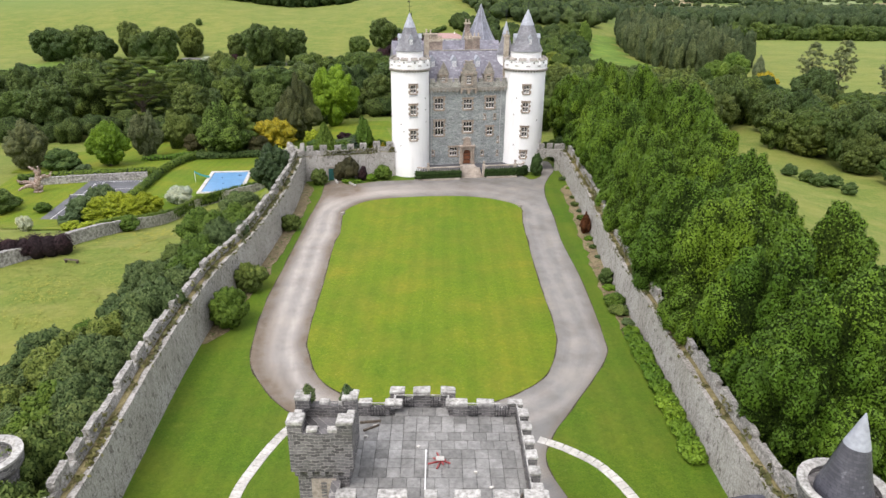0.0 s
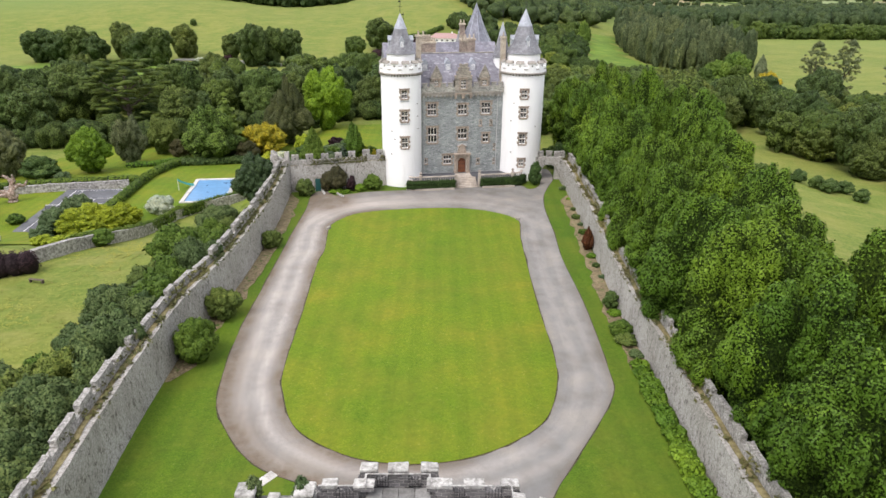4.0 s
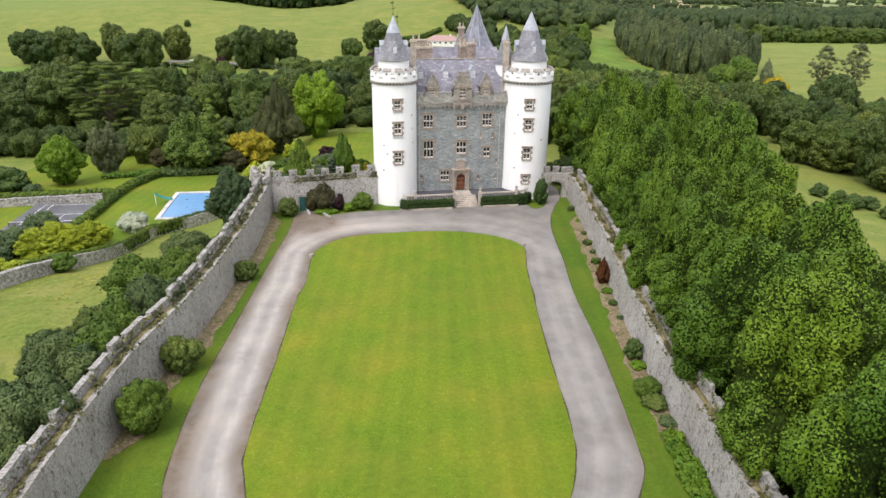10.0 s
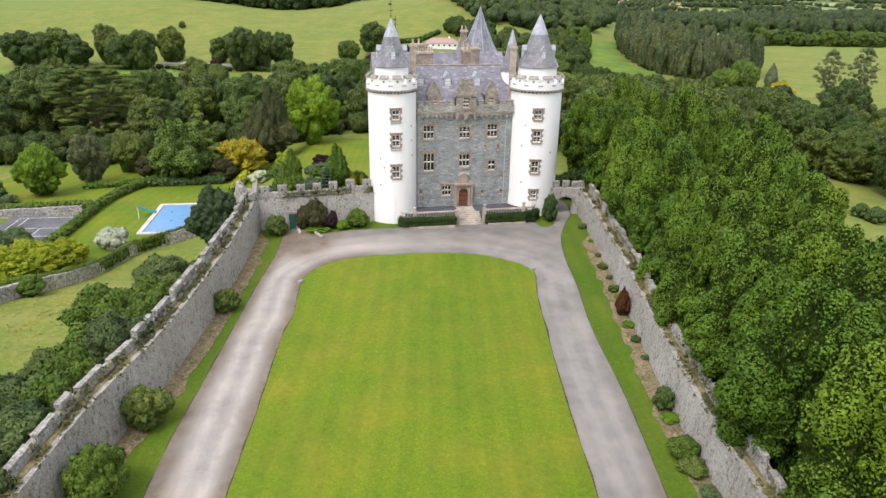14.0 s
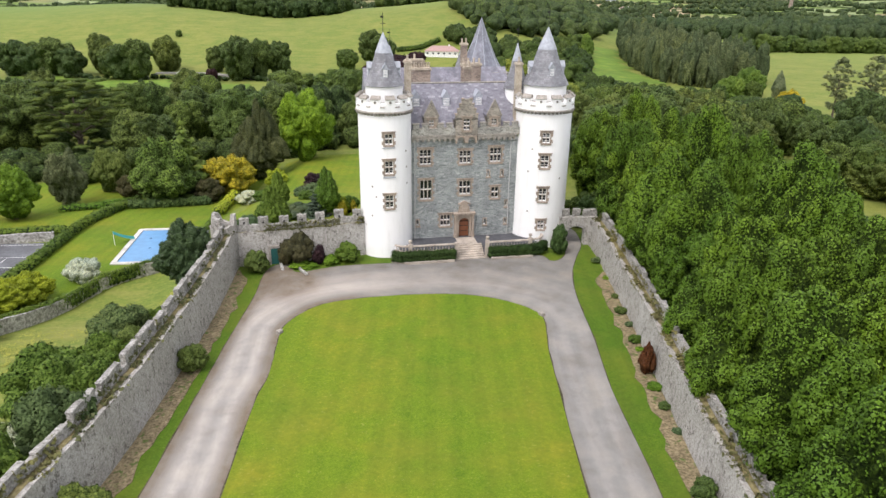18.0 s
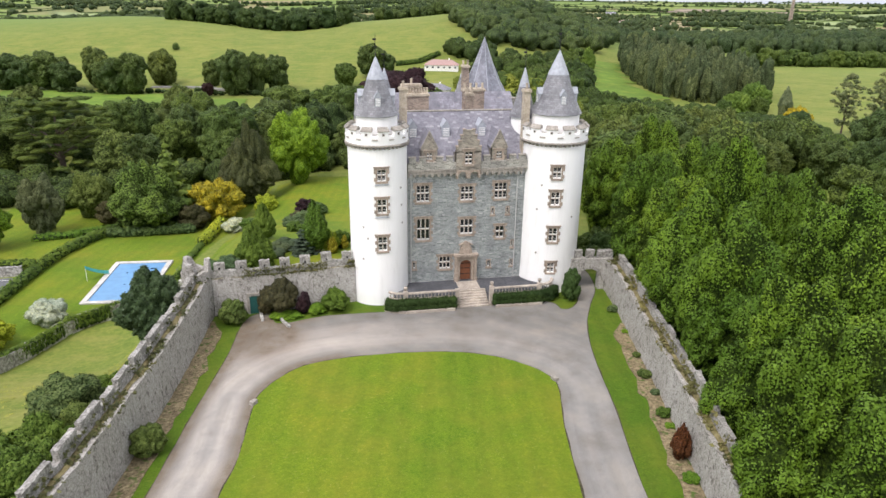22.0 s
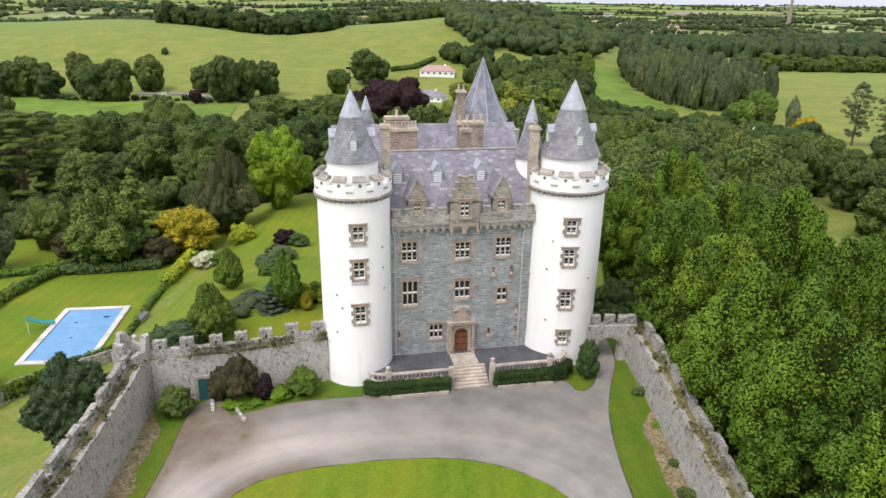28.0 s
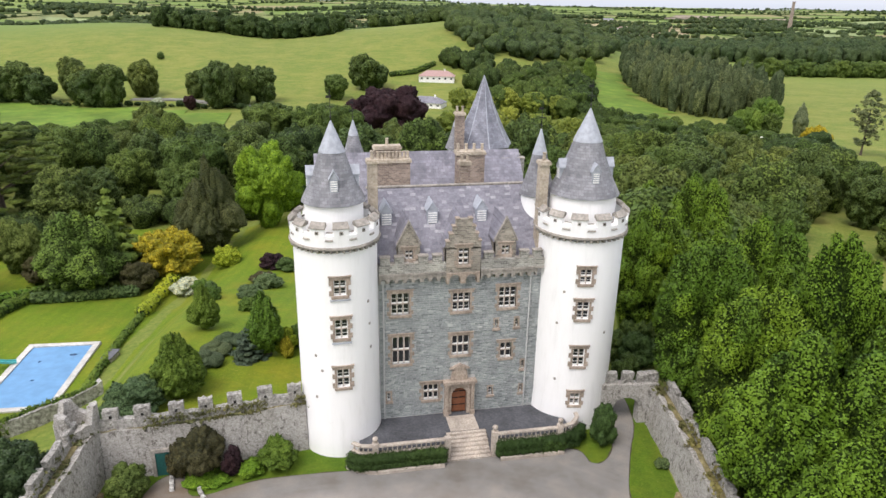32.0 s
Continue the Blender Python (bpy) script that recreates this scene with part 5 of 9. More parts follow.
def tower(cx, cy, R, rd, z_par, z_eave, z_tip, holes, windows, turn=0.0, n=64):
    """A white round tower: wall, corbelled battlement, drum and bell-cast cone."""
    bm = bmesh.new()

    def f(s, z, d):
        a = s / R - math.pi / 2
        r = R + 0.12 * max(0.0, 1 - z / 3.0) - d
        return (cx + r * math.cos(a), cy + r * math.sin(a), z)

    ss = [R * (-math.pi + 2 * math.pi * i / n) for i in range(n + 1)]
    panel_wall(bm, ss, [-3.0, 0.0, 1.0, 3.0] + [z_par - 0.3], holes, f, 0.28, 0.8)
    bmesh.ops.remove_doubles(bm, verts=bm.verts, dist=0.0005)
    bmesh.ops.recalc_face_normals(bm, faces=bm.faces)
    part("tower_wall", bm, HARL, castle, "white harled round tower wall")
    for s, z, w, h, c, r in windows:
        a = s / R - math.pi / 2
        p = Vector((cx + (R - 0.03) * math.cos(a), cy + (R - 0.03) * math.sin(a), z))
        window(castle, Matrix.Translation(p) @ Matrix.Rotation(a + math.pi / 2, 4, "Z"), w, h, c, r, SAND, 2)
    # corbels under the battlement
    k = 44
    cb = block_mesh("corbel", 0.2, 0.3, 0.22, GREYSAND, 0.03)
    for i in range(k):
        a = 2 * math.pi * i / k
        share("corbel", cb, castle, Matrix.Translation((cx + (R + 0.08) * math.cos(a), cy + (R + 0.08) * math.sin(a), z_par - 0.3)) @ Matrix.Rotation(a + math.pi / 2, 4, "Z"))
    bm = bmesh.new()
    lathe(bm, [(R - 0.2, z_par - 0.08), (R + 0.26, z_par - 0.08), (R + 0.3, z_par + 0.02), (R + 0.26, z_par + 0.14), (R - 0.2, z_par + 0.14)], n, cx, cy, False)
    part("string_course", bm, GREYSAND, castle, smooth_faces=False)
    bm = bmesh.new()
    lathe(bm, [(R + 0.16, z_par + 0.14), (R + 0.19, z_par + 1.0), (R - 0.2, z_par + 1.1), (R - 0.22, z_par + 0.3), (rd, z_par + 0.3)], n, cx, cy, False)
    part("battlement", bm, HARL, castle, "white battlement ring", smooth_faces=False)
    # merlons with sloping stone caps, and sloping stone sills between
    mer, cap, sill = bmesh.new(), bmesh.new(), bmesh.new()
    nm = 12
    for b2, a0, a1, rows in ((mer, -0.165, 0.165, ((R + 0.185, 0.95), (R + 0.185, 1.56), (R - 0.2, 1.56), (R - 0.2, 0.95))),
                             (cap, -0.18, 0.18, ((R + 0.27, 1.50), (R + 0.27, 1.57), (R - 0.14, 1.95), (R - 0.4, 1.80), (R - 0.4, 1.58))),
                             (sill, -0.085, 0.085, ((R + 0.24, 0.62), (R + 0.24, 0.70), (R - 0.28, 1.18), (R - 0.28, 1.06)))):
        rings = []
        for q in range(5):
            a = a0 + (a1 - a0) * q / 4 - math.pi / 2
            rings.append([b2.verts.new((r * math.cos(a), r * math.sin(a), z)) for r, z in rows])
        for x, y in zip(rings, rings[1:]):
            for i in range(len(rows)):
                j = (i + 1) % len(rows)
                b2.faces.new((x[i], x[j], y[j], y[i]))
        b2.faces.new(rings[0])
        b2.faces.new(rings[-1][::-1])
        bmesh.ops.recalc_face_normals(b2, faces=b2.faces)
    lp = bmesh.new()
    box(lp, -0.13, 0.13, -R - 0.235, -R - 0.19, 1.08, 1.34)
    lp2 = bmesh.new()
    box(lp2, -0.06, 0.06, -R - 0.245, -R - 0.236, 1.15, 1.27)
    mer, cap, sill, lp, lp2 = mesh_of("merlon", mer, HARL), mesh_of("merlon_cap", cap, GREYSAND), mesh_of("crenel_sill", sill, GREYSAND), mesh_of("gun_loop", lp, GREYSAND), mesh_of("loop_opening", lp2, GLASS)
    for i in range(nm):
        M = Matrix.Translation((cx, cy, z_par)) @ Matrix.Rotation(2 * math.pi * i / nm + turn, 4, "Z")
        q = share("merlon", mer, castle, M)
        share("merlon_cap", cap, q, Matrix())
        share("gun_loop", lp, q, Matrix())
        share("loop_opening", lp2, q, Matrix())
        share("crenel_sill", sill, castle, M @ Matrix.Rotation(math.pi / nm, 4, "Z"))
    bm = bmesh.new()
    lathe(bm, [(rd, z_par - 0.2), (rd, z_eave + 0.15)], 48, cx, cy, True)
    part("drum", bm, HARL, castle, "white drum under the cone roof", smooth_faces=False)
    cone_roof(cx, cy, rd + 0.22, z_eave, z_tip, castle)


def cone_roof(cx, cy, r, z0, z1, parent, n=48, cap=0.62, vents=True, vane=True):
    h = z1 - z0
    bm = bmesh.new()
    rows = [(r - 0.15, z0 - 0.06), (r, z0), (r * 0.93, z0 + h * 0.06), (r * 0.76, z0 + h * 0.2), (r * 0.62, z0 + h * 0.34), (r * 0.51, z0 + h * 0.46), (r * 0.385, z0 + h * cap)]
    lathe(bm, rows, n, cx, cy)
    part("cone_roof", bm, CONE, parent, "grey slate bell-cast cone roof", smooth_faces=False)
    bm = bmesh.new()
    lathe(bm, [(r * 0.405, z0 + h * cap - 0.05), (r * 0.395, z0 + h * cap + 0.02), (0.06, z1 - 0.1), (0.0, z1)], n, cx, cy)
    part("lead_cap", bm, LEAD, parent, "pale lead cone tip")
    if vane:
        bm = bmesh.new()
        lathe(bm, [(0.03, z1 - 0.1), (0.025, z1 + 2.1)], 6, cx, cy)
        lathe(bm, [(0.0, z1 + 0.1), (0.09, z1 + 0.2), (0.0, z1 + 0.32)], 8, cx, cy)
        box(bm, cx - 0.3, cx + 0.3, cy - 0.012, cy + 0.012, z1 + 0.85, z1 + 0.9)
        box(bm, cx - 0.012, cx + 0.012, cy - 0.3, cy + 0.3, z1 + 0.85, z1 + 0.9)
        box(bm, cx - 0.28, cx + 0.1, cy - 0.01, cy + 0.01, z1 + 1.5, z1 + 1.68)
        part("weather_vane", bm, IRON, parent, "thin iron weather vane")
    if vents:
        for i in range(4):
            a = math.pi / 2 * i
            zc = z0 + h * 0.17
            rr = r * 0.79
            M = Matrix.Translation((cx, cy, zc)) @ Matrix.Rotation(a, 4, "Z") @ Matrix.Translation((0, -rr, 0))
            louvre(M, parent, 0.58, 1.5, 0.7)


def louvre(m, parent, w, h, d):
    """A small louvred roof vent that faces -y."""
    bm = bmesh.new()
    profile_y(bm, [(-w / 2, 0), (w / 2, 0), (w / 2, h * 0.66), (0, h), (-w / 2, h * 0.66)], 0.0, d)
    bmesh.ops.recalc_face_normals(bm, faces=bm.faces)
    v = part("roof_vent", bm, LEAD, parent, "small pale gabled roof vent", m)
    bm = bmesh.new()
    for k in range(5):
        z = 0.08 + k * h * 0.11
        box(bm, -w / 2 + 0.06, w / 2 - 0.06, -0.03, 0.0, z, z + h * 0.05)
    part("louvre", bm, WHITE, v)
    bm = bmesh.new()
    for sx in (-1, 1):
        profile_y(bm, [(sx * (w / 2 + 0.08), h * 0.56), (sx * (w / 2 + 0.08), h * 0.63), (0, h + 0.09), (0, h + 0.01)], -0.06, d)
    bmesh.ops.recalc_face_normals(bm, faces=bm.faces)
    part("vent_roof", bm, LEAD, v)


def tower_holes(R, wins):
    return [(s - w / 2, s + w / 2, z - h / 2, z + h / 2) for s, z, w, h, *_ in wins]


LW = [(0.1, 7.1, 0.95, 1.55, 2, 2), (0.1, 11.25, 0.95, 1.5, 2, 2), (0.1, 14.55, 0.9, 1.2, 2, 2)]
RW = [(-0.6, 7.02, 0.95, 1.6, 2, 2), (-0.6, 11.22, 0.95, 1.5, 2, 2), (-0.6, 14.12, 0.9, 1.2, 2, 2), (-0.6, 3.1, 0.8, 1.1, 2, 2)]
tower(-9.75, 0.3, 3.12, 2.15, 17.55, 20.35, 26.15, tower_holes(3.12, LW), LW, 0.1)
tower(9.95, 0.9, 3.5, 2.6, 17.25, 20.1, 26.7, tower_holes(3.5, RW), RW, 0.1)


def on_tower(cx, cy, R, s, z):
    a = s / R - math.pi / 2
    return Matrix.Translation((cx + R * math.cos(a), cy + R * math.sin(a), z)) @ Matrix.Rotation(a + math.pi / 2, 4, "Z")


for z in (13.55, 10.05):
    bm = bmesh.new()
    box(bm, -0.75, 0.75, -0.09, 0.06, 0, 0.07)
    part("ledge", bevelled(bm, 0.02), LEAD, castle, "thin lead ledge below the window", on_tower(-9.75, 0.3, 3.12, 0.1, z))
MARK = block_mesh("wall_vent", 0.2, 0.05, 0.2, GREYSAND, 0.012)
for cx, cy, R, spots in ((-9.75, 0.3, 3.12, ((-2.0, 8.8), (-1.5, 7.6), (2.4, 12.9), (2.6, 9.0), (2.5, 11.0), (-2.1, 5.2))), (9.95, 0.9, 3.5, ((-2.6, 9.8), (-2.4, 4.7), (-2.2, 12.6), (1.6, 8.9)))):
    for s_, z in spots:
        share("wall_vent", MARK, castle, on_tower(cx, cy, R + 0.01, s_, z))


def turret(cx, cy, r, z0, z1, z2, mat=HARL, n=32):
    bm = bmesh.new()
    lathe(bm, [(r * 0.4, z0 - 1.5), (r, z0), (r, z1 + 0.1)], n, cx, cy)
    part("stair_turret", bm, mat, castle, "slim white stair turret", smooth_faces=False)
    cone_roof(cx, cy, r + 0.18, z1, z2, castle, n, 0.62, False, True)


turret(7.2, 4.0, 1.35, 12.0, 19.2, 24.6)
turret(-7.15, 17.0, 1.05, 12.0, 19.6, 23.4)

# rear tower with its faceted spire
bm = bmesh.new()
lathe(bm, [(2.8, -6), (2.8, 19.0)], 8, 7.85, 25.6)
part("rear_tower", bm, BRICKSTACK, castle, "brown stone rear tower")
bm = bmesh.new()
lathe(bm, [(3.3, 18.95), (3.4, 19.05), (2.45, 20.7), (1.3, 23.2), (0.0, 26.6)], 8, 7.85, 25.6)
part("spire", bm, SPIRE, castle, "grey slate faceted spire")
for i in range(8):
    bm = bmesh.new()
    a = math.pi / 4 * i
    rows = [(3.42, 19.05), (2.47, 20.7), (1.32, 23.2), (0.02, 26.62)]
    ring = [[bm.verts.new((7.85 + r * math.cos(a + s / max(r, 0.3)), 25.6 + r * math.sin(a + s / max(r, 0.3)), z + 0.03)) for s in (-0.05, 0.05)] for r, z in rows]
    low = [[bm.verts.new((v.co.x, v.co.y, v.co.z - 0.12)) for v in p] for p in ring]
    for p, q, pl, ql in zip(ring, ring[1:], low, low[1:]):
        bm.faces.new((p[0], p[1], q[1], q[0]))
        bm.faces.new((pl[0], p[0], q[0], ql[0]))
        bm.faces.new((p[1], pl[1], ql[1], q[1]))
    part("lead_hip", bm, LEAD, castle)
bm = bmesh.new()
lathe(bm, [(1.0, -4), (1.0, 19.1)], 12, 4.6, 24.0)
part("rear_turret", bm, HARL, castle)
cone_roof(4.6, 24.0, 1.3, 19.0, 23.0, castle, 16, 0.6, False, False)


def chimney(x, y, w, d, z0, z1, pots, mat=BRICKSTACK, label="brown stone chimney stack"):
    bm = bmesh.new()
    box(bm, x - w / 2, x + w / 2, y - d / 2, y + d / 2, z0, z1)
    st = part("chimney", bm, mat, castle, label)
    bm = bmesh.new()
    box(bm, x - w / 2 - 0.12, x + w / 2 + 0.12, y - d / 2 - 0.12, y + d / 2 + 0.12, z1 + 0.002, z1 + 0.2)
    box(bm, x - w / 2 - 0.06, x + w / 2 + 0.06, y - d / 2 - 0.06, y + d / 2 + 0.06, z1 + 0.204, z1 + 0.3)
    part("chimney_cap", bm, BUFF, st)
    bm = bmesh.new()
    lathe(bm, [(0.15, 0), (0.12, 0.5), (0.16, 0.55), (0.16, 0.62), (0.1, 0.62)], 10)
    pot = mesh_of("chimney_pot", bm, BUFF)
    for i in range(pots):
        px = x + (i - (pots - 1) / 2) * (w - 0.3) / max(1, pots - 1)
        share("chimney_pot", pot, st, Matrix.Translation((px, y, z1 + 0.302)))


chimney(-6.7, 2.4, 0.72, 0.85, 14.0, 22.5, 1, BUFF, "tall pale sandstone chimney stack")
chimney(6.6, 1.2, 0.7, 0.8, 14.0, 22.3, 1, BUFF, "tall pale sandstone chimney stack")
chimney(-4.2, 9.8, 2.9, 1.0, 15.0, 20.85, 9)
chimney(-4.6, 10.9, 2.3, 0.9, 15.0, 21.8, 1)
chimney(2.8, 10.2, 2.5, 1.1, 15.0, 21.3, 4)
chimney(1.42, 6.2, 0.8, 0.8, 18.0, 21.3, 2)
chimney(4.4, 22.0, 0.9, 0.9, 15.0, 22.9, 2)


# battlemented corner beside the rear tower
bm = bmesh.new()
box(bm, 7.2, 9.5, 15.0, 17.2, 14.0, 18.9)
for x0, x1 in ((7.2, 7.9), (8.75, 9.5)):
    box(bm, x0, x1, 15.0, 15.5, 18.9, 19.6)
box(bm, 7.2, 7.7, 16.5, 17.2, 18.9, 19.6)
box(bm, 9.0, 9.5, 16.5, 17.2, 18.9, 19.6)
bart = part("bartizan", bm, PARAPET, castle, "square battlemented stone corner")
for x0, x1, y0, y1 in ((7.13, 7.97, 14.93, 15.57), (8.68, 9.57, 14.93, 15.57), (7.13, 7.77, 16.43, 17.27), (8.93, 9.57, 16.43, 17.27)):
    bm = bmesh.new()
    box(bm, x0, x1, y0, y1, 19.604, 19.78)
    part("merlon_cap", bevelled(bm, 0.03), GREYSAND, bart)


# dormers at the parapet
def dormer(x, w, z0, z1, win, stepped, y0=-0.25, depth=4.0):
    bm = bmesh.new()
    hw = w / 2
    za = z0 + (z1 - z0) * 0.45
    ww, wh, wz = win
    # front with its window opening
    panel_wall(bm, (-hw, hw), (z0, za), [(-ww / 2, ww / 2, wz - wh / 2, wz + wh / 2)], lambda s, z, d: (x + s, y0 + d, z), 0.3, 0.5)
    tri = [(x - hw, za), (x + hw, za), (x, z1)]
    if stepped:
        st, tri = 4, []
        for k in range(st):
            tri += [(x - hw + hw * 0.72 * k / st, za + (z1 - za) * k / st), (x - hw + hw * 0.72 * k / st, za + (z1 - za) * (k + 1) / st)]
        tri = tri + [(2 * x - a, b) for a, b in tri[::-1]]
        tri = tri[::-1]
    profile_y(bm, tri, y0, y0 + 0.45)
    box(bm, x - hw, x - hw + 0.3, y0 + 0.5, y0 + depth * 0.6, z0, za)
    box(bm, x + hw - 0.3, x + hw, y0 + 0.5, y0 + depth * 0.6, z0, za)
    bmesh.ops.recalc_face_normals(bm, faces=bm.faces)
    d = part("dormer", bm, DORMERSTONE, castle, "stone gabled dormer")
    bm = bmesh.new()
    zr = z1 - 0.1 if not stepped else za + (z1 - za) * 0.9
    for sx in (-1, 1):
        a, b = (x + sx * (hw + 0.12), za - 0.12), (x, zr)
        profile_y(bm, [a, (a[0], a[1] + 0.1), (b[0], b[1] + 0.1), b], y0 + (0.46 if stepped else 0.05), y0 + depth)
    bmesh.ops.recalc_face_normals(bm, faces=bm.faces)
    part("dormer_roof", bm, SLATE, d)
    if not stepped:
        bm = bmesh.new()
        for sx in (-1, 1):
            a, b = (x + sx * (hw + 0.1), za - 0.1), (x, z1 + 0.02)
            profile_y(bm, [a, (a[0], a[1] + 0.2), (b[0], b[1] + 0.22), b], y0 - 0.06, y0 + 0.2)
        bmesh.ops.recalc_face_normals(bm, faces=bm.faces)
        part("gable_coping", bm, GREYSAND, d)
    else:
        st = 4
        for k in range(st):
            for sx in (-1, 1):
                bm = bmesh.new()
                x1 = x + sx * (hw - hw * 0.72 * k / st)
                x0, x1 = sorted((x1 + sx * 0.06, x1 - sx * 0.3))
                z = za + (z1 - za) * (k + 1) / st
                box(bm, x0, x1, y0 - 0.08, y0 + 0.5, z, z + 0.1)
                part("gable_coping", bevelled(bm, 0.015), SAND, d)
    c, r = (2, 3) if stepped else (2, 2)
    window(castle, Matrix.Translation((x, y0, wz)), ww, wh, c, r, SAND, 1)


dormer(-4.2, 1.7, 15.1, 18.3, (0.62, 0.75, 15.75), False, 0.05)
dormer(3.5, 1.7, 15.1, 18.3, (0.62, 0.75, 15.75), False, 0.05)
dormer(0.0, 2.75, 14.25, 18.6, (0.8, 1.4, 15.6), True, -0.45)
# two-arched oriel foot under the middle dormer
bm = bmesh.new()
N = 10
for cx in (-0.66, 0.66):
    arc = [(cx - 0.45 * math.cos(math.pi * k / N), 13.35 + 0.3 + 0.45 * math.sin(math.pi * k / N)) for k in range(N + 1)]
    pts = [(cx - 0.66, 13.35), (cx - 0.45, 13.35)] + arc + [(cx + 0.45, 13.35), (cx + 0.66, 13.35), (cx + 0.66, 14.245), (cx - 0.66, 14.245)]
    profile_y(bm, pts, -0.55, -0.002)
bmesh.ops.recalc_face_normals(bm, faces=bm.faces)
part("oriel_corbel", bm, SAND, castle, "sandstone double-arched corbel")
# roof vents
for x in (-5.6, -1.9, 2.15):
    louvre(Matrix.Translation((x, 2.75, 17.3)), castle, 0.84, 1.75, 1.8)

# door and its stone frontispiece
bm = bmesh.new()
arc = [(-0.66 * math.cos(math.pi * k / 12), 3.1 + 0.66 * math.sin(math.pi * k / 12)) for k in range(13)]
profile_y(bm, [(-0.95, TZ), (-0.66, TZ)] + arc + [(0.66, TZ), (0.95, TZ), (0.95, 4.25), (-0.95, 4.25)], -0.3, 0.1)
for sx in (-1, 1):
    box(bm, sx * 1.12 - 0.13, sx * 1.12 + 0.13, -0.5, -0.001, TZ + 0.4, 4.0)
    box(bm, sx * 1.12 - 0.2, sx * 1.12 + 0.2, -0.56, -0.001, TZ, TZ + 0.38)
    box(bm, sx * 1.12 - 0.18, sx * 1.12 + 0.18, -0.54, -0.001, 4.004, 4.25)
box(bm, -1.4, 1.4, -0.62, -0.001, 4.254, 4.5)
profile_y(bm, [(-0.75, 4.504), (0.75, 4.504), (0.6, 5.3), (0.35, 5.55), (-0.35, 5.55), (-0.6, 5.3)], -0.3, -0.001)
profile_y(bm, [(-0.85, 5.56), (0.85, 5.56), (0, 6.0)], -0.34, -0.001)
bmesh.ops.recalc_face_normals(bm, faces=bm.faces)
fr = part("door_surround", bm, SAND, castle, "carved sandstone door surround")
bm = bmesh.new()
profile_y(bm, [(-0.64, TZ), (0.64, TZ)] + [(0.64 * math.cos(math.pi * k / 12), 3.1 + 0.64 * math.sin(math.pi * k / 12)) for k in range(13)], 0.1, 0.2)
bmesh.ops.recalc_face_normals(bm, faces=bm.faces)
dr = part("door", bm, DOORWOOD, castle, "arched brown oak door")
bm = bmesh.new()
for z in (1.9, 2.6, 3.2):
    box(bm, -0.6, -0.05, 0.06, 0.098, z, z + 0.07)
    box(bm, 0.05, 0.6, 0.06, 0.098, z, z + 0.07)
part("door_hinge", bm, IRON, dr)

# ---- terrace, steps and balustrade before the door ----
terrace = thing("terrace", "raised dark paved terrace before the castle door", "terrace", kind="structure")
bm = bmesh.new()
prism(bm, [(-7.7, -4.5), (-1.62, -4.5), (-1.62, -2.75), (1.72, -2.75), (1.72, -4.5), (7.6, -4.5), (8.6, -3.6), (8.6, 0.4), (-8.6, 0.4), (-8.6, -3.6)], -0.3, TZ)
part("terrace_body", bm, TERRACE, terrace)
bm = bmesh.new()
box(bm, -1.2, 1.2, -2.75, -0.6, TZ + 0.004, TZ + 0.03)
part("door_paving", bm, STEPSTONE, terrace, "pale sandstone paving to the door")
for k in range(7):
    bm = bmesh.new()
    box(bm, -1.6, 1.7, -4.92 + k * 0.31, -2.76, -0.1 + k * 0.178, 0.178 * (k + 1))
    part("step", bevelled(bm, 0.015), STEPSTONE, terrace)
RAILZ = 2.02
bal = bmesh.new()
lathe(bal, [(0.06, 0), (0.06, 0.05), (0.035, 0.1), (0.065, 0.22), (0.03, 0.4), (0.06, 0.45), (0.06, 0.5)], 8)
BALUSTER = mesh_of("baluster", bal, STEPSTONE)
PIER = block_mesh("pier", 0.46, 0.46, 2.25, STEPSTONE, 0.03)
bmb = bmesh.new()
lathe(bmb, [(0.0, 0), (0.26, 0.0), (0.28, 0.08), (0.1, 0.12), (0.08, 0.2), (0.2, 0.34), (0.23, 0.46), (0.18, 0.58), (0.0, 0.66)], 14)
FINIAL = mesh_of("ball_finial", bmb, STEPSTONE)


def balustrade(pts):
    for a, b in zip(pts, pts[1:]):
        a, b = Vector((*a, 0)), Vector((*b, 0))
        d = b - a
        L = d.length
        M = Matrix.Translation(a) @ Matrix.Rotation(math.atan2(d.y, d.x), 4, "Z")
        bm = bmesh.new()
        box(bm, 0, L, -0.16, 0.16, TZ - 1.2, TZ + 0.16)
        part("balustrade_base", bm, STEPSTONE, terrace, "", M)
        bm = bmesh.new()
        box(bm, 0, L, -0.17, 0.17, RAILZ - 0.1, RAILZ + 0.08)
        part("balustrade_rail", bevelled(bm, 0.03), STEPSTONE, terrace, "", M)
        n = max(1, int(L / 0.36))
        for i in range(n):
            share("baluster", BALUSTER, terrace, M @ Matrix.Translation(((i + 0.5) * L / n, 0, TZ + 0.16)))


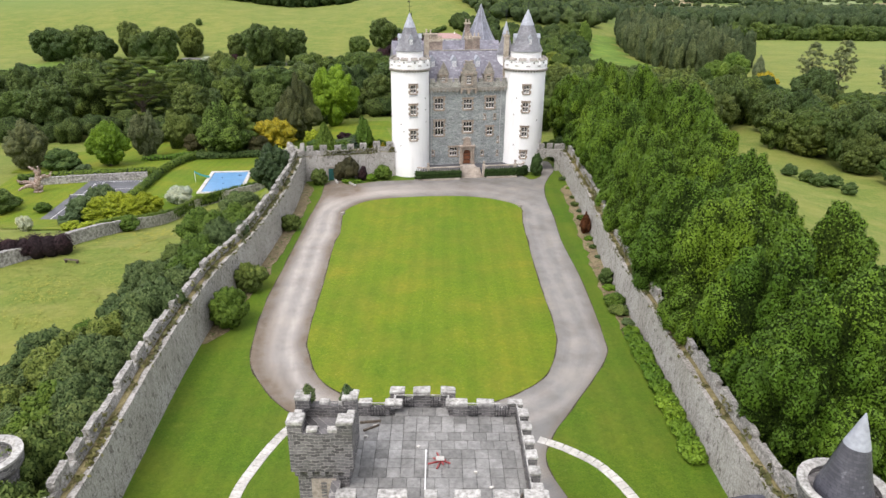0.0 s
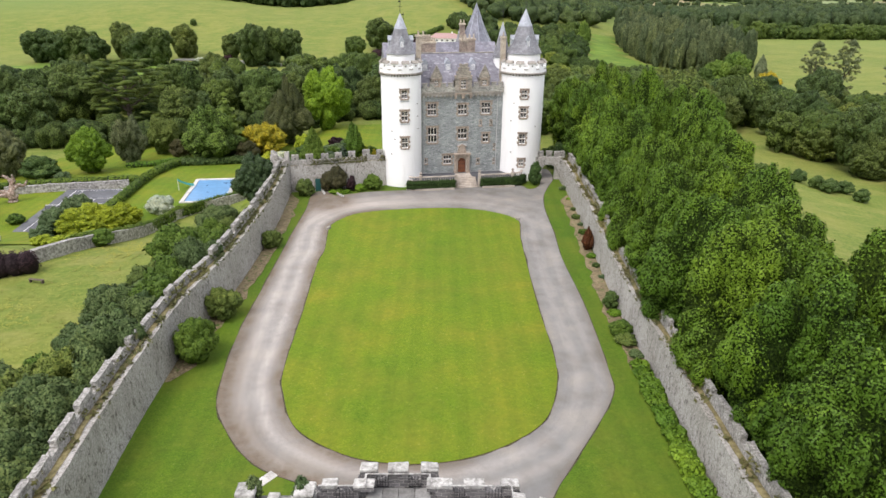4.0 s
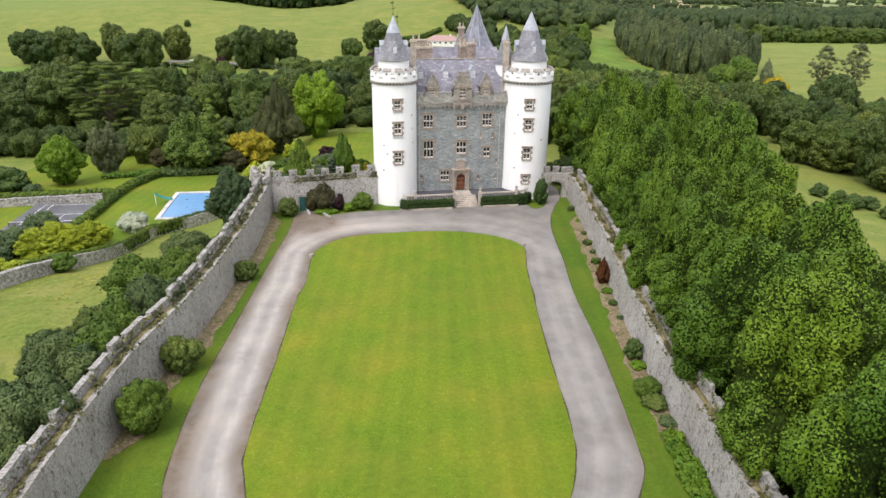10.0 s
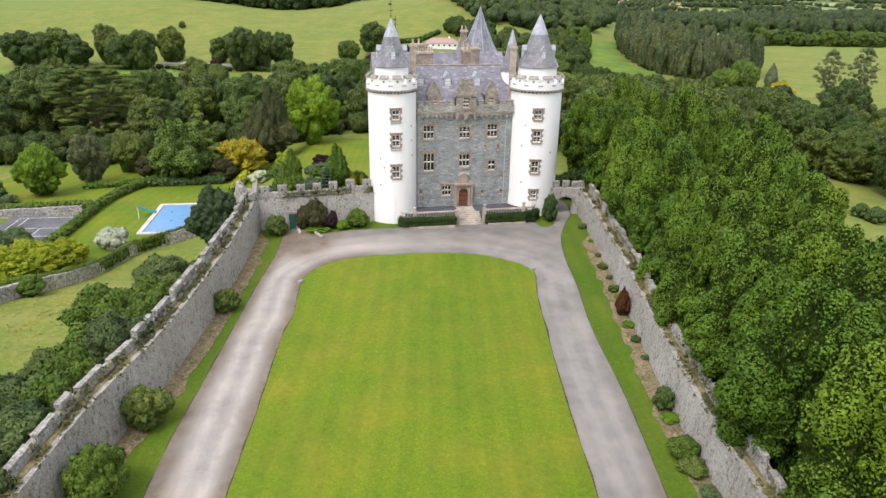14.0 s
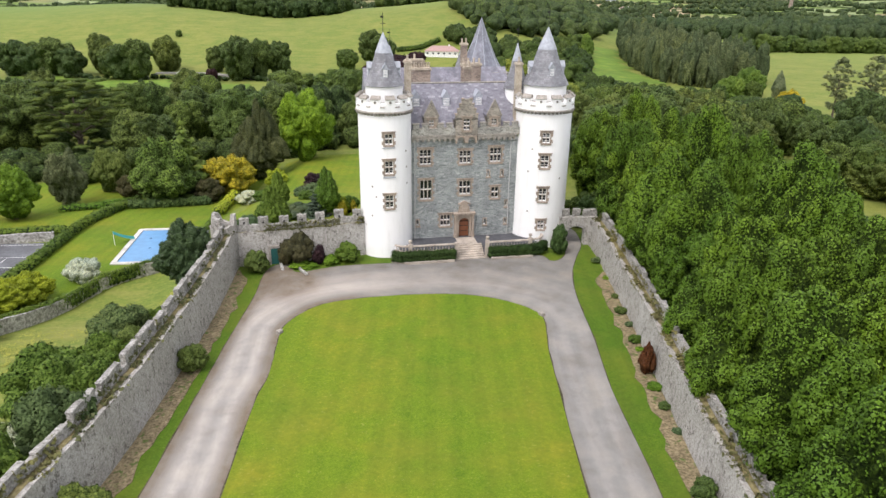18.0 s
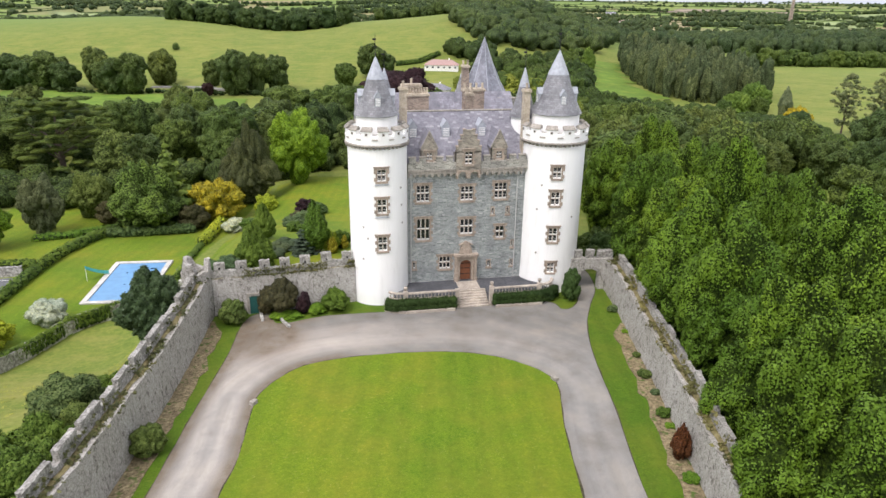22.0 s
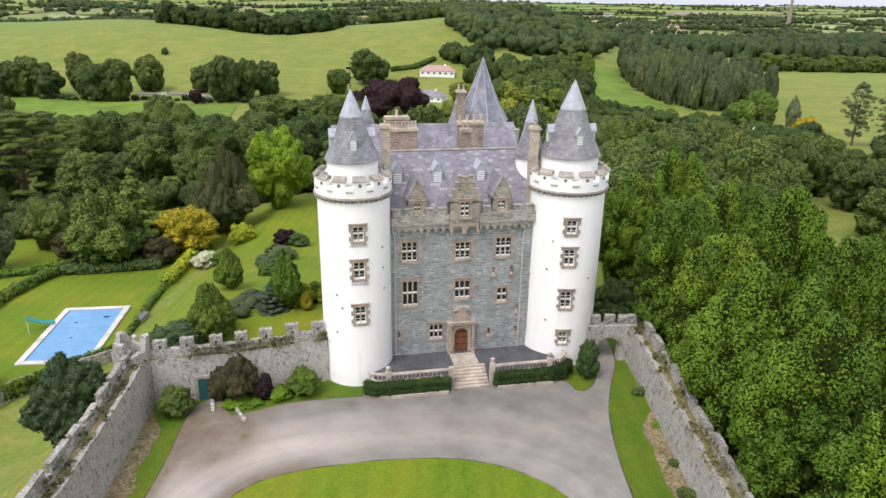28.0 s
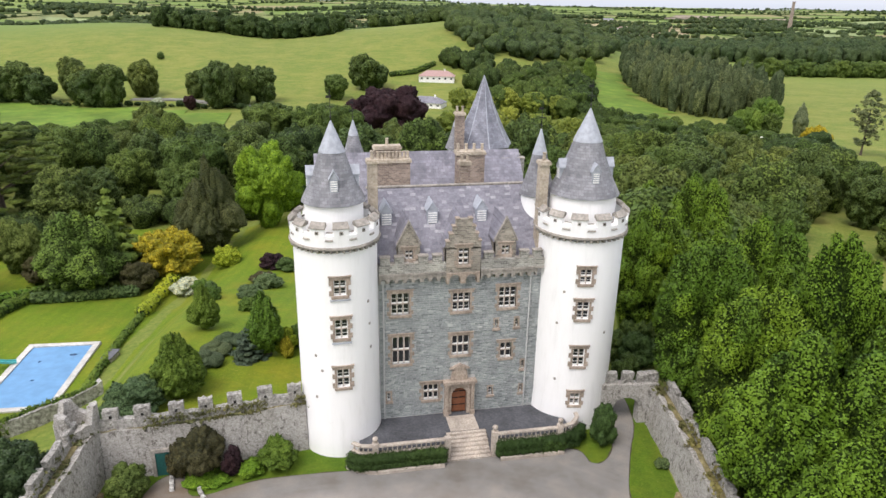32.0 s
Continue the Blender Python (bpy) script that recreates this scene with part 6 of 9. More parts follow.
balustrade([(-9.2, -3.9), (-8.6, -4.45), (-7.5, -4.65), (-1.85, -4.65)])
balustrade([(1.95, -4.65), (7.4, -4.65), (8.6, -4.3), (9.3, -3.5), (9.4, -2.9)])
for x, y in ((-7.5, -4.68), (-1.85, -4.72), (1.95, -4.72), (7.4, -4.68)):
    q = share("pier", PIER, terrace, Matrix.Translation((x, y, -0.02)))
    if x != -1.85:
        share("ball_finial", FINIAL, q, Matrix.Translation((0, 0, 2.25)))
for name, pts in (("a", [(-9.7, -4.3), (-8.9, -5.0), (-7.5, -5.45), (-2.2, -5.45)]), ("b", [(2.3, -5.45), (7.6, -5.45)])):
    for a, b in zip(pts, pts[1:]):
        a, b = Vector((*a, 0)), Vector((*b, 0))
        d = b - a
        bm = bmesh.new()
        box(bm, 0, d.length, -0.12, 0.12, -0.1, 0.34)
        part("bed_kerb", bevelled(bm, 0.03), STEPSTONE, terrace, "", Matrix.Translation(a) @ Matrix.Rotation(math.atan2(d.y, d.x), 4, "Z"))


def hedge(name, label, line, width, height, mat, seed, per=26, size=0.13, z=None, lump=0.1, step=None, dark=None, cat="hedge"):
    """A clipped hedge along a line."""
    pts = [Vector((x, y, ground_z(x, y) if z is None else z)) for x, y in line]
    cl = []
    rng = random.Random(seed)
    step = step or width * 0.55
    for a, b in zip(pts, pts[1:]):
        n = max(1, int((b - a).length / step))
        for i in range(n + 1):
            p = a.lerp(b, i / n)
            zz = ground_z(p.x, p.y) if z is None else z
            for f in ((0.42,) if height < width * 1.4 else (0.3, 0.68)):
                cl.append(((p.x + rng.uniform(-lump, lump), p.y + rng.uniform(-lump, lump), zz + height * f), (width * 0.6, width * 0.6, height * (0.62 if f == 0.42 else 0.36) * (1 + rng.uniform(-lump, lump)))))
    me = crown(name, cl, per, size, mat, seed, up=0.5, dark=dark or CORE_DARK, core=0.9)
    return tagged(new(name, me), label, cat)


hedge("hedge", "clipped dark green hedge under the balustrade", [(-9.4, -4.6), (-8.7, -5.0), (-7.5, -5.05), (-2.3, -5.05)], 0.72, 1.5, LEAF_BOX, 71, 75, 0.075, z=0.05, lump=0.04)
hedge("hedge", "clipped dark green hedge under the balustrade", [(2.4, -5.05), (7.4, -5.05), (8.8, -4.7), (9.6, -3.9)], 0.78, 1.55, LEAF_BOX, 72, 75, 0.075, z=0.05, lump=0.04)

# ---- gatehouse, set square to the court ----
def uvm(u, v, z=0.0, turn=0.0):
    x, y = from_uv(u, v)
    return Matrix.Translation((x, y, z)) @ Matrix.Rotation(-AXIS + radians(turn), 4, "Z")


gate = thing("gatehouse", "grey stone gatehouse with flat flagged roof and battlements", "gatehouse", uvm(0, 0))
G0, G1, V0, V1, GF = -9.35, -0.75, -91.3, -84.4, 9.7
bm = bmesh.new()
prism(bm, [(G0 - 0.5, V0 - 0.5), (G1 + 0.5, V0 - 0.5), (G1 + 0.5, V1 + 0.5), (-4.0, V1 + 0.5), (-4.0, -83.1), (-7.6, -83.1), (-7.6, V1 + 0.5), (G0 - 0.5, V1 + 0.5)], -0.5, GF - 0.12)
part("gatehouse_body", bm, GATESTONE, gate, "dark squared stone walls")
# flags of the roof terrace
rnd = random.Random(5)
flags = []
for k in range(3):
    b2 = bmesh.new()
    box(b2, -0.5, 0.5, -0.5, 0.5, -0.1, 0.0)
    flags.append(mesh_of("flagstone", bevelled(b2, 0.012), FLAG))
NV, NU = 10, 13
dv, du = (V1 - V0) / NV, (G1 - G0) / NU
for i in range(NV):
    j = 0.0
    while j < NU:
        w = 1.0 if rnd.random() < 0.95 or j > NU - 2 else 1.5
        w = min(w, NU - j)
        share("flagstone", rnd.choice(flags), gate, Matrix.Translation((G0 + (j + w / 2) * du, V0 + (i + 0.5) * dv, GF - rnd.uniform(0, 0.01))) @ Matrix.Diagonal((du * w - 0.016, dv - 0.016, 1, 1)))
        j += w
for i in range(4):
    share("flagstone", flags[0], gate, Matrix.Translation((-7.25 + (i + 0.5) * 0.74, -84.0, GF)) @ Matrix.Diagonal((0.72, 0.78, 1, 1)))


def parapet_run(a, b, z0, z1, thick, parent, mat=GATESTONE, cap=True):
    a, b = Vector((*a, 0)), Vector((*b, 0))
    d = b - a
    bm = bmesh.new()
    box(bm, -thick / 2, d.length + thick / 2, -thick / 2, thick / 2, z0, z1)
    M = Matrix.Translation(a) @ Matrix.Rotation(math.atan2(d.y, d.x), 4, "Z")
    return part("parapet", bm, mat, parent, "", M)


def merlon_at(u, v, w, z, h, parent, turn=0.0, thick=0.5):
    bm = bmesh.new()
    rr = random.Random(int(u * 100 + v * 10))
    box(bm, -w / 2, w / 2, -thick / 2, thick / 2, 0, h)
    M = Matrix.Translation((u, v, z)) @ Matrix.Rotation(radians(turn), 4, "Z")
    m = part("merlon", bm, GATESTONE, parent, "", M)
    bm = bmesh.new()
    box(bm, -w / 2 - 0.02, w / 2 + 0.02, -thick / 2 - 0.03, thick / 2 + 0.03, h + 0.002, h + 0.17, jitter=0.03, rnd=rr)
    bevelled(bm, 0.05, 2)
    part("coping", bm, COPING, m, "pale lichened coping stone")


PZ = GF + 0.75
for a, b in (((G0 - 0.2, V1 + 0.25), (-7.75, V1 + 0.25)), ((-7.45, V1 + 0.5), (-7.45, -83.4)), ((-7.2, -83.35), (-4.4, -83.35)), ((-4.15, -83.4), (-4.15, V1 + 0.5)), ((-3.9, V1 + 0.25), (G1 + 0.25, V1 + 0.25)), ((G1 + 0.28, V1 - 0.05), (G1 + 0.28, V0)), ((G0 - 0.2, V0 - 0.25), (G1 + 0.25, V0 - 0.25)), ((G0 - 0.25, V1 - 0.1), (G0 - 0.25, V0))):
    parapet_run(a, b, GF - 0.11, PZ - 0.35, 0.42, gate)
for u, w in ((-8.85, 0.8), (-7.3, 1.05), (-3.9, 1.35), (-2.35, 1.05), (-0.75, 0.9)):
    merlon_at(u, V1 + 0.3 if u != -7.3 else V1 + 0.3, w * 0.86, PZ - 0.34, 0.18, gate)
for u, w in ((-7.15, 0.9), (-5.8, 1.05), (-4.35, 0.9)):
    merlon_at(u, -83.3, w * 0.86, PZ - 0.34, 0.42, gate)
for k in range(6):
    merlon_at(G1 + 0.3, V1 - 0.9 - k * 1.12, 0.58, PZ - 0.34, 0.4, gate, 90)
for u, w in ((-8.9, 0.95), (-6.9, 1.4), (-5.2, 0.6), (-3.6, 1.25), (-1.9, 1.2), (-0.6, 1.2)):
    merlon_at(u, V0 - 0.25, w * 0.9, PZ - 0.34, 0.58, gate)
# pale hand rail and bars in the gaps
bm = bmesh.new()
for a, b, v in ((-9.3, -7.75, V1 - 0.02), (-7.2, -4.4, -83.66), (-3.85, G1 + 0.1, V1 - 0.02)):
    box(bm, a, b, v - 0.03, v + 0.03, PZ + 0.06, PZ + 0.1)
box(bm, G1 + 0.02, G1 + 0.08, V0, V1 - 0.02, PZ + 0.06, PZ + 0.1)
box(bm, -7.3, -7.2, V1 - 0.02, -83.66, PZ + 0.06, PZ + 0.1)
box(bm, -4.4, -4.3, V1 - 0.02, -83.66, PZ + 0.06, PZ + 0.1)
part("hand_rail", bm, COPING, gate, "pale painted hand rail")
for u0, u1, v in ((-8.4, -7.85, V1 + 0.1), (-6.65, -6.35, -83.45), (-5.2, -4.85, -83.45), (-3.15, -2.9, V1 + 0.1), (-1.75, -1.25, V1 + 0.1)):
    bm = bmesh.new()
    n = max(4, int((u1 - u0) / 0.1))
    for i in range(n + 1):
        x = u0 - 0.1 + (u1 - u0 + 0.2) * i / n
        box(bm, x - 0.012, x + 0.012, v - 0.27, v - 0.245, GF + 0.1, PZ + 0.02)
    box(bm, u0 - 0.12, u1 + 0.12, v - 0.275, v - 0.24, GF + 0.12, GF + 0.16)
    part("railing", bm, IRON, gate, "dark iron railing panel")
# stair turret of the gatehouse
T0, T1, W0, W1, TT = -11.6, -8.75, -90.1, -87.6, 13.5
bm = bmesh.new()
box(bm, T0 + 0.25, T1 - 0.25, W0 + 0.25, W1 - 0.25, -0.5, 10.6)
box(bm, T0, T1, W0, W1, 10.75, 12.2)
for q in ((T0, T1, W0, W0 + 0.4), (T0, T1, W1 - 0.4, W1), (T0, T0 + 0.4, W0 + 0.4, W1 - 0.4), (T1 - 0.4, T1, W0 + 0.4, W1 - 0.4)):
    box(bm, *q, 12.2, 12.85)
for sx in range(5):
    u = T0 + 0.3 + sx * (T1 - T0 - 0.6) / 4
    box(bm, u - 0.13, u + 0.13, W0, W0 + 0.3, 10.5, 10.75)
    box(bm, u - 0.13, u + 0.13, W1 - 0.3, W1, 10.5, 10.75)
tur = part("turret", bm, GATESTONE, gate, "square stair turret of dark stone")
bm = bmesh.new()
box(bm, -10.75, -9.6, W0 + 0.19, W0 + 0.24, 8.9, 10.2)
part("plaque", bevelled(bm, 0.02), STEPSTONE, tur, "pale carved stone plaque")
bm = bmesh.new()
for k in range(5):
    box(bm, -10.3, -10.05, W0 + 0.17, W0 + 0.188, 9.15 + k * 0.18, 9.27 + k * 0.18)
part("plaque_carving", bm, GATESTONE, tur)
for u, v, w in ((T0 + 0.32, W0 + 0.32, 0.66), (T1 - 0.32, W0 + 0.32, 0.66), (T0 + 0.32, W1 - 0.32, 0.66), (T1 - 0.32, W1 - 0.32, 0.66)):
    bm = bmesh.new()
    box(bm, u - w / 2, u + w / 2, v - w / 2, v + w / 2, 12.854, 13.3)
    m = part("merlon", bm, GATESTONE, tur)
    bm = bmesh.new()
    box(bm, u - w / 2 - 0.05, u + w / 2 + 0.05, v - w / 2 - 0.05, v + w / 2 + 0.05, 13.304, 13.5, jitter=0.03)
    part("coping", bevelled(bm, 0.06, 2), COPING, m)
for u, v, w, t in ((-10.55, W0 + 0.2, 0.5, 0.3), (-9.6, W0 + 0.2, 0.5, 0.3), (-10.3, W1 - 0.2, 0.45, 0.35), (-9.4, W1 - 0.2, 0.5, 0.35), (T0 + 0.2, -88.8, 0.35, 0.5), (T1 - 0.2, -88.8, 0.35, 0.5)):
    bm = bmesh.new()
    box(bm, u - w / 2, u + w / 2, v - t / 2, v + t / 2, 12.854, 13.05, jitter=0.02)
    part("coping", bevelled(bm, 0.04, 2), COPING, tur)
IVY = shrub("roof_plant", "straggling green plant on the turret wall", 901, LEAF_OLIVE, 0.5, 1.1, 500, 0.06)
for u, v in ((T0 + 0.5, W1 - 0.1), (T1 - 0.5, W1 - 0.1)):
    x, y = from_uv(u, v)
    IVY.at(x, y, 0.8, 0.8, 0, 12.9)
# things on the roof terrace
x, y = from_uv(-5.5, -88.9)
pole = thing("flag_pole", "white flag pole lying on the gatehouse roof", "pole", uvm(-5.5, -90.3, GF + 0.06))
bm = bmesh.new()
for k in range(8):
    a = 6.2832 * k / 8
box(bm, -0.03, 0.03, 0, 2.9, -0.03, 0.03)
part("shaft", bevelled(bm, 0.012), WHITE, pole)
bm = bmesh.new()
box(bm, -0.05, 0.05, 2.9, 3.0, -0.05, 0.05)
part("knob", bevelled(bm, 0.02), WHITE, pole)
RED = plain("red_paint", (0.30, 0.06, 0.06), 0.6)
stand = thing("grate_stand", "low red timber cross stand with a pale stone on it", "stand", uvm(-4.8, -88.2, GF + 0.001))
stand.scale = (0.62, 0.62, 0.62)
for k, a in enumerate((20, 70, -25, -70)):
    bm = bmesh.new()
    box(bm, -0.75, 0.75, -0.05, 0.05, 0.0, 0.1)
    part("timber", bm, RED, stand, "", pose((-0.25, 0.0, 0.12, 0.0)[k], (0.1, -0.1, 0, 0.1)[k], 0.1 * k, 0, 0, a))
bm = bmesh.new()
box(bm, -0.33, 0.33, -0.25, 0.25, 0.4, 0.52)
part("stone_slab", bevelled(bm, 0.04), PATHFLAG, stand)

for k, (u, v) in enumerate(((-3.1, -88.9), (-2.4, -89.9), (-6.9, -90.3), (-1.6, -90.7), (-8.6, -86.2), (-8.2, -85.3), (-5.9, -87.0))):
    bm = bmesh.new()
    box(bm, -0.09, 0.09, -0.06, 0.06, 0, 0.08, jitter=0.03, rnd=random.Random(k))
    tagged(part("stone_chip", bevelled(bm, 0.012), PATHFLAG, None, "", uvm(u, v, GF, 40 * k)), "small pale stone chip on the roof flags", "stone", "stone chips on the roof")
for k, (u, v, L) in enumerate(((-8.5, -85.0, 1.1), (-8.4, -85.5, 0.9), (-1.15, -90.6, 0.7))):
    bm = bmesh.new()
    box(bm, -L / 2, L / 2, -0.05, 0.05, 0, 0.1, jitter=0.015, rnd=random.Random(k))
    tagged(part("timber_offcut", bm, BARK, None, "", uvm(u, v, GF, 8 + 25 * k)), "dark timber offcut lying by the parapet", "timber", "timber offcuts on the roof")

# corner turrets of the curtain wall
def corner_turret(x, y, r, z, cone, label):
    root = thing("corner_turret", label, "turret")
    bm = bmesh.new()
    lathe(bm, [(r, -6), (r, z - 1.0), (r + 0.25, z - 0.6), (r + 0.28, z - 0.1), (r + 0.2, z), (r - 0.2, z), (r - 0.2, z - 0.4), (0, z - 0.4)], 28, x, y)
    part("turret_wall", bm, GATESTONE, root)
    bm = bmesh.new()
    lathe(bm, [(r + 0.24, z - 0.06), (r + 0.33, z - 0.02), (r + 0.33, z + 0.1), (r + 0.0, z + 0.14), (r - 0.24, z + 0.02)], 28, x, y, False)
    part("rim", bm, COPING, root, "pale lichened stone rim")
    if cone:
        bm = bmesh.new()
        lathe(bm, [(r * 0.72, z - 0.4), (r * 0.7, z), (r * 0.56, z + 1.0), (r * 0.32, z + (cone - z) * 0.6)], 28, x, y)
        part("cone_roof", bm, DARKSLATE, root, "dark slate cone roof")
        bm = bmesh.new()
        lathe(bm, [(r * 0.33, z + (cone - z) * 0.59), (0.04, cone - 0.05), (0, cone)], 28, x, y)
        part("lead_cap", bm, LEAD, root, "pale lead cone tip")
    return root


corner_turret(1.6, -87.9, 2.0, 6.6, 11.4, "round stone corner turret with slate cone")
corner_turret(-44.3, -77.6, 1.55, 6.6, 0, "round stone corner turret with open top")
lodge = thing("wall_lodge", "small building with dark hipped slate roof by the wall", "outbuilding", uvm(13.7, -84.0))
lodge.scale = (0.62, 0.62, 0.9)
bm = bmesh.new()
box(bm, -1.8, 1.8, -1.6, 1.6, -0.3, 3.0)
part("lodge_wall", bm, GATESTONE, lodge)
bm = bmesh.new()
a = [bm.verts.new(p) for p in ((-2.1, -1.9, 3.0), (2.1, -1.9, 3.0), (2.1, 1.9, 3.0), (-2.1, 1.9, 3.0))]
b_ = [bm.verts.new(p) for p in ((-0.7, -0.5, 4.2), (0.7, -0.5, 4.2), (0.7, 0.5, 4.2), (-0.7, 0.5, 4.2))]
bm.faces.new(a[::-1])
bm.faces.new(b_)
for i in range(4):
    bm.faces.new((a[i], a[(i + 1) % 4], b_[(i + 1) % 4], b_[i]))
part("lodge_roof", bm, DARKSLATE, lodge, "dark slate hipped roof")

# ruined corner bastion where the walls meet
bast = thing("corner_bastion", "ruined round bastion on the corner of the walls", "bastion")
bm = bmesh.new()
n = 22
rings = []
rr = random.Random(9)
tops = [(6.3 if i % 7 in (0, 1, 2) else 5.1) + rr.uniform(-0.2, 0.2) for i in range(n)]
for r, f in ((1.6, 0), (1.5, 1), (1.0, 1), (1.0, 0.5)):
    rings.append([bm.verts.new((-28.9 + r * math.cos(6.2832 * i / n), -2.2 + r * math.sin(6.2832 * i / n), tops[i] if f == 1 else (-6.0 if f == 0 else 4.1))) for i in range(n)])
for a, b_ in zip(rings, rings[1:]):
    for i in range(n):
        bm.faces.new((a[i], a[(i + 1) % n], b_[(i + 1) % n], b_[i]))
bm.faces.new(rings[3])
bmesh.ops.recalc_face_normals(bm, faces=bm.faces)
part("bastion_wall", bm, RUBBLE, bast)

# green door in the north-west wall
gd = thing("garden_door", "teal green painted timber door in the wall", "door", pose(-23.2, -2.75, 0.0, 0, 0, 3))
bm = bmesh.new()
box(bm, -0.6, 0.6, -0.06, 0.0, 0.02, 2.0)
part("leaf", bevelled(bm, 0.02), plain("teal_paint", (0.02, 0.09, 0.08), 0.5), gd)
bm = bmesh.new()
for x0, x1, z0, z1 in ((-0.85, -0.6, 0, 2.1), (0.6, 0.85, 0, 2.1), (-0.85, 0.85, 2.1, 2.35)):
    box(bm, x0, x1, -0.12, 0.1, z0, z1)
part("door_frame", bm, GREYSAND, gd)


def path_of_flags(name, label, line, width, zoff=0.03, step=0.62, mat=PATHFLAG):
    root = thing(name, label, "path", kind="structure")
    pts = spline([(x, y, 0) for x, y in line], 12)
    bm = bmesh.new()
    box(bm, -step / 2 + 0.012, step / 2 - 0.012, -width / 2, width / 2, -0.06, 0.0)
    me = mesh_of("flagstone", bevelled(bm, 0.015), mat)
    left = step * 0.5
    for a, b in zip(pts, pts[1:]):
        d = b - a
        L = d.length
        while left <= L:
            q = a + d * (left / L)
            share("flagstone", me, root, Matrix.Translation((q.x, q.y, zoff + 0.03)) @ Matrix.Rotation(math.atan2(d.y, d.x), 4, "Z"))
            left += step
        left -= L
    return root


path_of_flags("path_west", "curved path of pale flagstones across the verge", [(-27.2, -67.6), (-28.8, -69.3), (-30.6, -72.6), (-31.8, -76.0), (-32.4, -82.0)], 0.75)
path_of_flags("path_east", "curved path of pale flagstones across the verge", [(-10.3, -73.2), (-8.6, -74.6), (-6.9, -76.8), (-6.0, -80.0), (-5.8, -84.0)], 0.75)
for x, y, a in ((-20.6, -4.9, -65), (-22.5, -4.6, 100)):
    for k in range(4):
        bm = bmesh.new()
        box(bm, -0.25, 0.25, -0.14, 0.14, 0.0, 0.3, jitter=0.04)
        s = tagged(part("kerb_stone", bevelled(bm, 0.03), COPING), "rough pale kerb stone edging the gravel", "kerb stone", "kerb stones by the garden door")
        s.matrix_basis = pose(x + k * 0.62 * math.cos(radians(a)), y + k * 0.62 * math.sin(radians(a)), 0.03, 0, 0, a + 5 * k)

# ---- borders and shrubs of the court ----
def along(line, s):
    pts = [Vector((x, y, 0)) for x, y in line]
    for a, b in zip(pts, pts[1:]):
        L = (b - a).length
        if s <= L:
            return a + (b - a) * s / L, (b - a).normalized()
        s -= L
    return pts[-1], (pts[-1] - pts[-2]).normalized()


def border(name, label, line, side, s0, s1, w, mat, seed):
    left, right = [], []
    n = int((s1 - s0) / 1.2)
    for i in range(n + 1):
        s = s0 + (s1 - s0) * i / n
        p, d = along(line, s)
        o = Vector((-d.y, d.x, 0)) * side
        ww = w * (1 + 0.45 * noise.noise(Vector((s * 0.5, seed, 0)))) * min(1, 0.25 + min(i, n - i) * 0.4)
        left.append(p - o * 0.05)
        right.append(p + o * ww)
    return sheet(name, left + right[::-1], -0.2, 0.06, mat, label, "border")


border("border_east", "dry brown soil border under the curtain wall", WALL_E, -1, 12, 64, 1.6, LITTER, 2)
border("border_west", "dry brown soil border under the curtain wall", WALL_W, 1, 1.5, 53, 1.7, LITTER, 4)

S_GREEN = [shrub("shrub", "rounded green shrub beside the wall", 200 + i, LEAF_HEDGE, 1.5, 2.3) for i in range(2)]
S_DARK = shrub("shrub", "large dark green leafy shrub", 210, LEAF_OAK, 1.5, 2.4)
S_OLIVE = [shrub("shrub", "bushy shrub with dull grey-green leaves", 220 + i, LEAF_OLIVE, 1.5, 2.1) for i in range(2)]
S_PURPLE = shrub("shrub", "bushy shrub with deep purple leaves", 230, LEAF_PURPLE, 1.5, 2.4)
S_LIME = shrub("shrub", "spreading shrub with yellow-green leaves", 240, LEAF_LIMEYELLOW, 1.5, 2.0)
S_RUST = shrub("shrub", "rusty brown cone-shaped shrub", 240, leaves("rust_brown_leaves", (0.045, 0.016, 0.006), (0.105, 0.034, 0.012), (0.17, 0.062, 0.022)), 1.5, 2.3, point=0.3)
S_WHITE = shrub("shrub", "pale shrub covered in white blossom", 250, LEAF_WHITE, 1.5, 2.4)
S_ASH = shrub("shrub", "rounded olive green leafy bush", 262, LEAF_ASH, 1.5, 2.3)
S_BROWN = shrub("shrub", "large dark brownish climbing shrub", 264, LEAF_BROWN, 1.5, 2.3, 2200, 0.06)
S_BRIGHT = shrub("shrub", "low bright green leafy plant", 260, LEAF_BRIGHT, 1.5, 1.6)
S_LOW = [shrub("border_plant", "lush green strap-leaved border plant", 270 + i, LEAF_LIME, 1.0, 1.0, 700, 0.15) for i in range(2)]


def put(plant, x, y, r, h, base_r=1.5, base_h=2.3, z=None, label=""):
    return plant.at(x, y, r / base_r, h / base_h, random.Random(int(x * 31 + y * 17)).uniform(0, 360), z, label)


put(S_ASH, -25.4, -4.7, 1.55, 2.7, z=0, label="rounded olive green bush beside the corner")
put(S_BROWN, -20.7, -2.9, 1.95, 4.0, z=0, label="large dark brownish shrub against the wall")
put(S_BROWN, -22.2, -3.2, 0.9, 2.9, z=0, label="brownish climbing shrub over the garden door")
put(S_PURPLE, -18.2, -3.5, 1.0, 2.2, z=0)
put(S_GREEN[1], -14.9, -3.2, 1.65, 2.5, z=0)
put(S_BRIGHT, -17.0, -3.6, 1.2, 1.5, z=0)
put(S_BRIGHT, -20.6, -4.0, 1.4, 0.8, z=0)
put(S_BRIGHT, -19.2, -4.3, 0.9, 0.7, z=0)
put(S_DARK, 11.1, -4.7, 1.2, 3.5, z=0, label="tall rounded green bush beside the tower")
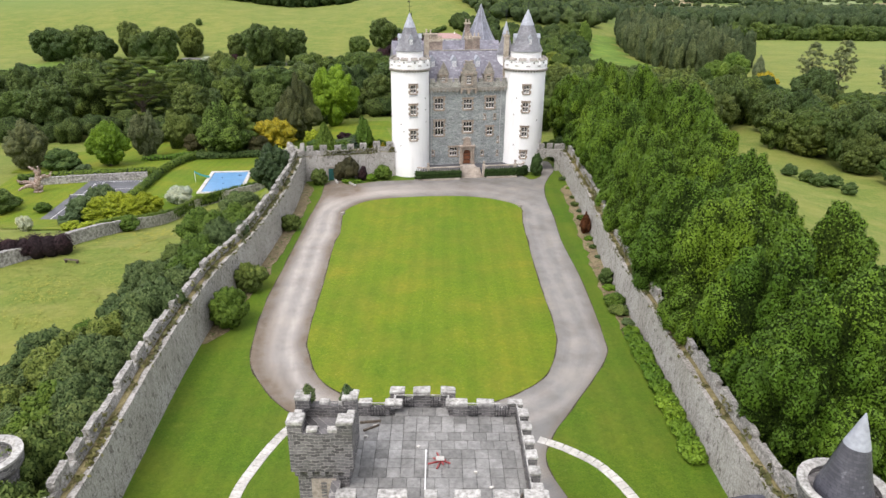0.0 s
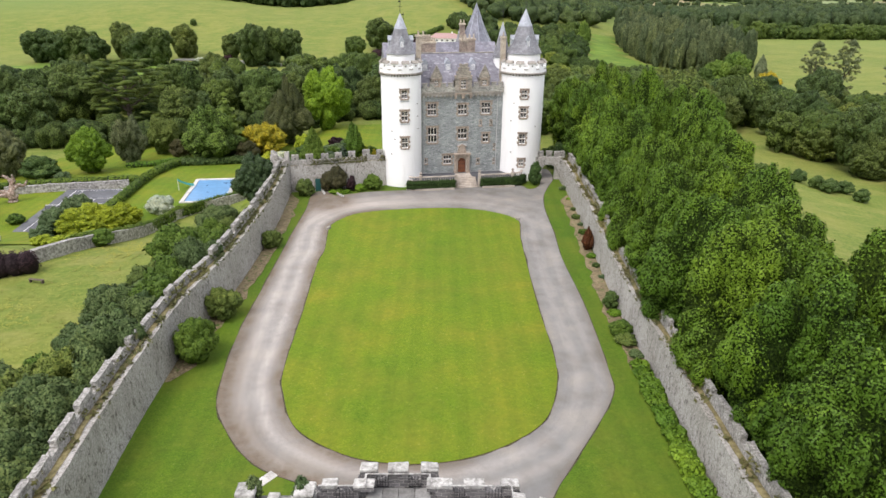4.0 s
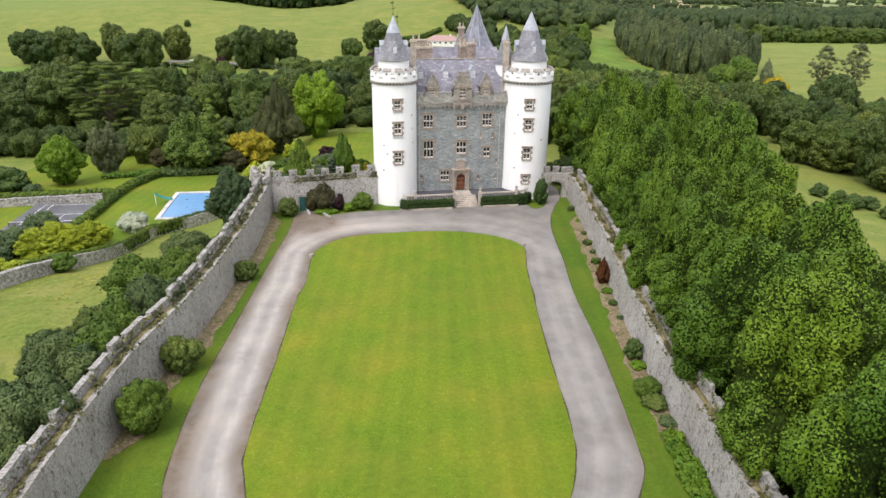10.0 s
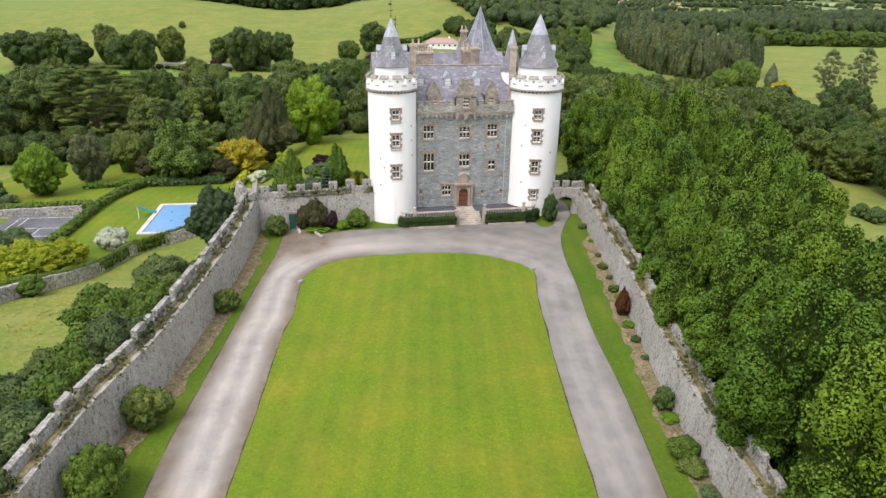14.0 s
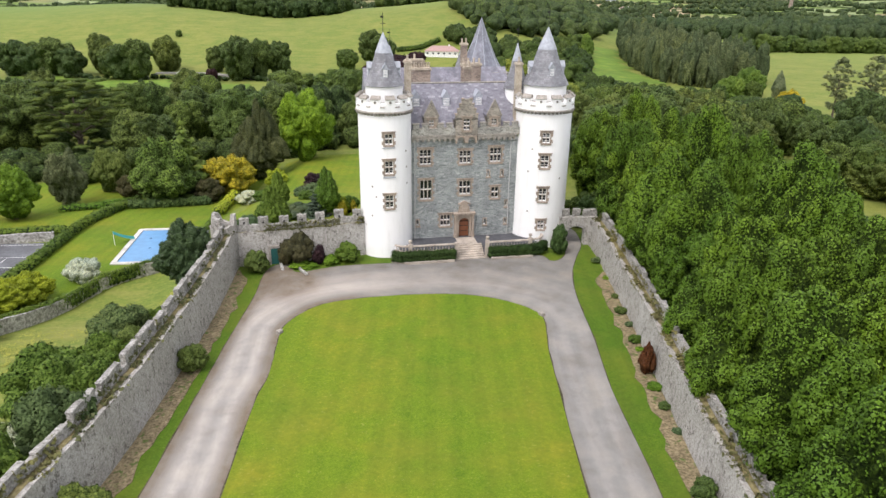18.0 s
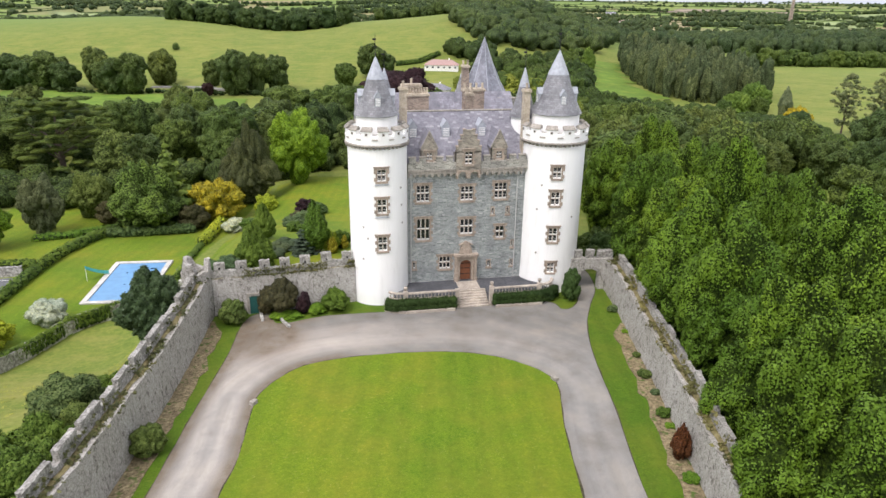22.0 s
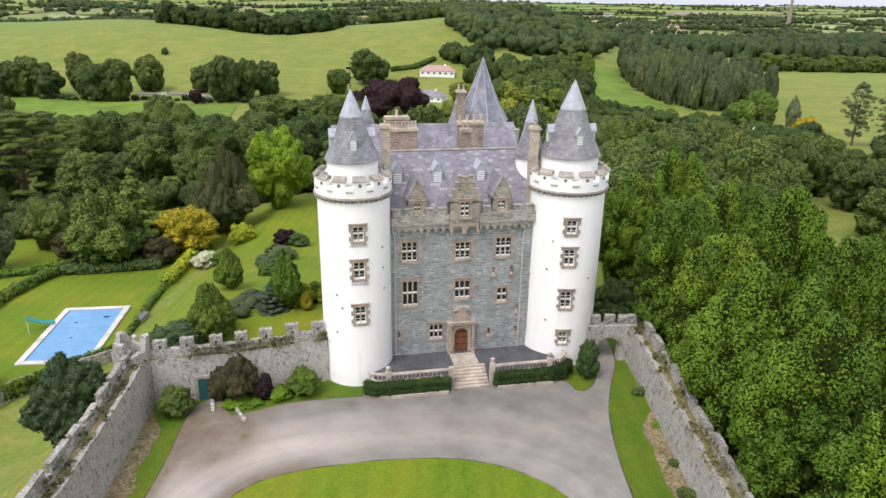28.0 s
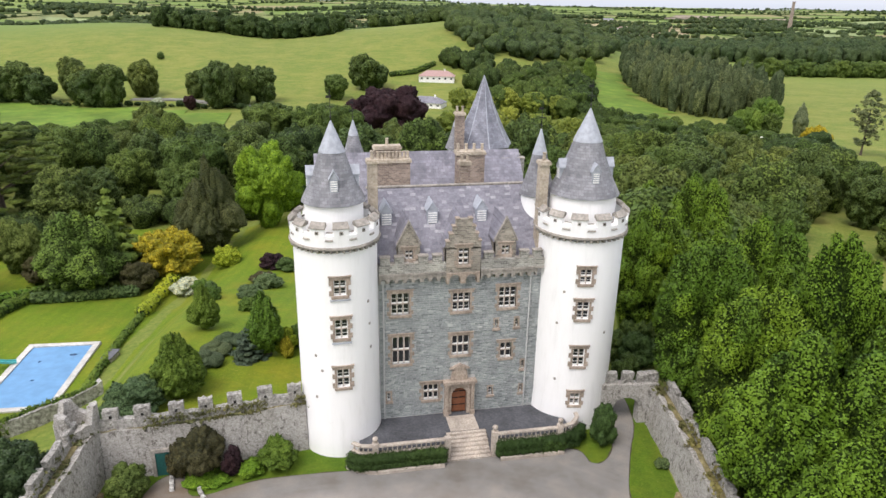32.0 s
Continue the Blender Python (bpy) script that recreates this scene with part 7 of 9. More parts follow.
for s, r, h, pl in ((23, 1.5, 2.4, S_ASH), (41.5, 1.8, 3.4, S_ASH), (49.5, 2.1, 4.2, S_GREEN[0]), (47.6, 1.2, 2.6, S_ASH)):
    p, d = along(WALL_W, s)
    o = Vector((-d.y, d.x, 0))
    put(pl, p.x + o.x * (r * 0.75), p.y + o.y * (r * 0.75), r, h, z=0)
for s, r, h, pl in ((9.0, 0.7, 0.8, S_OLIVE[1]), (14.0, 0.45, 0.5, S_BRIGHT), (19.0, 0.5, 0.5, S_ASH), (22.6, 0.75, 0.7, S_ASH), (25.4, 0.5, 0.5, S_OLIVE[0]), (28.7, 0.7, 0.8, S_GREEN[1]), (30.2, 0.5, 0.4, S_BRIGHT), (34.1, 0.85, 2.9, S_RUST), (36.6, 0.7, 0.8, S_BRIGHT), (39.4, 0.6, 0.5, S_ASH), (42.5, 0.45, 0.4, S_OLIVE[0]), (49.8, 0.95, 1.7, S_DARK), (51.4, 0.8, 0.8, S_BRIGHT), (55.6, 1.2, 1.5, S_GREEN[0]), (57.0, 1.2, 0.9, S_ASH), (59.4, 0.8, 0.6, S_OLIVE[1])):
    p, d = along(WALL_E, s)
    o = Vector((d.y, -d.x, 0))
    put(pl, p.x + o.x * (r * 0.9), p.y + o.y * (r * 0.9), r, h, z=0)
k = 0
for s in [61.5 + i * 0.95 for i in range(20)]:
    p, d = along(WALL_E, s)
    o = Vector((d.y, -d.x, 0))
    rr = random.Random(int(s * 10))
    S_LOW[k % 2].at(p.x + o.x * 1.0, p.y + o.y * 1.0, rr.uniform(0.75, 1.0), rr.uniform(0.8, 1.15), rr.uniform(0, 360), 0.02, group="border plants along the east wall")
    k += 1

# ---- the garden west of the castle ----
def lane(name, label, category, pts, z, thick, mat, kind="structure"):
    bm = bmesh.new()
    prism(bm, pts, z - thick, z)
    bmesh.ops.recalc_face_normals(bm, faces=bm.faces)
    return tagged(part(name, bm, mat), label, category, kind=kind)


def draped(name, label, category, pts, lift, mat, cells=2.5):
    """A sheet of mown grass laid on the slope inside an outline."""
    xs, ys = [p[0] for p in pts], [p[1] for p in pts]

    def inside(x, y):
        c, j = False, len(pts) - 1
        for i in range(len(pts)):
            (x1, y1), (x2, y2) = pts[i], pts[j]
            if (y1 > y) != (y2 > y) and x < (x2 - x1) * (y - y1) / (y2 - y1) + x1:
                c = not c
            j = i
        return c

    bm = bmesh.new()
    memo = {}

    def v(i, j):
        if (i, j) not in memo:
            x, y = min(xs) + i * cells, min(ys) + j * cells
            memo[(i, j)] = bm.verts.new((x, y, ground_z(x, y) + lift))
        return memo[(i, j)]

    for i in range(int((max(xs) - min(xs)) / cells)):
        for j in range(int((max(ys) - min(ys)) / cells)):
            if inside(min(xs) + (i + 0.5) * cells, min(ys) + (j + 0.5) * cells):
                bm.faces.new((v(i, j), v(i + 1, j), v(i + 1, j + 1), v(i, j + 1)))
    return tagged(part(name, bm, mat, smooth_faces=True), label, category, kind="structure")


draped("garden_lawn", "mown green lawn on the garden slope", "lawn", [(-88, 8), (-70, -2), (-56, 0), (-48, 17), (-40, 24), (-30, 3), (-12, 4), (-8, 40), (-4, 92), (-70, 98), (-92, 60)], 0.14, LAWN, 2.0)

pool = thing("swimming_pool", "rectangular blue swimming pool with pale stone surround", "swimming pool", pose(-44.9, 31.6, ground_z(-45, 32) + 0.3, 0, 0, -3.5))
PX, PY, PS = 3.7, 7.3, 0.75
bm = bmesh.new()
for x0, x1, y0, y1 in ((-PX - PS, PX + PS, -PY - PS, -PY), (-PX - PS, PX + PS, PY, PY + PS), (-PX - PS, -PX, -PY, PY), (PX, PX + PS, -PY, PY)):
    box(bm, x0, x1, y0, y1, -0.9, 0.06)
part("surround", bm, PATHFLAG, pool, "pale paved pool edge")
bm = bmesh.new()
box(bm, -PX - 0.01, PX + 0.01, -PY - 0.01, PY + 0.01, -0.9, -0.1)
part("cover", bm, POOLBLUE, pool, "blue pool cover with wet patches")
for x0, y0, w, d in ((-0.4, -1.2, 0.22, 0.18), (2.1, 4.9, 0.5, 0.3), (-1.4, 3.4, 0.18, 0.24)):
    bm = bmesh.new()
    lathe(bm, [(0.0, -0.1), (w, -0.096), (w * 0.9, -0.09), (0.0, -0.088)], 14)
    part("water_patch", bm, plain("dark_water", (0.03, 0.07, 0.14), 0.1), pool, "", Matrix.Translation((x0, y0, 0)) @ Matrix.Diagonal((1, d / w, 1, 1)))
slide = thing("pool_slide", "curved turquoise pool slide", "slide", pose(-49.2, 33.6, ground_z(-49, 34) + 0.36, 0, 0, 20))
bm = bmesh.new()
prev = None
for i in range(13):
    t = i / 12
    x, z, yy = -2.2 + 3.2 * t, 1.75 * (1 - t) ** 1.6 + 0.12, 1.1 * math.sin(t * 1.6)
    row = [bm.verts.new((x, yy + o, z + h)) for o, h in ((-0.32, 0.22), (-0.3, 0.0), (0.3, 0.0), (0.32, 0.22), (0.36, 0.22), (0.34, -0.06), (-0.34, -0.06), (-0.36, 0.22))]
    if prev:
        for k in range(8):
            bm.faces.new((prev[k], prev[(k + 1) % 8], row[(k + 1) % 8], row[k]))
    prev = row
bmesh.ops.recalc_face_normals(bm, faces=bm.faces)
part("chute", bm, plain("turquoise_plastic", (0.10, 0.42, 0.42), 0.35), slide)
for sx in (-0.25, 0.25):
    bm = bmesh.new()
    lathe(bm, [(0.03, -0.3), (0.03, 1.8)], 8, -2.2, sx)
    part("slide_leg", bm, WHITE, slide)
cab = thing("pool_box", "dark-topped pump box beside the garden path", "box", pose(-37.6, 34.6, ground_z(-37.6, 34.6), 0, 0, -12))
bm = bmesh.new()
box(bm, -0.6, 0.6, -1.2, 1.2, -0.3, 0.8)
part("box_body", bevelled(bm, 0.03), GREYSAND, cab)
bm = bmesh.new()
box(bm, -0.7, 0.7, -1.3, 1.3, 0.804, 0.92)
part("box_lid", bevelled(bm, 0.02), TARMAC, cab)

# tennis court
court = thing("tennis_court", "dark grey tennis court with white lines and net", "tennis court", pose(-66.4, 22.5, -9.2, 0, 0, -4))
bm = bmesh.new()
box(bm, -7.4, 5.0, -18.0, 12.8, -1.0, 0.05)
part("court_surface", bm, TARMAC, court)
lines = bmesh.new()
for x in (-5.485, -4.115, 4.115):
    box(lines, x - 0.04, x + 0.04, -11.885, 11.885, 0.054, 0.062)
for y, w in ((-11.885, 5.485), (11.885, 5.485), (-6.4, 4.115), (6.4, 4.115)):
    box(lines, -w + 0.05, min(w, 4.115) - 0.05, y - 0.04, y + 0.04, 0.064, 0.07)
box(lines, -0.04, 0.04, -6.4, 6.4, 0.064, 0.07)
part("court_lines", lines, WHITE, court)
net = bmesh.new()
for k in range(44):
    x = -6.4 + 10.8 * k / 43
    box(net, x - 0.012, x + 0.012, -0.012, 0.012, 0.1, 0.95)
for k in range(5):
    box(net, -6.4, 4.4, -0.013, 0.013, 0.2 + k * 0.16, 0.222 + k * 0.16)
nt_ = part("net", net, IRON, court)
bm = bmesh.new()
box(bm, -6.4, 4.4, -0.03, 0.03, 0.955, 1.02)
part("net_band", bm, WHITE, nt_)
for x in (-6.45, 4.45):
    bm = bmesh.new()
    lathe(bm, [(0.05, 0.0), (0.05, 1.1)], 8, x, 0)
    part("net_post", bm, IRON, court)

# low rubble walls of the garden
GARDENSTONE = two_scale("garden_rubble", (0.08, 0.075, 0.065), (0.30, 0.285, 0.265), (0.58, 0.565, 0.54), 2.6, 0.25)


def low_wall(name, label, line, h, thick=0.6, seed=1):
    pts = spline([(x, y, 0) for x, y in line], 8)
    bm = bmesh.new()
    rows = []
    for i, p in enumerate(pts):
        d = (pts[min(len(pts) - 1, i + 1)] - pts[max(0, i - 1)]).normalized()
        o = Vector((-d.y, d.x, 0))
        z = ground_z(p.x, p.y)
        hh = h * (1 + 0.12 * noise.noise(Vector((i * 0.8, seed, 0))))
        rows.append([bm.verts.new(q) for q in (p - o * thick * 0.5 + Vector((0, 0, z - 1.0)), p - o * thick * 0.45 + Vector((0, 0, z + hh)), p + o * thick * 0.45 + Vector((0, 0, z + hh)), p + o * thick * 0.5 + Vector((0, 0, z - 1.0)))])
    for a, b in zip(rows, rows[1:]):
        for k in range(3):
            bm.faces.new((a[k], b[k], b[k + 1], a[k + 1]))
    bm.faces.new(rows[0])
    bm.faces.new(rows[-1][::-1])
    bmesh.ops.recalc_face_normals(bm, faces=bm.faces)
    return tagged(part(name, bm, GARDENSTONE), label, "wall", kind="structure")


LOWW = [(-70, -24), (-60, -13.5), (-54.5, 0), (-48.5, 15.0), (-42, 20.5), (-36, 25)]
low_wall("wall_garden", "low old rubble garden wall", LOWW, 1.9, 0.9)
hedge("hedge", "ivy-topped growth along the low garden wall", [(-58.5, -9), (-54.4, 1.0), (-48.4, 15.2), (-42, 20.9), (-36.5, 24.7)], 0.65, 2.25, LEAF_HEDGE, 81, 26, 0.13)
low_wall("wall_court_end", "low rubble wall behind the tennis court", [(-84, 34.7), (-75, 35.8), (-65, 36.4), (-61.5, 36.6)], 1.7, seed=4)
hedge("hedge", "clipped green hedge along the wall behind the court", [(-86, 35.9), (-75, 37.3), (-65, 37.9), (-60.5, 38.1)], 1.3, 2.3, LEAF_HEDGE, 82, 12, 0.2)
hedge("hedge", "clipped green hedge between court and pool lawn", [(-63.0, 14.0), (-61.0, 26.0), (-58.8, 45.5), (-56.5, 54.0), (-54, 62.0)], 1.5, 1.7, LEAF_HEDGE, 83, 8, 0.25)
hedge("hedge", "mixed flowering hedge across the garden", [(-54, 57.0), (-48, 57.5), (-40, 58.5)], 1.8, 1.9, LEAF_OAK, 84, 8, 0.25)
hedge("hedge", "light green clipped hedge in the garden", [(-66, 56), (-60, 58), (-55, 62)], 1.6, 1.4, LEAF_BRIGHT, 85, 8, 0.25)
hedge("hedge", "row of low shrubs along the garden walk", [(-38.6, 23.5), (-38.0, 34.0), (-37.0, 46.0), (-36.0, 56.0), (-35.4, 65)], 0.9, 1.0, LEAF_HEDGE, 86, 14, 0.2)
hedge("hedge", "light green clipped hedge beside the walk", [(-36.6, 49.0), (-35.8, 58.0), (-35.2, 66.0)], 1.8, 1.8, LEAF_LIMEYELLOW, 87, 10, 0.22)
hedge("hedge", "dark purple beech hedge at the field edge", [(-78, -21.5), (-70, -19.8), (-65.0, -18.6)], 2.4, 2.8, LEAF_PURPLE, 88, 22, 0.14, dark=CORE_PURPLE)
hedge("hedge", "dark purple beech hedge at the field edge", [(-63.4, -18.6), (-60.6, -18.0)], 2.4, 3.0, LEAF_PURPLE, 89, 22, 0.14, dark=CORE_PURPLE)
bench = thing("garden_bench", "weathered timber bench in the field", "bench", pose(-58.5, -21.5, ground_z(-58.5, -21.5), 0, 0, -20))
bm = bmesh.new()
box(bm, -1.0, 1.0, -0.22, 0.22, 0.42, 0.48)
part("seat", bm, BARK, bench)
for sx in (-0.85, 0.85):
    bm = bmesh.new()
    box(bm, sx - 0.05, sx + 0.05, -0.2, 0.2, -0.1, 0.418)
    part("leg", bm, BARK, bench)
# weathered tree-root carving on the lawn
carv = thing("root_sculpture", "weathered upturned tree-root sculpture on the lawn", "sculpture", pose(-80.9, 29.9, ground_z(-80.9, 29.9), 0, 0, 22.7))
ROOTWOOD = two_scale("bleached_root_wood", (0.13, 0.075, 0.05), (0.30, 0.22, 0.17), (0.58, 0.54, 0.49), 3.0, 0.8)


def limb(name, line, r0, r1, seed):
    """A gnarled tapering limb along a bent line."""
    rr = random.Random(seed)
    pts = spline([Vector(p) for p in line], 5)
    bm = bmesh.new()
    rings = []
    for i, p in enumerate(pts):
        f = i / (len(pts) - 1)
        d = (pts[min(len(pts) - 1, i + 1)] - pts[max(0, i - 1)]).normalized()
        w = d.to_track_quat("Z", "Y").to_matrix()
        r = (r0 + (r1 - r0) * f) * rr.uniform(0.85, 1.2)
        rings.append([bm.verts.new(p + w @ Vector((r * rr.uniform(0.75, 1.2) * math.cos(k * 0.8976), r * rr.uniform(0.75, 1.2) * math.sin(k * 0.8976), 0))) for k in range(7)])
    for u, v in zip(rings, rings[1:]):
        for k in range(7):
            bm.faces.new((u[k], u[(k + 1) % 7], v[(k + 1) % 7], v[k]))
    bm.faces.new(rings[0])
    bm.faces.new(rings[-1])
    bmesh.ops.recalc_face_normals(bm, faces=bm.faces)
    part(name, bm, ROOTWOOD, carv)


limb("trunk", [(0, 0, -0.4), (0.1, 0, 0.8), (-0.1, 0, 1.9)], 0.95, 0.75, 1)
limb("limb", [(0, 0, 1.3), (-1.3, 0.3, 2.2), (-2.6, 0.2, 2.4), (-3.2, 0.4, 3.0)], 0.6, 0.16, 2)
limb("limb", [(-0.2, 0.2, 1.2), (-1.5, -0.5, 1.7), (-2.6, -0.8, 1.5), (-3.3, -0.8, 1.1)], 0.5, 0.15, 3)
limb("limb", [(-0.1, 0, 1.6), (0.5, 0.1, 3.2), (0.2, 0.3, 4.4), (-0.8, 0.5, 5.3)], 0.75, 0.2, 4)
limb("limb", [(0.3, 0, 2.4), (1.3, -0.4, 3.3), (2.3, -0.4, 3.1), (3.0, -0.3, 4.0)], 0.5, 0.14, 5)
limb("limb", [(0.4, 0.1, 3.3), (0.9, -0.5, 4.3), (0.7, -0.8, 5.5)], 0.42, 0.14, 6)

# conifers and garden trees
C_GOLD = conifer("conifer", "tall conifer with golden-tipped branches", 302, leaves("golden_needles", (0.062, 0.098, 0.016), (0.128, 0.178, 0.028), (0.21, 0.26, 0.045)), 3.0, 10.0)
C_CYP = puff_tree("conifer", "upright green cypress with golden tips", 303, LEAF_LIME, core_for(LEAF_HEDGE, 7.0), 1.6, 8.0, -0.4, "conifer tree", octaves=((26, 0.2), (140, 0.14), (600, 0.08)), m=3500, size=0.09, point=0.5, proud=0.12, belly=0.4)
LEAF_YEW = leaves("yew_mound_needles", (0.045, 0.062, 0.030), (0.078, 0.100, 0.050), (0.12, 0.145, 0.078))
MOUND = Plant("shrub", "grey-green clipped mound of yew", "shrub", puff_crown("crown", 306, 1.5, 1.5, -0.8, LEAF_YEW, core_for(LEAF_YEW, 12.0), octaves=((7, 0.3), (60, 0.06), (500, 0.03)), m=1500, size=0.05, proud=0.04))
S_GOLD = shrub("shrub", "small golden-leaved conifer bush", 244, LEAF_YELLOW, 1.5, 2.4, 1500, 0.09, 8.0, 0.4)
C_BLUE = conifer("conifer", "small spreading juniper with grey-green needles", 304, leaves("blue_needles", (0.028, 0.045, 0.028), (0.056, 0.080, 0.050), (0.09, 0.12, 0.078)), 1.5, 5.5, 8, 18, 0.2)
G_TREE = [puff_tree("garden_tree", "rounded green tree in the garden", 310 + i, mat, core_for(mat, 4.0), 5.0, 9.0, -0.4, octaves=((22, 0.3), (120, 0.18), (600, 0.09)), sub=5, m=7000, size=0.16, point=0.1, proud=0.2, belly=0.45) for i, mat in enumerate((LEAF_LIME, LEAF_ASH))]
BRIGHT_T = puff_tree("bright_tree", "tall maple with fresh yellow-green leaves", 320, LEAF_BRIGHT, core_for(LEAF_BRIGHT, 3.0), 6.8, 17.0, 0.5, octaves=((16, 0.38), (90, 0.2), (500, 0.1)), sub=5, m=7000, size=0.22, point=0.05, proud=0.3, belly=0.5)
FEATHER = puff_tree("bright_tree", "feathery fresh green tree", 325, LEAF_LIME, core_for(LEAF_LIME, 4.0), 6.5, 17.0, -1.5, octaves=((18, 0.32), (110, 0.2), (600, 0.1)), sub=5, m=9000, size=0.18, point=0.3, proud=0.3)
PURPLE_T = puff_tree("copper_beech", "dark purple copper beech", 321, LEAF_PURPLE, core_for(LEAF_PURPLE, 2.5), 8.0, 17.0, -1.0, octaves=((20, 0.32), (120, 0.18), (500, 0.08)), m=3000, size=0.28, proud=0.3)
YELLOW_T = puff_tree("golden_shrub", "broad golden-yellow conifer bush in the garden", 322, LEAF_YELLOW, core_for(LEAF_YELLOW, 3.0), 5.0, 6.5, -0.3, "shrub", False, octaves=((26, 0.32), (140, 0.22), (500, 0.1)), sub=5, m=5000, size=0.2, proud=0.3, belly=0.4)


def con(pl, x, y, r, h, br, bh, label="", turn=0):
    pl.at(x, y, r / br, h / bh, turn, None, label)


YEW = Plant("yew_tree", "dense clipped dark green yew cone", "conifer tree", puff_crown("crown", 330, 3.1, 8.2, -0.3, LEAF_HEDGE, core_for(LEAF_HEDGE, 7.0), octaves=((30, 0.2), (170, 0.15), (800, 0.09)), sub=5, m=7000, size=0.1, point=0.62, proud=0.12, belly=0.34))
YEW.at(-24.0, 8.6, 1.05, 0.86)
put(S_OLIVE[0], -27.2, 6.4, 2.6, 3.4)
put(S_OLIVE[1], -29.0, 5.2, 1.5, 2.2)
con(C_CYP, -16.7, 15.2, 2.3, 8.2, 1.6, 8)
put(S_GOLD, -14.6, 14.4, 0.8, 2.4)
put(S_GOLD, -13.0, 16.6, 0.7, 2.0)
put(S_BROWN, -19.6, 52.5, 2.0, 2.0, label="bronze leaved shrub on the garden slope")
con(C_BLUE, -18.3, 14.8, 1.6, 3.6, 1.5, 5.5)
put(S_LIME, -14.9, 15.8, 1.3, 3.2)
put(S_GREEN[0], -13.4, 17.5, 1.4, 2.6)
for x, y, r, h in ((-22.4, 13.7, 2.1, 2.8), (-20.8, 18.5, 2.0, 2.6), (-21.8, 16.2, 2.0, 2.6), (-23.4, 11.5, 1.6, 2.2)):
    MOUND.at(x, y, r / 1.5, h / 2.4)
YEW.at(-23.9, 24.5, 0.75, 0.75, 40)
put(S_WHITE, -32.0, 58.0, 2.5, 2.9, label="creamy white flowering bush")
for x, y, r, h, pl in ((-18.5, 49.0, 2.4, 2.4, S_OLIVE[0]), (-20.5, 41.5, 2.0, 2.2, S_OLIVE[1]), (-25.5, 41.0, 1.5, 1.9, S_GREEN[0]), (-26.5, 45.5, 1.7, 2.0, S_DARK), (-18.5, 62, 2.4, 2.6, S_PURPLE), (-16.0, 60, 2.0, 2.2, S_DARK), (-26.6, 68, 2.6, 4.4, S_LIME), (-29.0, 55, 2.0, 2.2, S_GREEN[1]), (-20.0, 33, 1.6, 1.8, S_GREEN[1])):
    put(pl, x, y, r, h)
YELLOW_T.at(-36.8, 69.5, 1.25, 1.2, 30)
S_BRONZE = shrub("shrub", "rounded bush with dark bronze leaves", 266, leaves("dark_bronze_leaves", (0.034, 0.030, 0.012), (0.066, 0.058, 0.022), (0.11, 0.098, 0.04)), 1.5, 2.3)
put(S_BRONZE, -40.0, 61.5, 3.2, 5.2, label="broad bush with bronze-green leaves")
con(C_GOLD, -45.0, 68.5, 5.2, 16.5, 3, 10)
puff_tree("layered_tree", "broad spreading mid-green tree with layered boughs", 336, LEAF_FRESH, CORE_MID, 6.6, 13.5, 0.2, octaves=((15, 0.4), (80, 0.24), (420, 0.11)), sub=5, m=9000, size=0.19, point=0.42, proud=0.35, up=0.7, belly=0.38, tips=True).at(-48.5, 62.0)
put(S_BRONZE, -56.6, 67.5, 3.0, 5.0)
LEAF_FIR = leaves("brown_green_needles", (0.044, 0.046, 0.018), (0.084, 0.090, 0.034), (0.14, 0.142, 0.06))
puff_tree("conifer", "large dark brown-green conifer", 301, LEAF_FIR, core_for(LEAF_FIR, 4.0), 6.4, 17.5, 0.0, "conifer tree", octaves=((16, 0.36), (90, 0.26), (480, 0.13)), sub=5, m=11000, size=0.16, point=0.55, proud=0.35, belly=0.32, tips=True).at(-31.0, 80.0, 1.0, 1.0, 40)
BRIGHT_T.at(-20.5, 88.0, 1.0, 1.0)
G_TREE[0].at(-72.6, 51.0, 0.95, 1.15)
LEAF_WEEP = leaves("grey_brown_willow_leaves", (0.062, 0.074, 0.034), (0.108, 0.122, 0.056), (0.165, 0.18, 0.088))
WEEP = puff_tree("garden_tree", "tall grey-green weeping garden tree", 326, LEAF_WEEP, core_for(LEAF_WEEP, 4.0), 3.9, 12.0, -1.0, octaves=((18, 0.3), (90, 0.2), (500, 0.1)), sub=5, m=7000, size=0.15, point=0.2, proud=0.25, belly=0.5)
WEEP.at(-66.8, 62.0)
WEEP.at(-89.2, 50.0, 1.3, 0.95, 70, label="broad feathery grey-green garden tree")
G_TREE[1].at(-61.5, 73.0, 0.85, 1.15, 60)
put(S_DARK, -81.6, 47.6, 4.0, 4.6, label="spreading dark green shrub on the lawn")
put(S_OLIVE[0], -77.0, 45.5, 2.0, 1.8)
put(S_OLIVE[1], -86.5, 22.5, 3.0, 3.6)
put(S_DARK, -83.0, 18.0, 3.2, 4.0)
put(S_GREEN[0], -75.6, 16.8, 1.6, 2.0)
put(S_GREEN[1], -82.2, 22.5, 1.2, 1.6)
put(shrub("shrub", "silvery bush", 255, LEAF_SILVER, 1.5, 2.4, 3000, 0.05), -52.0, 18.4, 2.5, 3.6, label="silvery white rounded bush on the lawn")
for x, y, r, h, pl in ( (-61.0, -4.6, 2.0, 2.0, S_LIME), (-61.8, 8.0, 2.6, 3.8, S_GREEN[1]), (-64.6, -2.6, 1.6, 1.8, S_LIME), (-56.0, -4.5, 2.4, 2.6, S_GREEN[0])):
    put(pl, x, y, r, h)
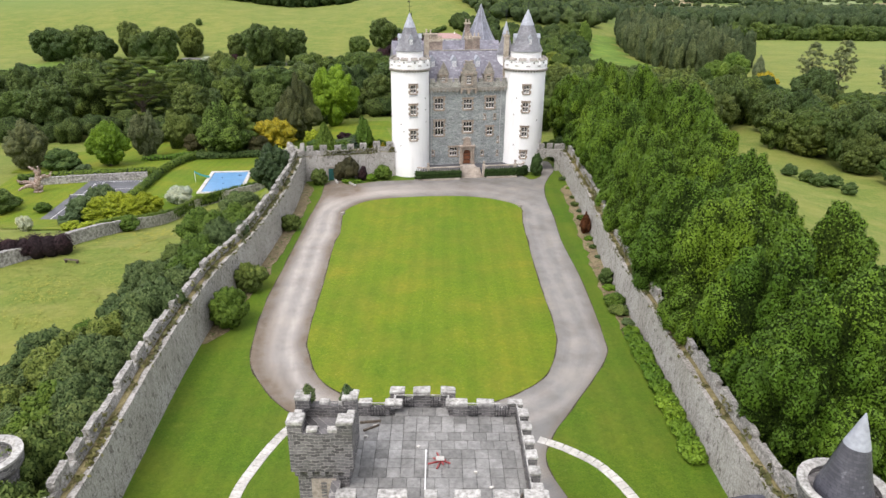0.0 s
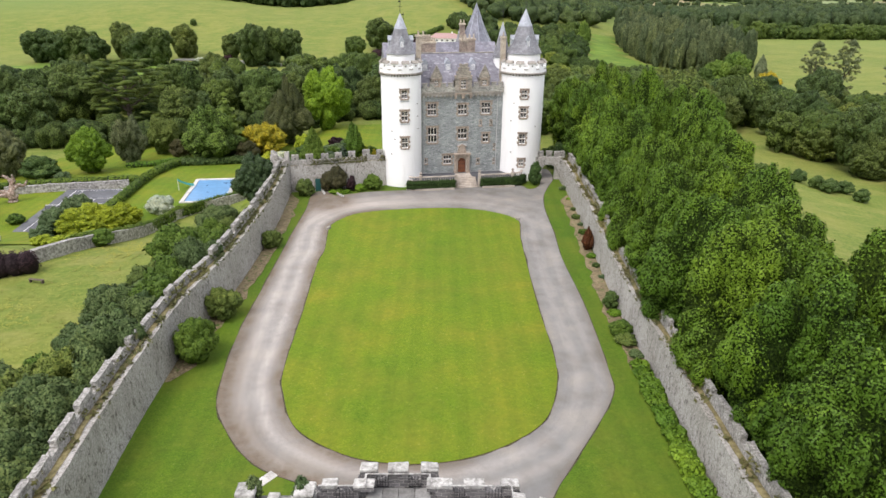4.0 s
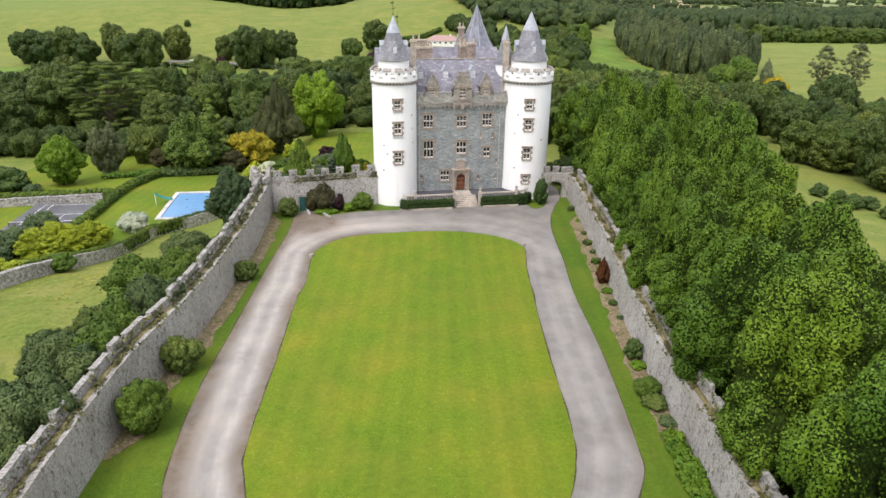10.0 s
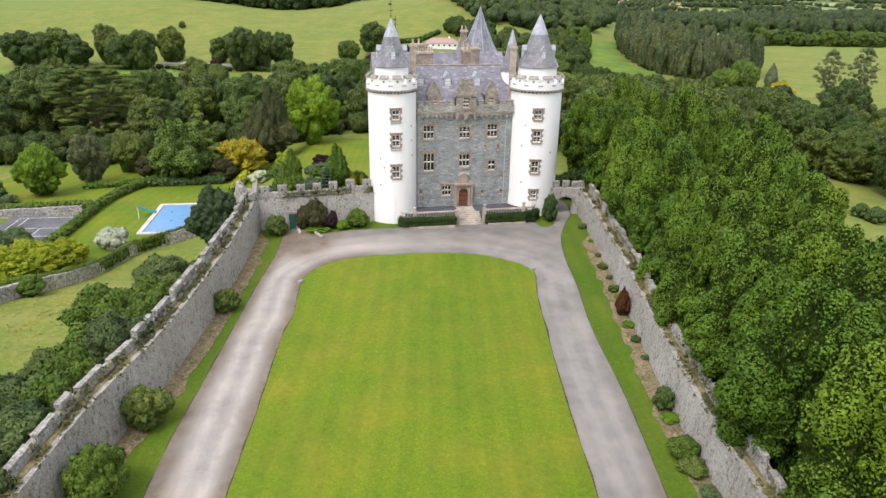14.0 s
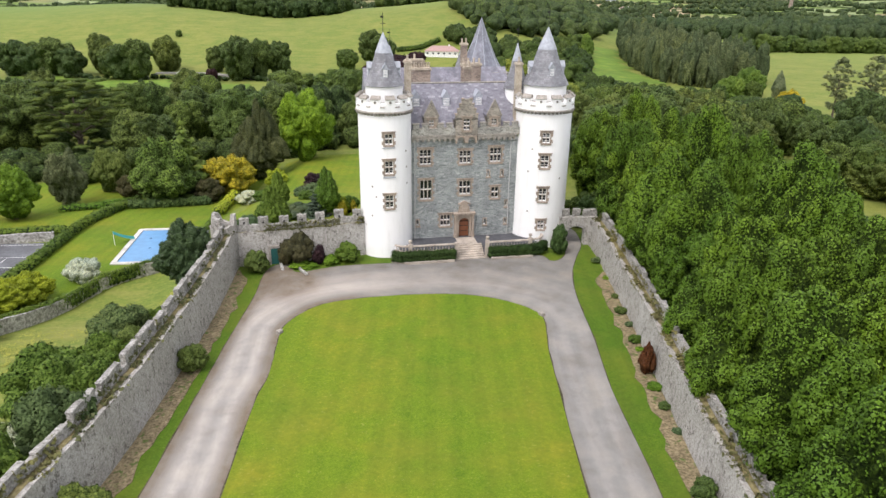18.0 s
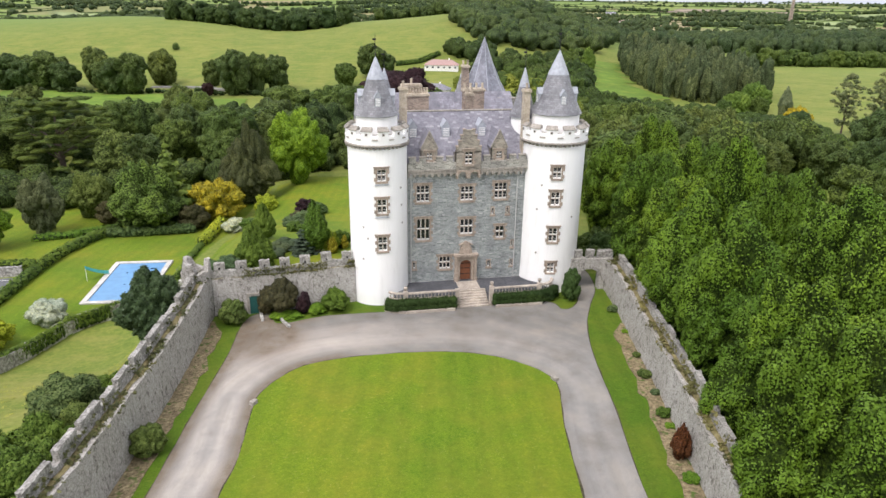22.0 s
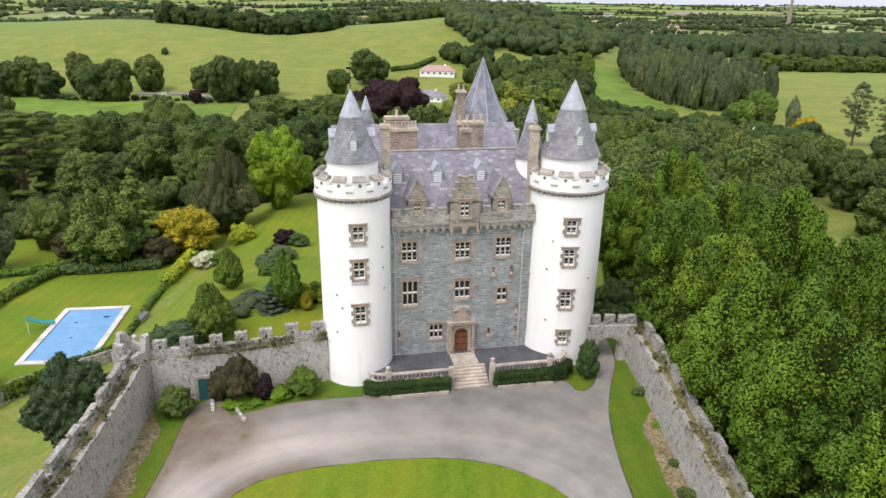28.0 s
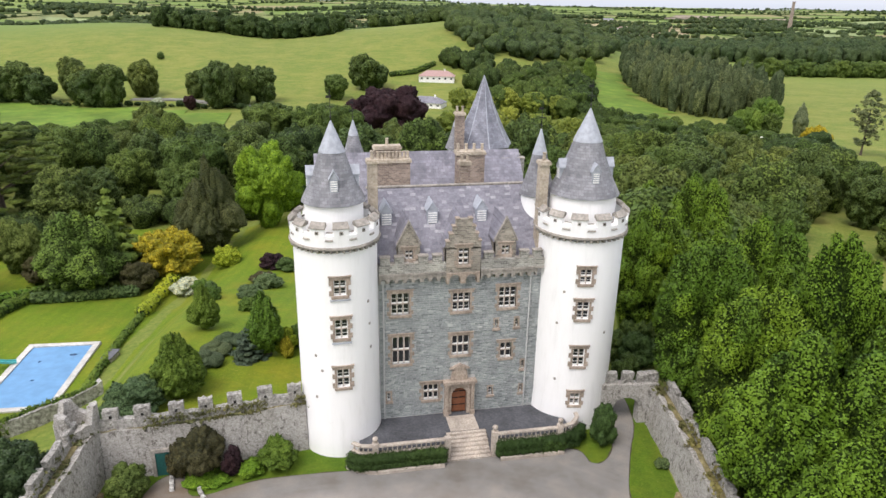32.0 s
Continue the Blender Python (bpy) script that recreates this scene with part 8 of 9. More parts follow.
LEAF_RHODO = leaves("rhododendron_leaves", (0.10, 0.14, 0.008), (0.20, 0.25, 0.015), (0.31, 0.35, 0.035))
RHODO = puff_tree("rhododendron", "broad domed rhododendron with yellow-green leaves", 256, LEAF_RHODO, core_for(LEAF_RHODO, 5.0), 5.4, 5.2, -0.2, "shrub", False, octaves=((30, 0.26), (180, 0.17), (900, 0.09)), sub=5, m=8000, size=0.13, proud=0.15, belly=0.4)
RHODO.at(-60.4, 6.8, 1.0, 1.15)
RHODO.at(-57.0, 12.0, 0.72, 0.9, 80)
for x, y, r, h in ((-66.6, 9.8, 3.2, 5.0), (-65.0, 16.0, 3.0, 5.4), (-67.4, 5.4, 2.0, 2.4)):
    put(S_OLIVE[0], x, y, r, h, label="large grey-green shrub beside the tennis court")
put(S_WHITE, -71.2, -2.6, 1.3, 2.6, label="shrub with white blossom")
puff_tree("evergreen_tree", "dark round evergreen tree outside the wall corner", 345, LEAF_EVER, core_for(LEAF_EVER, 6.0), 3.9, 8.8, -0.6, octaves=((26, 0.26), (140, 0.17), (700, 0.09)), sub=5, m=9000, size=0.12, point=0.08, proud=0.15, belly=0.45).at(-32.1, -7.4, 0.98, 0.92)
# added shrubs, standing in for deep tree shade on the grass behind the wall
for x, y, r, h in ((17.5, 4.5, 1.6, 2.6), (20.0, 7.0, 2.0, 3.4), (22.0, 11.0, 2.2, 3.8), (18.5, 9.5, 1.8, 2.8)):
    put(S_DARK, x, y, r, h, label="dark green shrubs added for the shade under the trees")
# old cedar with level plates of foliage
rng = np.random.default_rng(5)
plates = []
for k in range(120):
    zc = 3.5 + 17.5 * (k / 119) ** 0.85
    a, q = k * 2.4 + rng.uniform(-0.5, 0.5), math.sqrt(rng.uniform(0.04, 1.0)) * (11.2 if zc < 18.5 else 8.0)
    r = rng.uniform(1.1, 2.7)
    plates.append(((q * math.cos(a), q * math.sin(a), zc - 0.09 * q + rng.uniform(-0.4, 0.4)), (r, r * rng.uniform(0.6, 1.2), 0.55)))
LEAF_CEDAR = leaves("cedar_needles", (0.034, 0.056, 0.011), (0.078, 0.112, 0.020), (0.135, 0.172, 0.034))
Plant("cedar_tree", "old spreading cedar with level dark plates of foliage", "conifer tree", crown("crown", plates, 9.0, 0.2, LEAF_CEDAR, 340, up=0.6, scatter=0.5, dark=core_for(LEAF_CEDAR, 4.0)), trunk_mesh("trunk", 19.0, 0.75, 9, 341, 0.4)).at(*from_uv(-94.5, 92.0), 1.05, 0.98)
# bushes added to darken the bright grass under the cedar
for u, v, r, h in ((-104, 84, 3.6, 4.2), (-97, 81, 3.0, 3.4), (-90, 83, 3.4, 4.4), (-84, 86, 3.6, 5.0), (-86, 97, 4.2, 6.0), (-103, 97, 4.4, 6.5), (-94, 102, 4.5, 7.0)):
    put(S_DARK, *from_uv(u, v), r, h, label="dark green bushes added to darken the ground below the cedar")
# scrub outside the west wall
LEAF_SCRUB = leaves("grey_green_scrub_leaves", (0.038, 0.062, 0.020), (0.078, 0.112, 0.036), (0.135, 0.175, 0.068))
SCRUB = [shrub("scrub_bush", label, 360 + i, mat, 1.5, 2.2, 3400, 0.062, 6.0) for i, (label, mat) in enumerate((("tall grey-green scrub bush outside the wall", LEAF_SCRUB), ("dark green scrub bush outside the wall", LEAF_HEDGE), ("dark green elder bush outside the wall", LEAF_EVER), ("light olive scrub bush outside the wall", LEAF_ASH)))]


def outside_west(s, off):
    p, d = along(WALL_W, s)
    return p.x + d.y * off, p.y - d.x * off


for s, off, r, h, k in ((19.4, 6.0, 3.1, 5.2, 0), (22.0, 3.6, 1.9, 3.8, 3), (15.0, 5.0, 1.5, 2.2, 1), (27.4, 8.6, 3.9, 6.2, 1), (29.6, 5.6, 3.0, 5.6, 1), (25.2, 5.4, 2.6, 4.8, 1), (33.6, 7.2, 2.0, 3.2, 3), (11.5, 4.0, 1.3, 1.7, 3)):
    put(SCRUB[k], *outside_west(s, off), r, h)
rr = random.Random(21)
s = 36.5
while s < 84:
    for k in range(3 + (s > 52)):
        off = 3.6 + k * 3.7 + rr.uniform(-0.7, 0.7)
        r = rr.uniform(2.3, 3.5)
        put(SCRUB[rr.choice((0, 0, 0, 1, 3, 0))], *outside_west(s + rr.uniform(-0.8, 0.8), off), r, r * rr.uniform(1.5, 1.95) + (0.8 if k == 0 else 0))
    s += rr.uniform(3.6, 4.6)
# brambles between the bushes and the wall
for i in range(34):
    s = rr.uniform(6, 36)
    put(SCRUB[rr.choice((1, 3, 3))], *outside_west(s, rr.uniform(2.2, 7.5)), rr.uniform(0.7, 1.3), rr.uniform(0.7, 1.5), label="low bramble clump in the rough grass")
for s, k in ((36.2, 5.6), (35.2, 7.4), (60, 6.0), (61.6, 8.6), (66, 10.5), (62, 12.5)):
    put(S_WHITE, *outside_west(s, k), 1.7, 3.8, label="elder bush with white blossom")

# ---- the lime avenue east of the wall: two rows that draw together towards the gate ----
rr = random.Random(33)
for row, (start, step) in enumerate(((-7.0, 8.0), (-19.0, 8.2))):
    s = start
    while s < 86:
        p, d = along(WALL_E, s)
        if s < 0:
            p = p + d * s
        o = Vector((-d.y, d.x, 0))
        off = 12.9 - 3.6 * smooth(s, 18, 58) if row else 5.2 - 0.7 * smooth(s, 18, 58)
        q = p + o * (off + rr.uniform(-0.4, 0.4))
        k = rr.uniform(0.95, 1.08)
        LIMES[rr.randrange(4)].at(q.x, q.y, k, rr.uniform(0.95, 1.05) * ((1.13 - 0.11 * smooth(s, 25, 60)) if row else 0.98), rr.uniform(0, 360), group="lime trees along the east wall")
        s += step * rr.uniform(0.92, 1.08)

# ---- woodland: nearer trees one by one, the rest as one mass ----
def scatter(u0, u1, v0, v1, gap, seed, keep=lambda u, v: True):
    r = random.Random(seed)
    out = []
    u = u0
    while u < u1:
        v = v0
        while v < v1:
            a, b = u + r.uniform(-0.36, 0.36) * gap, v + r.uniform(-0.36, 0.36) * gap
            if keep(a, b):
                out.append((a, b))
            v += gap
        u += gap
    return out


def inside_uv(pts):
    def test(u, v):
        c, j = False, len(pts) - 1
        for i in range(len(pts)):
            (x1, y1), (x2, y2) = pts[i], pts[j]
            if (y1 > v) != (y2 > v) and u < (x2 - x1) * (v - y1) / (y2 - y1) + x1:
                c = not c
            j = i
        return c
    return test


FAR_BODIES = {sub: [lobed(700 + i + 10 * sub, sub, ((11, 0.4), (50, 0.18)) if sub < 3 else ((14, 0.38), (80, 0.24)), True) for i in range(8)] for sub in (1, 2, 3)}


def mass(name, label, spots, r0, h0, mat, seed, per=1.0, size=0.5, sub=3, narrow=1.0, category="woodland", dark=None, sunk=0.12):
    """A wood of many lobed trees joined into one mass. spots: places in the court's own axes; per: sprays per square metre of ground."""
    rng = np.random.default_rng(seed)
    P, N, S, V, VN, Fc, off = [], [], [], [], [], [], 0
    for u, v in spots:
        x, y = from_uv(u, v)
        z = ground_z(x, y)
        k = rng.uniform(0.72, 1.25)
        r, h = r0 * k * narrow, h0 * k * rng.uniform(0.88, 1.12)
        bv, bf, crest = FAR_BODIES[sub][rng.integers(8)]
        a = rng.uniform(0, 6.283)
        ca, sa = math.cos(a), math.sin(a)
        q = bv @ np.array(((ca, sa, 0), (-sa, ca, 0), (0, 0, 1)))
        q = q * np.array((r, r * rng.uniform(0.85, 1.15), h * 0.45)) + np.array((x, y, z + h * (0.55 - sunk)))
        q[:, 2] = np.where(q[:, 2] < z + h * (0.55 - sunk), z + h * (0.55 - sunk) - (z + h * (0.55 - sunk) - q[:, 2]) * 1.3, q[:, 2])
        m = max(8, int(per * r * r * 3))
        p, n, soft, vn = sprays_on(q, bf, m, rng, size * 0.6, 0.4, 0.5, crest)
        P.append(p), N.append(n), S.append(soft), V.append(q), VN.append(vn), Fc.append(bf + off)
        off += len(q)
    P = np.concatenate(P)
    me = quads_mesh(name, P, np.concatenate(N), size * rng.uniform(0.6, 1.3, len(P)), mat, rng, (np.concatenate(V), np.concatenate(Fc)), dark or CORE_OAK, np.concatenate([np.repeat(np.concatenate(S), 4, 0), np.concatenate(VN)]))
    return tagged(new(name, me), label, category, kind="stuff")


# blue-grey cores: distance haze is mixed into these two colours
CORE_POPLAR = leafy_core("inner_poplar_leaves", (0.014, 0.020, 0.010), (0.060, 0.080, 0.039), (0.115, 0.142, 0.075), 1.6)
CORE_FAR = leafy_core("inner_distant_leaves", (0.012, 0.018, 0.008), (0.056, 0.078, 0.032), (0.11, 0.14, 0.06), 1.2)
rr = random.Random(44)
MEADOW = inside_uv([(30, -120), (30, 24), (56, 52), (84, 100), (97, 62), (93, 22), (112, -120)])
left = scatter(-210, 0, 60, 175, 12.5, 51, lambda u, v: not (u > -34 and v > 150) and v > 94 + 10 * smooth(u, -60, -20) - 22 * smooth(-u, 66, 84) and not (-112 < u < -80 and 70 < v < 107))
right = scatter(26, 165, 16, 215, 12.5, 52, lambda u, v: v > 20 + (u - 30) * 0.35 and not MEADOW(u, v) and not (92 < u and v > 178) and not (u > 130 and v > 150))
mid = scatter(-5, 70, 98, 176, 13.0, 53, lambda u, v: not (u < 10 and v > 150))
strip = scatter(-210, 0, 175, 290, 15.0, 54, lambda u, v: v < 226 + 24 * smooth(u, -120, -60) + 6 * math.sin(u * 0.05) and not (u > -34 and v < 215))
near = [p for p in left if p[1] < 130] + [p for p in right if p[1] < 130] + [p for p in mid if p[1] < 118]
rest = [p for p in left if 130 <= p[1] < 160] + [p for p in right if p[1] >= 130] + [p for p in mid if p[1] >= 118]
strip += [p for p in left if p[1] >= 160]
for u, v in near[:290]:
    x, y = from_uv(u, v)
    k = rr.uniform(0.86, 1.32)
    OAKS[rr.randrange(5) if u < 20 else rr.choice((1, 2, 4, 1, 2, 3))].at(x, y, k, k * rr.uniform(0.85, 1.15) * (0.93 if u < 0 else 0.9), rr.uniform(0, 360), group="woodland trees")
rest += near[290:]
low = [p for p in rest if p[0] > 36 and p[1] > 130]
rest = [p for p in rest if not (p[0] > 36 and p[1] > 130)]
mass("woodland", "olive green trees below the east meadow", low[::2], 6.6, 11.5, LEAF_ASH, 58, 2.2, 0.36, dark=CORE_ASH)
mass("woodland", "mid-green trees below the east meadow", low[1::2], 6.6, 12.0, LEAF_MID, 59, 2.2, 0.36, dark=CORE_MID)
rr2 = random.Random(9)
rr2.shuffle(rest)
cut = int(len(rest) * 0.5)
cut2 = int(len(rest) * 0.8)
WOODLIGHT = leaves("pale_woodland_leaves", (0.060, 0.09, 0.028), (0.115, 0.155, 0.052), (0.19, 0.235, 0.088))
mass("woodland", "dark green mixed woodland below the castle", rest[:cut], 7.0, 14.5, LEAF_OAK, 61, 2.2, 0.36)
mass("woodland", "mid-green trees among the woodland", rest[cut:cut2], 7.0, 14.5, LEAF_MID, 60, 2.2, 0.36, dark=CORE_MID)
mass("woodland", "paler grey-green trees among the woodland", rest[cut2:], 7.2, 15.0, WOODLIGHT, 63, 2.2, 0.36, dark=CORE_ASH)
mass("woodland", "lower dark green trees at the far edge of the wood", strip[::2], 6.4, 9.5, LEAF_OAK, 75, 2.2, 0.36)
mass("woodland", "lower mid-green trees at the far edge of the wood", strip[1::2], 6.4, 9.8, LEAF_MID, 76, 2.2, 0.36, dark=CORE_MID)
infill = scatter(-5, 150, 200, 560, 12.0, 81, inside_uv([(28, 330), (36, 372), (74, 432), (100, 500), (122, 545), (112, 470), (98, 425), (84, 372), (80, 320), (60, 312), (32, 312)]))
mass("woodland", "fresh green trees between the meadow and the bungalow", infill[::2], 7.0, 15.0, LEAF_FRESH, 82, 2.0, 0.4, dark=CORE_MID)
mass("woodland", "mid-green trees between the meadow and the bungalow", infill[1::2], 7.0, 14.0, LEAF_MID, 83, 2.0, 0.4, dark=CORE_MID)
lower = scatter(40, 170, 160, 290, 11.5, 84, inside_uv([(50, 172), (64, 262), (86, 300), (112, 284), (128, 262), (150, 262), (160, 225), (150, 180), (110, 178)]))
lower = [p for p in lower if math.hypot(p[0] - 112, p[1] - 243) > 11 and math.hypot(p[0] - 135, p[1] - 234) > 12]
mass("woodland", "dark green trees below the plantation", lower[::2], 6.4, 10.5, LEAF_OAK, 85, 2.0, 0.4)
mass("woodland", "mid-green trees below the plantation", lower[1::2], 6.4, 11.0, LEAF_MID, 86, 2.0, 0.4, dark=CORE_MID)
verge = scatter(-190, -4, 50, 116, 4.2, 57, lambda u, v: 0 < v - (94 + 10 * smooth(u, -60, -20) - 22 * smooth(-u, 66, 84)) + 5.5 < 12.0)
mass("undergrowth", "dark green bushes along the foot of the wood", verge, 3.2, 6.4, LEAF_OAK, 62, 5.0, 0.2, sub=2)
PURPLE_T.at(*from_uv(-16, 186), 1.75, 1.55)
PURPLE_T.at(*from_uv(-27, 196), 1.2, 1.3, 70)
YELLOW_T.at(*from_uv(158, 228), 1.3, 2.0, 10, label="tall golden-leaved tree in the wood")
FEATHER.at(*from_uv(23.2, 26), 0.45, 0.6, 30, label="fresh green tree beside the tower")
OAKS[4].at(*from_uv(28.4, 32), 0.8, 0.85, 80, label="fresh green tree beside the tower")
LEAF_WILLOW = leaves("pale_willow_leaves", (0.085, 0.11, 0.055), (0.135, 0.165, 0.085), (0.20, 0.23, 0.13))
LEAF_PALE = leaves("pale_yellow_green_leaves", (0.085, 0.115, 0.018), (0.165, 0.20, 0.036), (0.26, 0.29, 0.065))
PALE_T = puff_tree("pale_tree", "broad yellow-green tree behind the castle", 395, LEAF_PALE, core_for(LEAF_PALE, 2.5), 7.0, 14.0, -1.0, octaves=((22, 0.3), (120, 0.19), (500, 0.1)), sub=5, m=5000, size=0.25, proud=0.3)
for u, v, s_, h_ in ((6, 196, 1.15, 1.15), (20, 190, 1.2, 1.2), (36, 196, 1.25, 1.1), (50, 202, 1.1, 1.0), (-4, 176, 0.9, 0.95), (28, 214, 1.2, 1.2), (10, 215, 1.0, 1.1), (24, 312, 1.1, 1.0), (38, 316, 1.2, 1.15), (52, 312, 1.15, 1.05), (66, 318, 0.9, 0.9), (14, 330, 1.0, 1.0)):
    PALE_T.at(*from_uv(u, v), s_, h_, 20 * u % 360)
# broad domed trees along the lower edge of the east meadow, and beyond the wood
DOME = [puff_tree("domed_tree", label, 380 + i, mat, core_mat, 10.0, 16.0, -1.5, octaves=((36, 0.26), (220, 0.15), (900, 0.05)), sub=5, m=9000, size=0.25, point=0.05, proud=0.25, belly=0.36) for i, (label, mat, core_mat) in enumerate((("broad domed olive green tree on the meadow edge", LEAF_ASH, CORE_ASH), ("broad domed mid-green tree", LEAF_MID, CORE_MID), ("broad domed fresh green tree", LEAF_FRESH, core_for(LEAF_FRESH, 2.5))))]
for u, v, s_, h_, k in ((99, 70, 0.92, 0.86, 0), (101, 50, 0.7, 0.78, 0), (104, 36, 0.7, 0.75, 1), (106, 84, 0.75, 0.9, 1), (157, 290, 0.95, 1.0, 2), (180, 318, 1.05, 1.2, 2), (148, 284, 0.6, 0.7, 1), (170, 292, 0.7, 0.8, 1), (112, 452, 0.62, 1.5, 2), (118, 470, 0.5, 1.2, 1)):
    DOME[k].at(*from_uv(u, v), s_, h_, 37 * u % 360)
for u, v in ((76, 36), (78, 32), (81, 31), (84, 31), (67, 35), (84, 25), (79, 29)):
    put(S_DARK, *from_uv(u, v), 1.9, 2.6, label="dark green bush in the east meadow")
# tall thin ash trees and a pale willow past the cottages
rng = np.random.default_rng(390)
sprigs = []
for k in range(150):
    zc = 3.5 + 20.0 * rng.random()
    q = math.sqrt(rng.random()) * 6.6 * math.sin(math.pi * (zc - 1.5) / 23.5) ** 0.7
    a, r = k * 2.4, rng.uniform(0.5, 1.25)
    sprigs.append(((q * math.cos(a), q * math.sin(a), zc), (r, r, r * 0.8)))
AIRY = Plant("ash_tree", "tall pale thin-leaved ash tree", "tree", crown("crown", sprigs, 6.0, 0.3, LEAF_WILLOW, 390, scatter=0.8, dark=core_for(LEAF_WILLOW, 2.0), core=0.5), trunk_mesh("trunk", 21.0, 0.42, 12, 391, 0.3))
for u, v, s_, h_ in ((186, 240, 1.0, 1.15), (197, 232, 1.05, 1.22), (212, 214, 1.0, 1.05)):
    AIRY.at(*from_uv(u, v), s_, h_, 53 * u % 360)
puff_tree("willow_tree", "slender pale silvery-green willow", 392, LEAF_WILLOW, core_for(LEAF_WILLOW, 2.5), 4.2, 20.0, -1.0, octaves=((24, 0.3), (140, 0.15)), m=4000, size=0.3, point=0.55, proud=0.4).at(*from_uv(172, 268))

# ---- the country beyond ----
# hedgerow trees along the lane under the hill
for u, v, s_, h_, k in ((-262, 352, 1.5, 1.35, 0), (-249, 349, 1.35, 1.25, 0), (-238, 352, 1.6, 1.35, 3), (-226, 348, 1.25, 1.1, 0), (-212, 362, 1.35, 1.5, 2), (-205, 356, 1.1, 1.25, 2), (-196, 340, 1.2, 1.15, 3), (-188, 337, 1.35, 1.35, 0), (-180, 336, 1.3, 1.4, 3), (-177, 374, 1.4, 1.35, 2), (-144, 372, 1.0, 1.0, 2), (-121, 338, 1.35, 1.55, 3), (-112, 352, 1.2, 1.3, 4), (-102, 362, 1.25, 1.35, 0), (-60, 372, 1.0, 1.0, 1), (-46, 402, 1.35, 1.35, 3), (-38, 408, 1.1, 1.0, 0)):
    OAKS[k].at(*from_uv(u, v), s_ * 1.3, h_ * 1.08, u * 7 % 360, group="hedgerow trees")
for u, v, r_, h_ in ((-96, 180, 1.35, 1.25), (-60, 196, 1.6, 1.3), (-42, 190, 1.5, 1.35), (-30, 172, 1.2, 1.3), (-150, 176, 1.3, 1.2)):
    OAKS[1 if u > -70 else 2].at(*from_uv(u, v), r_, h_, u * 11 % 360, label="broad pale green tree standing over the wood", group="woodland trees")
PURPLE_T.at(*from_uv(-135, 331), 0.5, 0.5)
put(S_WHITE, *from_uv(-156, 340), 3.5, 5.5, label="blossoming white bush by the lane")
put(S_DARK, *from_uv(-205, 480), 3.0, 5.0, label="lone dark bush on the hill field")
mass("hedge_scrub", "scrubby hedge along the lane", [(-225 + i * 4, 340 + 4 * math.sin(i)) for i in range(38)], 2.4, 3.4, LEAF_OLIVE, 62, 2.0, 0.4, 2, category="scrub")
lane("lane", "pale gravel lane between fields", "lane", [(*from_uv(a, b),) for a, b in ((-180, 366), (-160, 368), (-146, 366), (-120, 350), (-100, 342), (-100, 338), (-121, 345), (-146, 360), (-160, 361), (-180, 360))], ground_z(*from_uv(-150, 362)) + 0.8, 1.5, DRIVE)
mass("crest_wood", "dark wood on the crest of the hill", scatter(-262, -95, 640, 700, 12.5, 63, lambda u, v: v < 700 - abs(u + 180) * 0.2), 8.5, 19.0, LEAF_OAK, 63, 0.9, 0.6, 3)
mass("crest_wood", "dark wood beyond the hill field", scatter(-66, 60, 750, 880, 14, 64, lambda u, v: u > -66 + (v - 760) * 0.3), 8.0, 17.0, LEAF_OAK, 64, 0.8, 0.7, 2)
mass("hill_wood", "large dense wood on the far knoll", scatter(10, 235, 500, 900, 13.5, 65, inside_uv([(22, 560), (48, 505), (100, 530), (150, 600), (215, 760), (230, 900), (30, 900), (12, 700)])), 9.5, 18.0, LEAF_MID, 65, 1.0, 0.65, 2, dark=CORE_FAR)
mass("shelter_belt", "dark conifer belt beyond the bungalow", scatter(0, 60, 446, 500, 8, 66, inside_uv([(2, 470), (26, 452), (62, 430), (66, 445), (40, 485), (6, 492)])), 5.0, 12.0, LEAF_CONIFER, 66, 1.2, 0.5, 2)
mass("shelter_belt", "dark conifer belt beyond the castle", scatter(20, 100, 390, 470, 9, 67, inside_uv([(22, 400), (70, 395), (98, 440), (92, 465), (50, 440), (24, 425)])), 5.6, 14.0, LEAF_CONIFER, 67, 1.2, 0.5, 2)
mass("shelter_belt", "tall green trees along the meadow", scatter(80, 120, 250, 430, 11, 68, lambda u, v: abs(u - 80 - (v - 300) * 0.12) < 7), 6.2, 15.0, LEAF_HEDGE, 68, 1.2, 0.5)
mass("poplar_plantation", "dense grey-green plantation of tall trees", scatter(120, 345, 280, 660, 8.0, 69, inside_uv([(146, 470), (139, 408), (142, 372), (150, 338), (186, 346), (220, 374), (232, 440), (218, 500), (222, 600), (190, 606), (164, 552)])), 6.0, 23.0, LEAF_POPLAR_HAZE, 69, 3.0, 0.4, 3, 0.7, "plantation", CORE_POPLAR, sunk=0.06)
mass("field_trees", "row of rounded trees along the far field", [(300 + i * 11.5, 612 + 3 * math.sin(i * 2)) for i in range(24)] + [(306 + i * 13, 632 + 4 * math.sin(i)) for i in range(20)], 8.6, 15.5, LEAF_HEDGE, 70, 0.9, 0.6, dark=CORE_MID)
mass("far_wood", "long dark wood beyond the fields", scatter(230, 760, 690, 1010, 15, 72, lambda u, v: 815 - 60 * smooth(u, 250, 420) + 40 * smooth(u, 420, 560) < v < 905 + (u - 300) * 0.25), 9.5, 21.0, LEAF_POPLAR_HAZE, 72, 0.5, 0.8, 2, 0.85, dark=CORE_FAR)
belts = []
rr = random.Random(79)
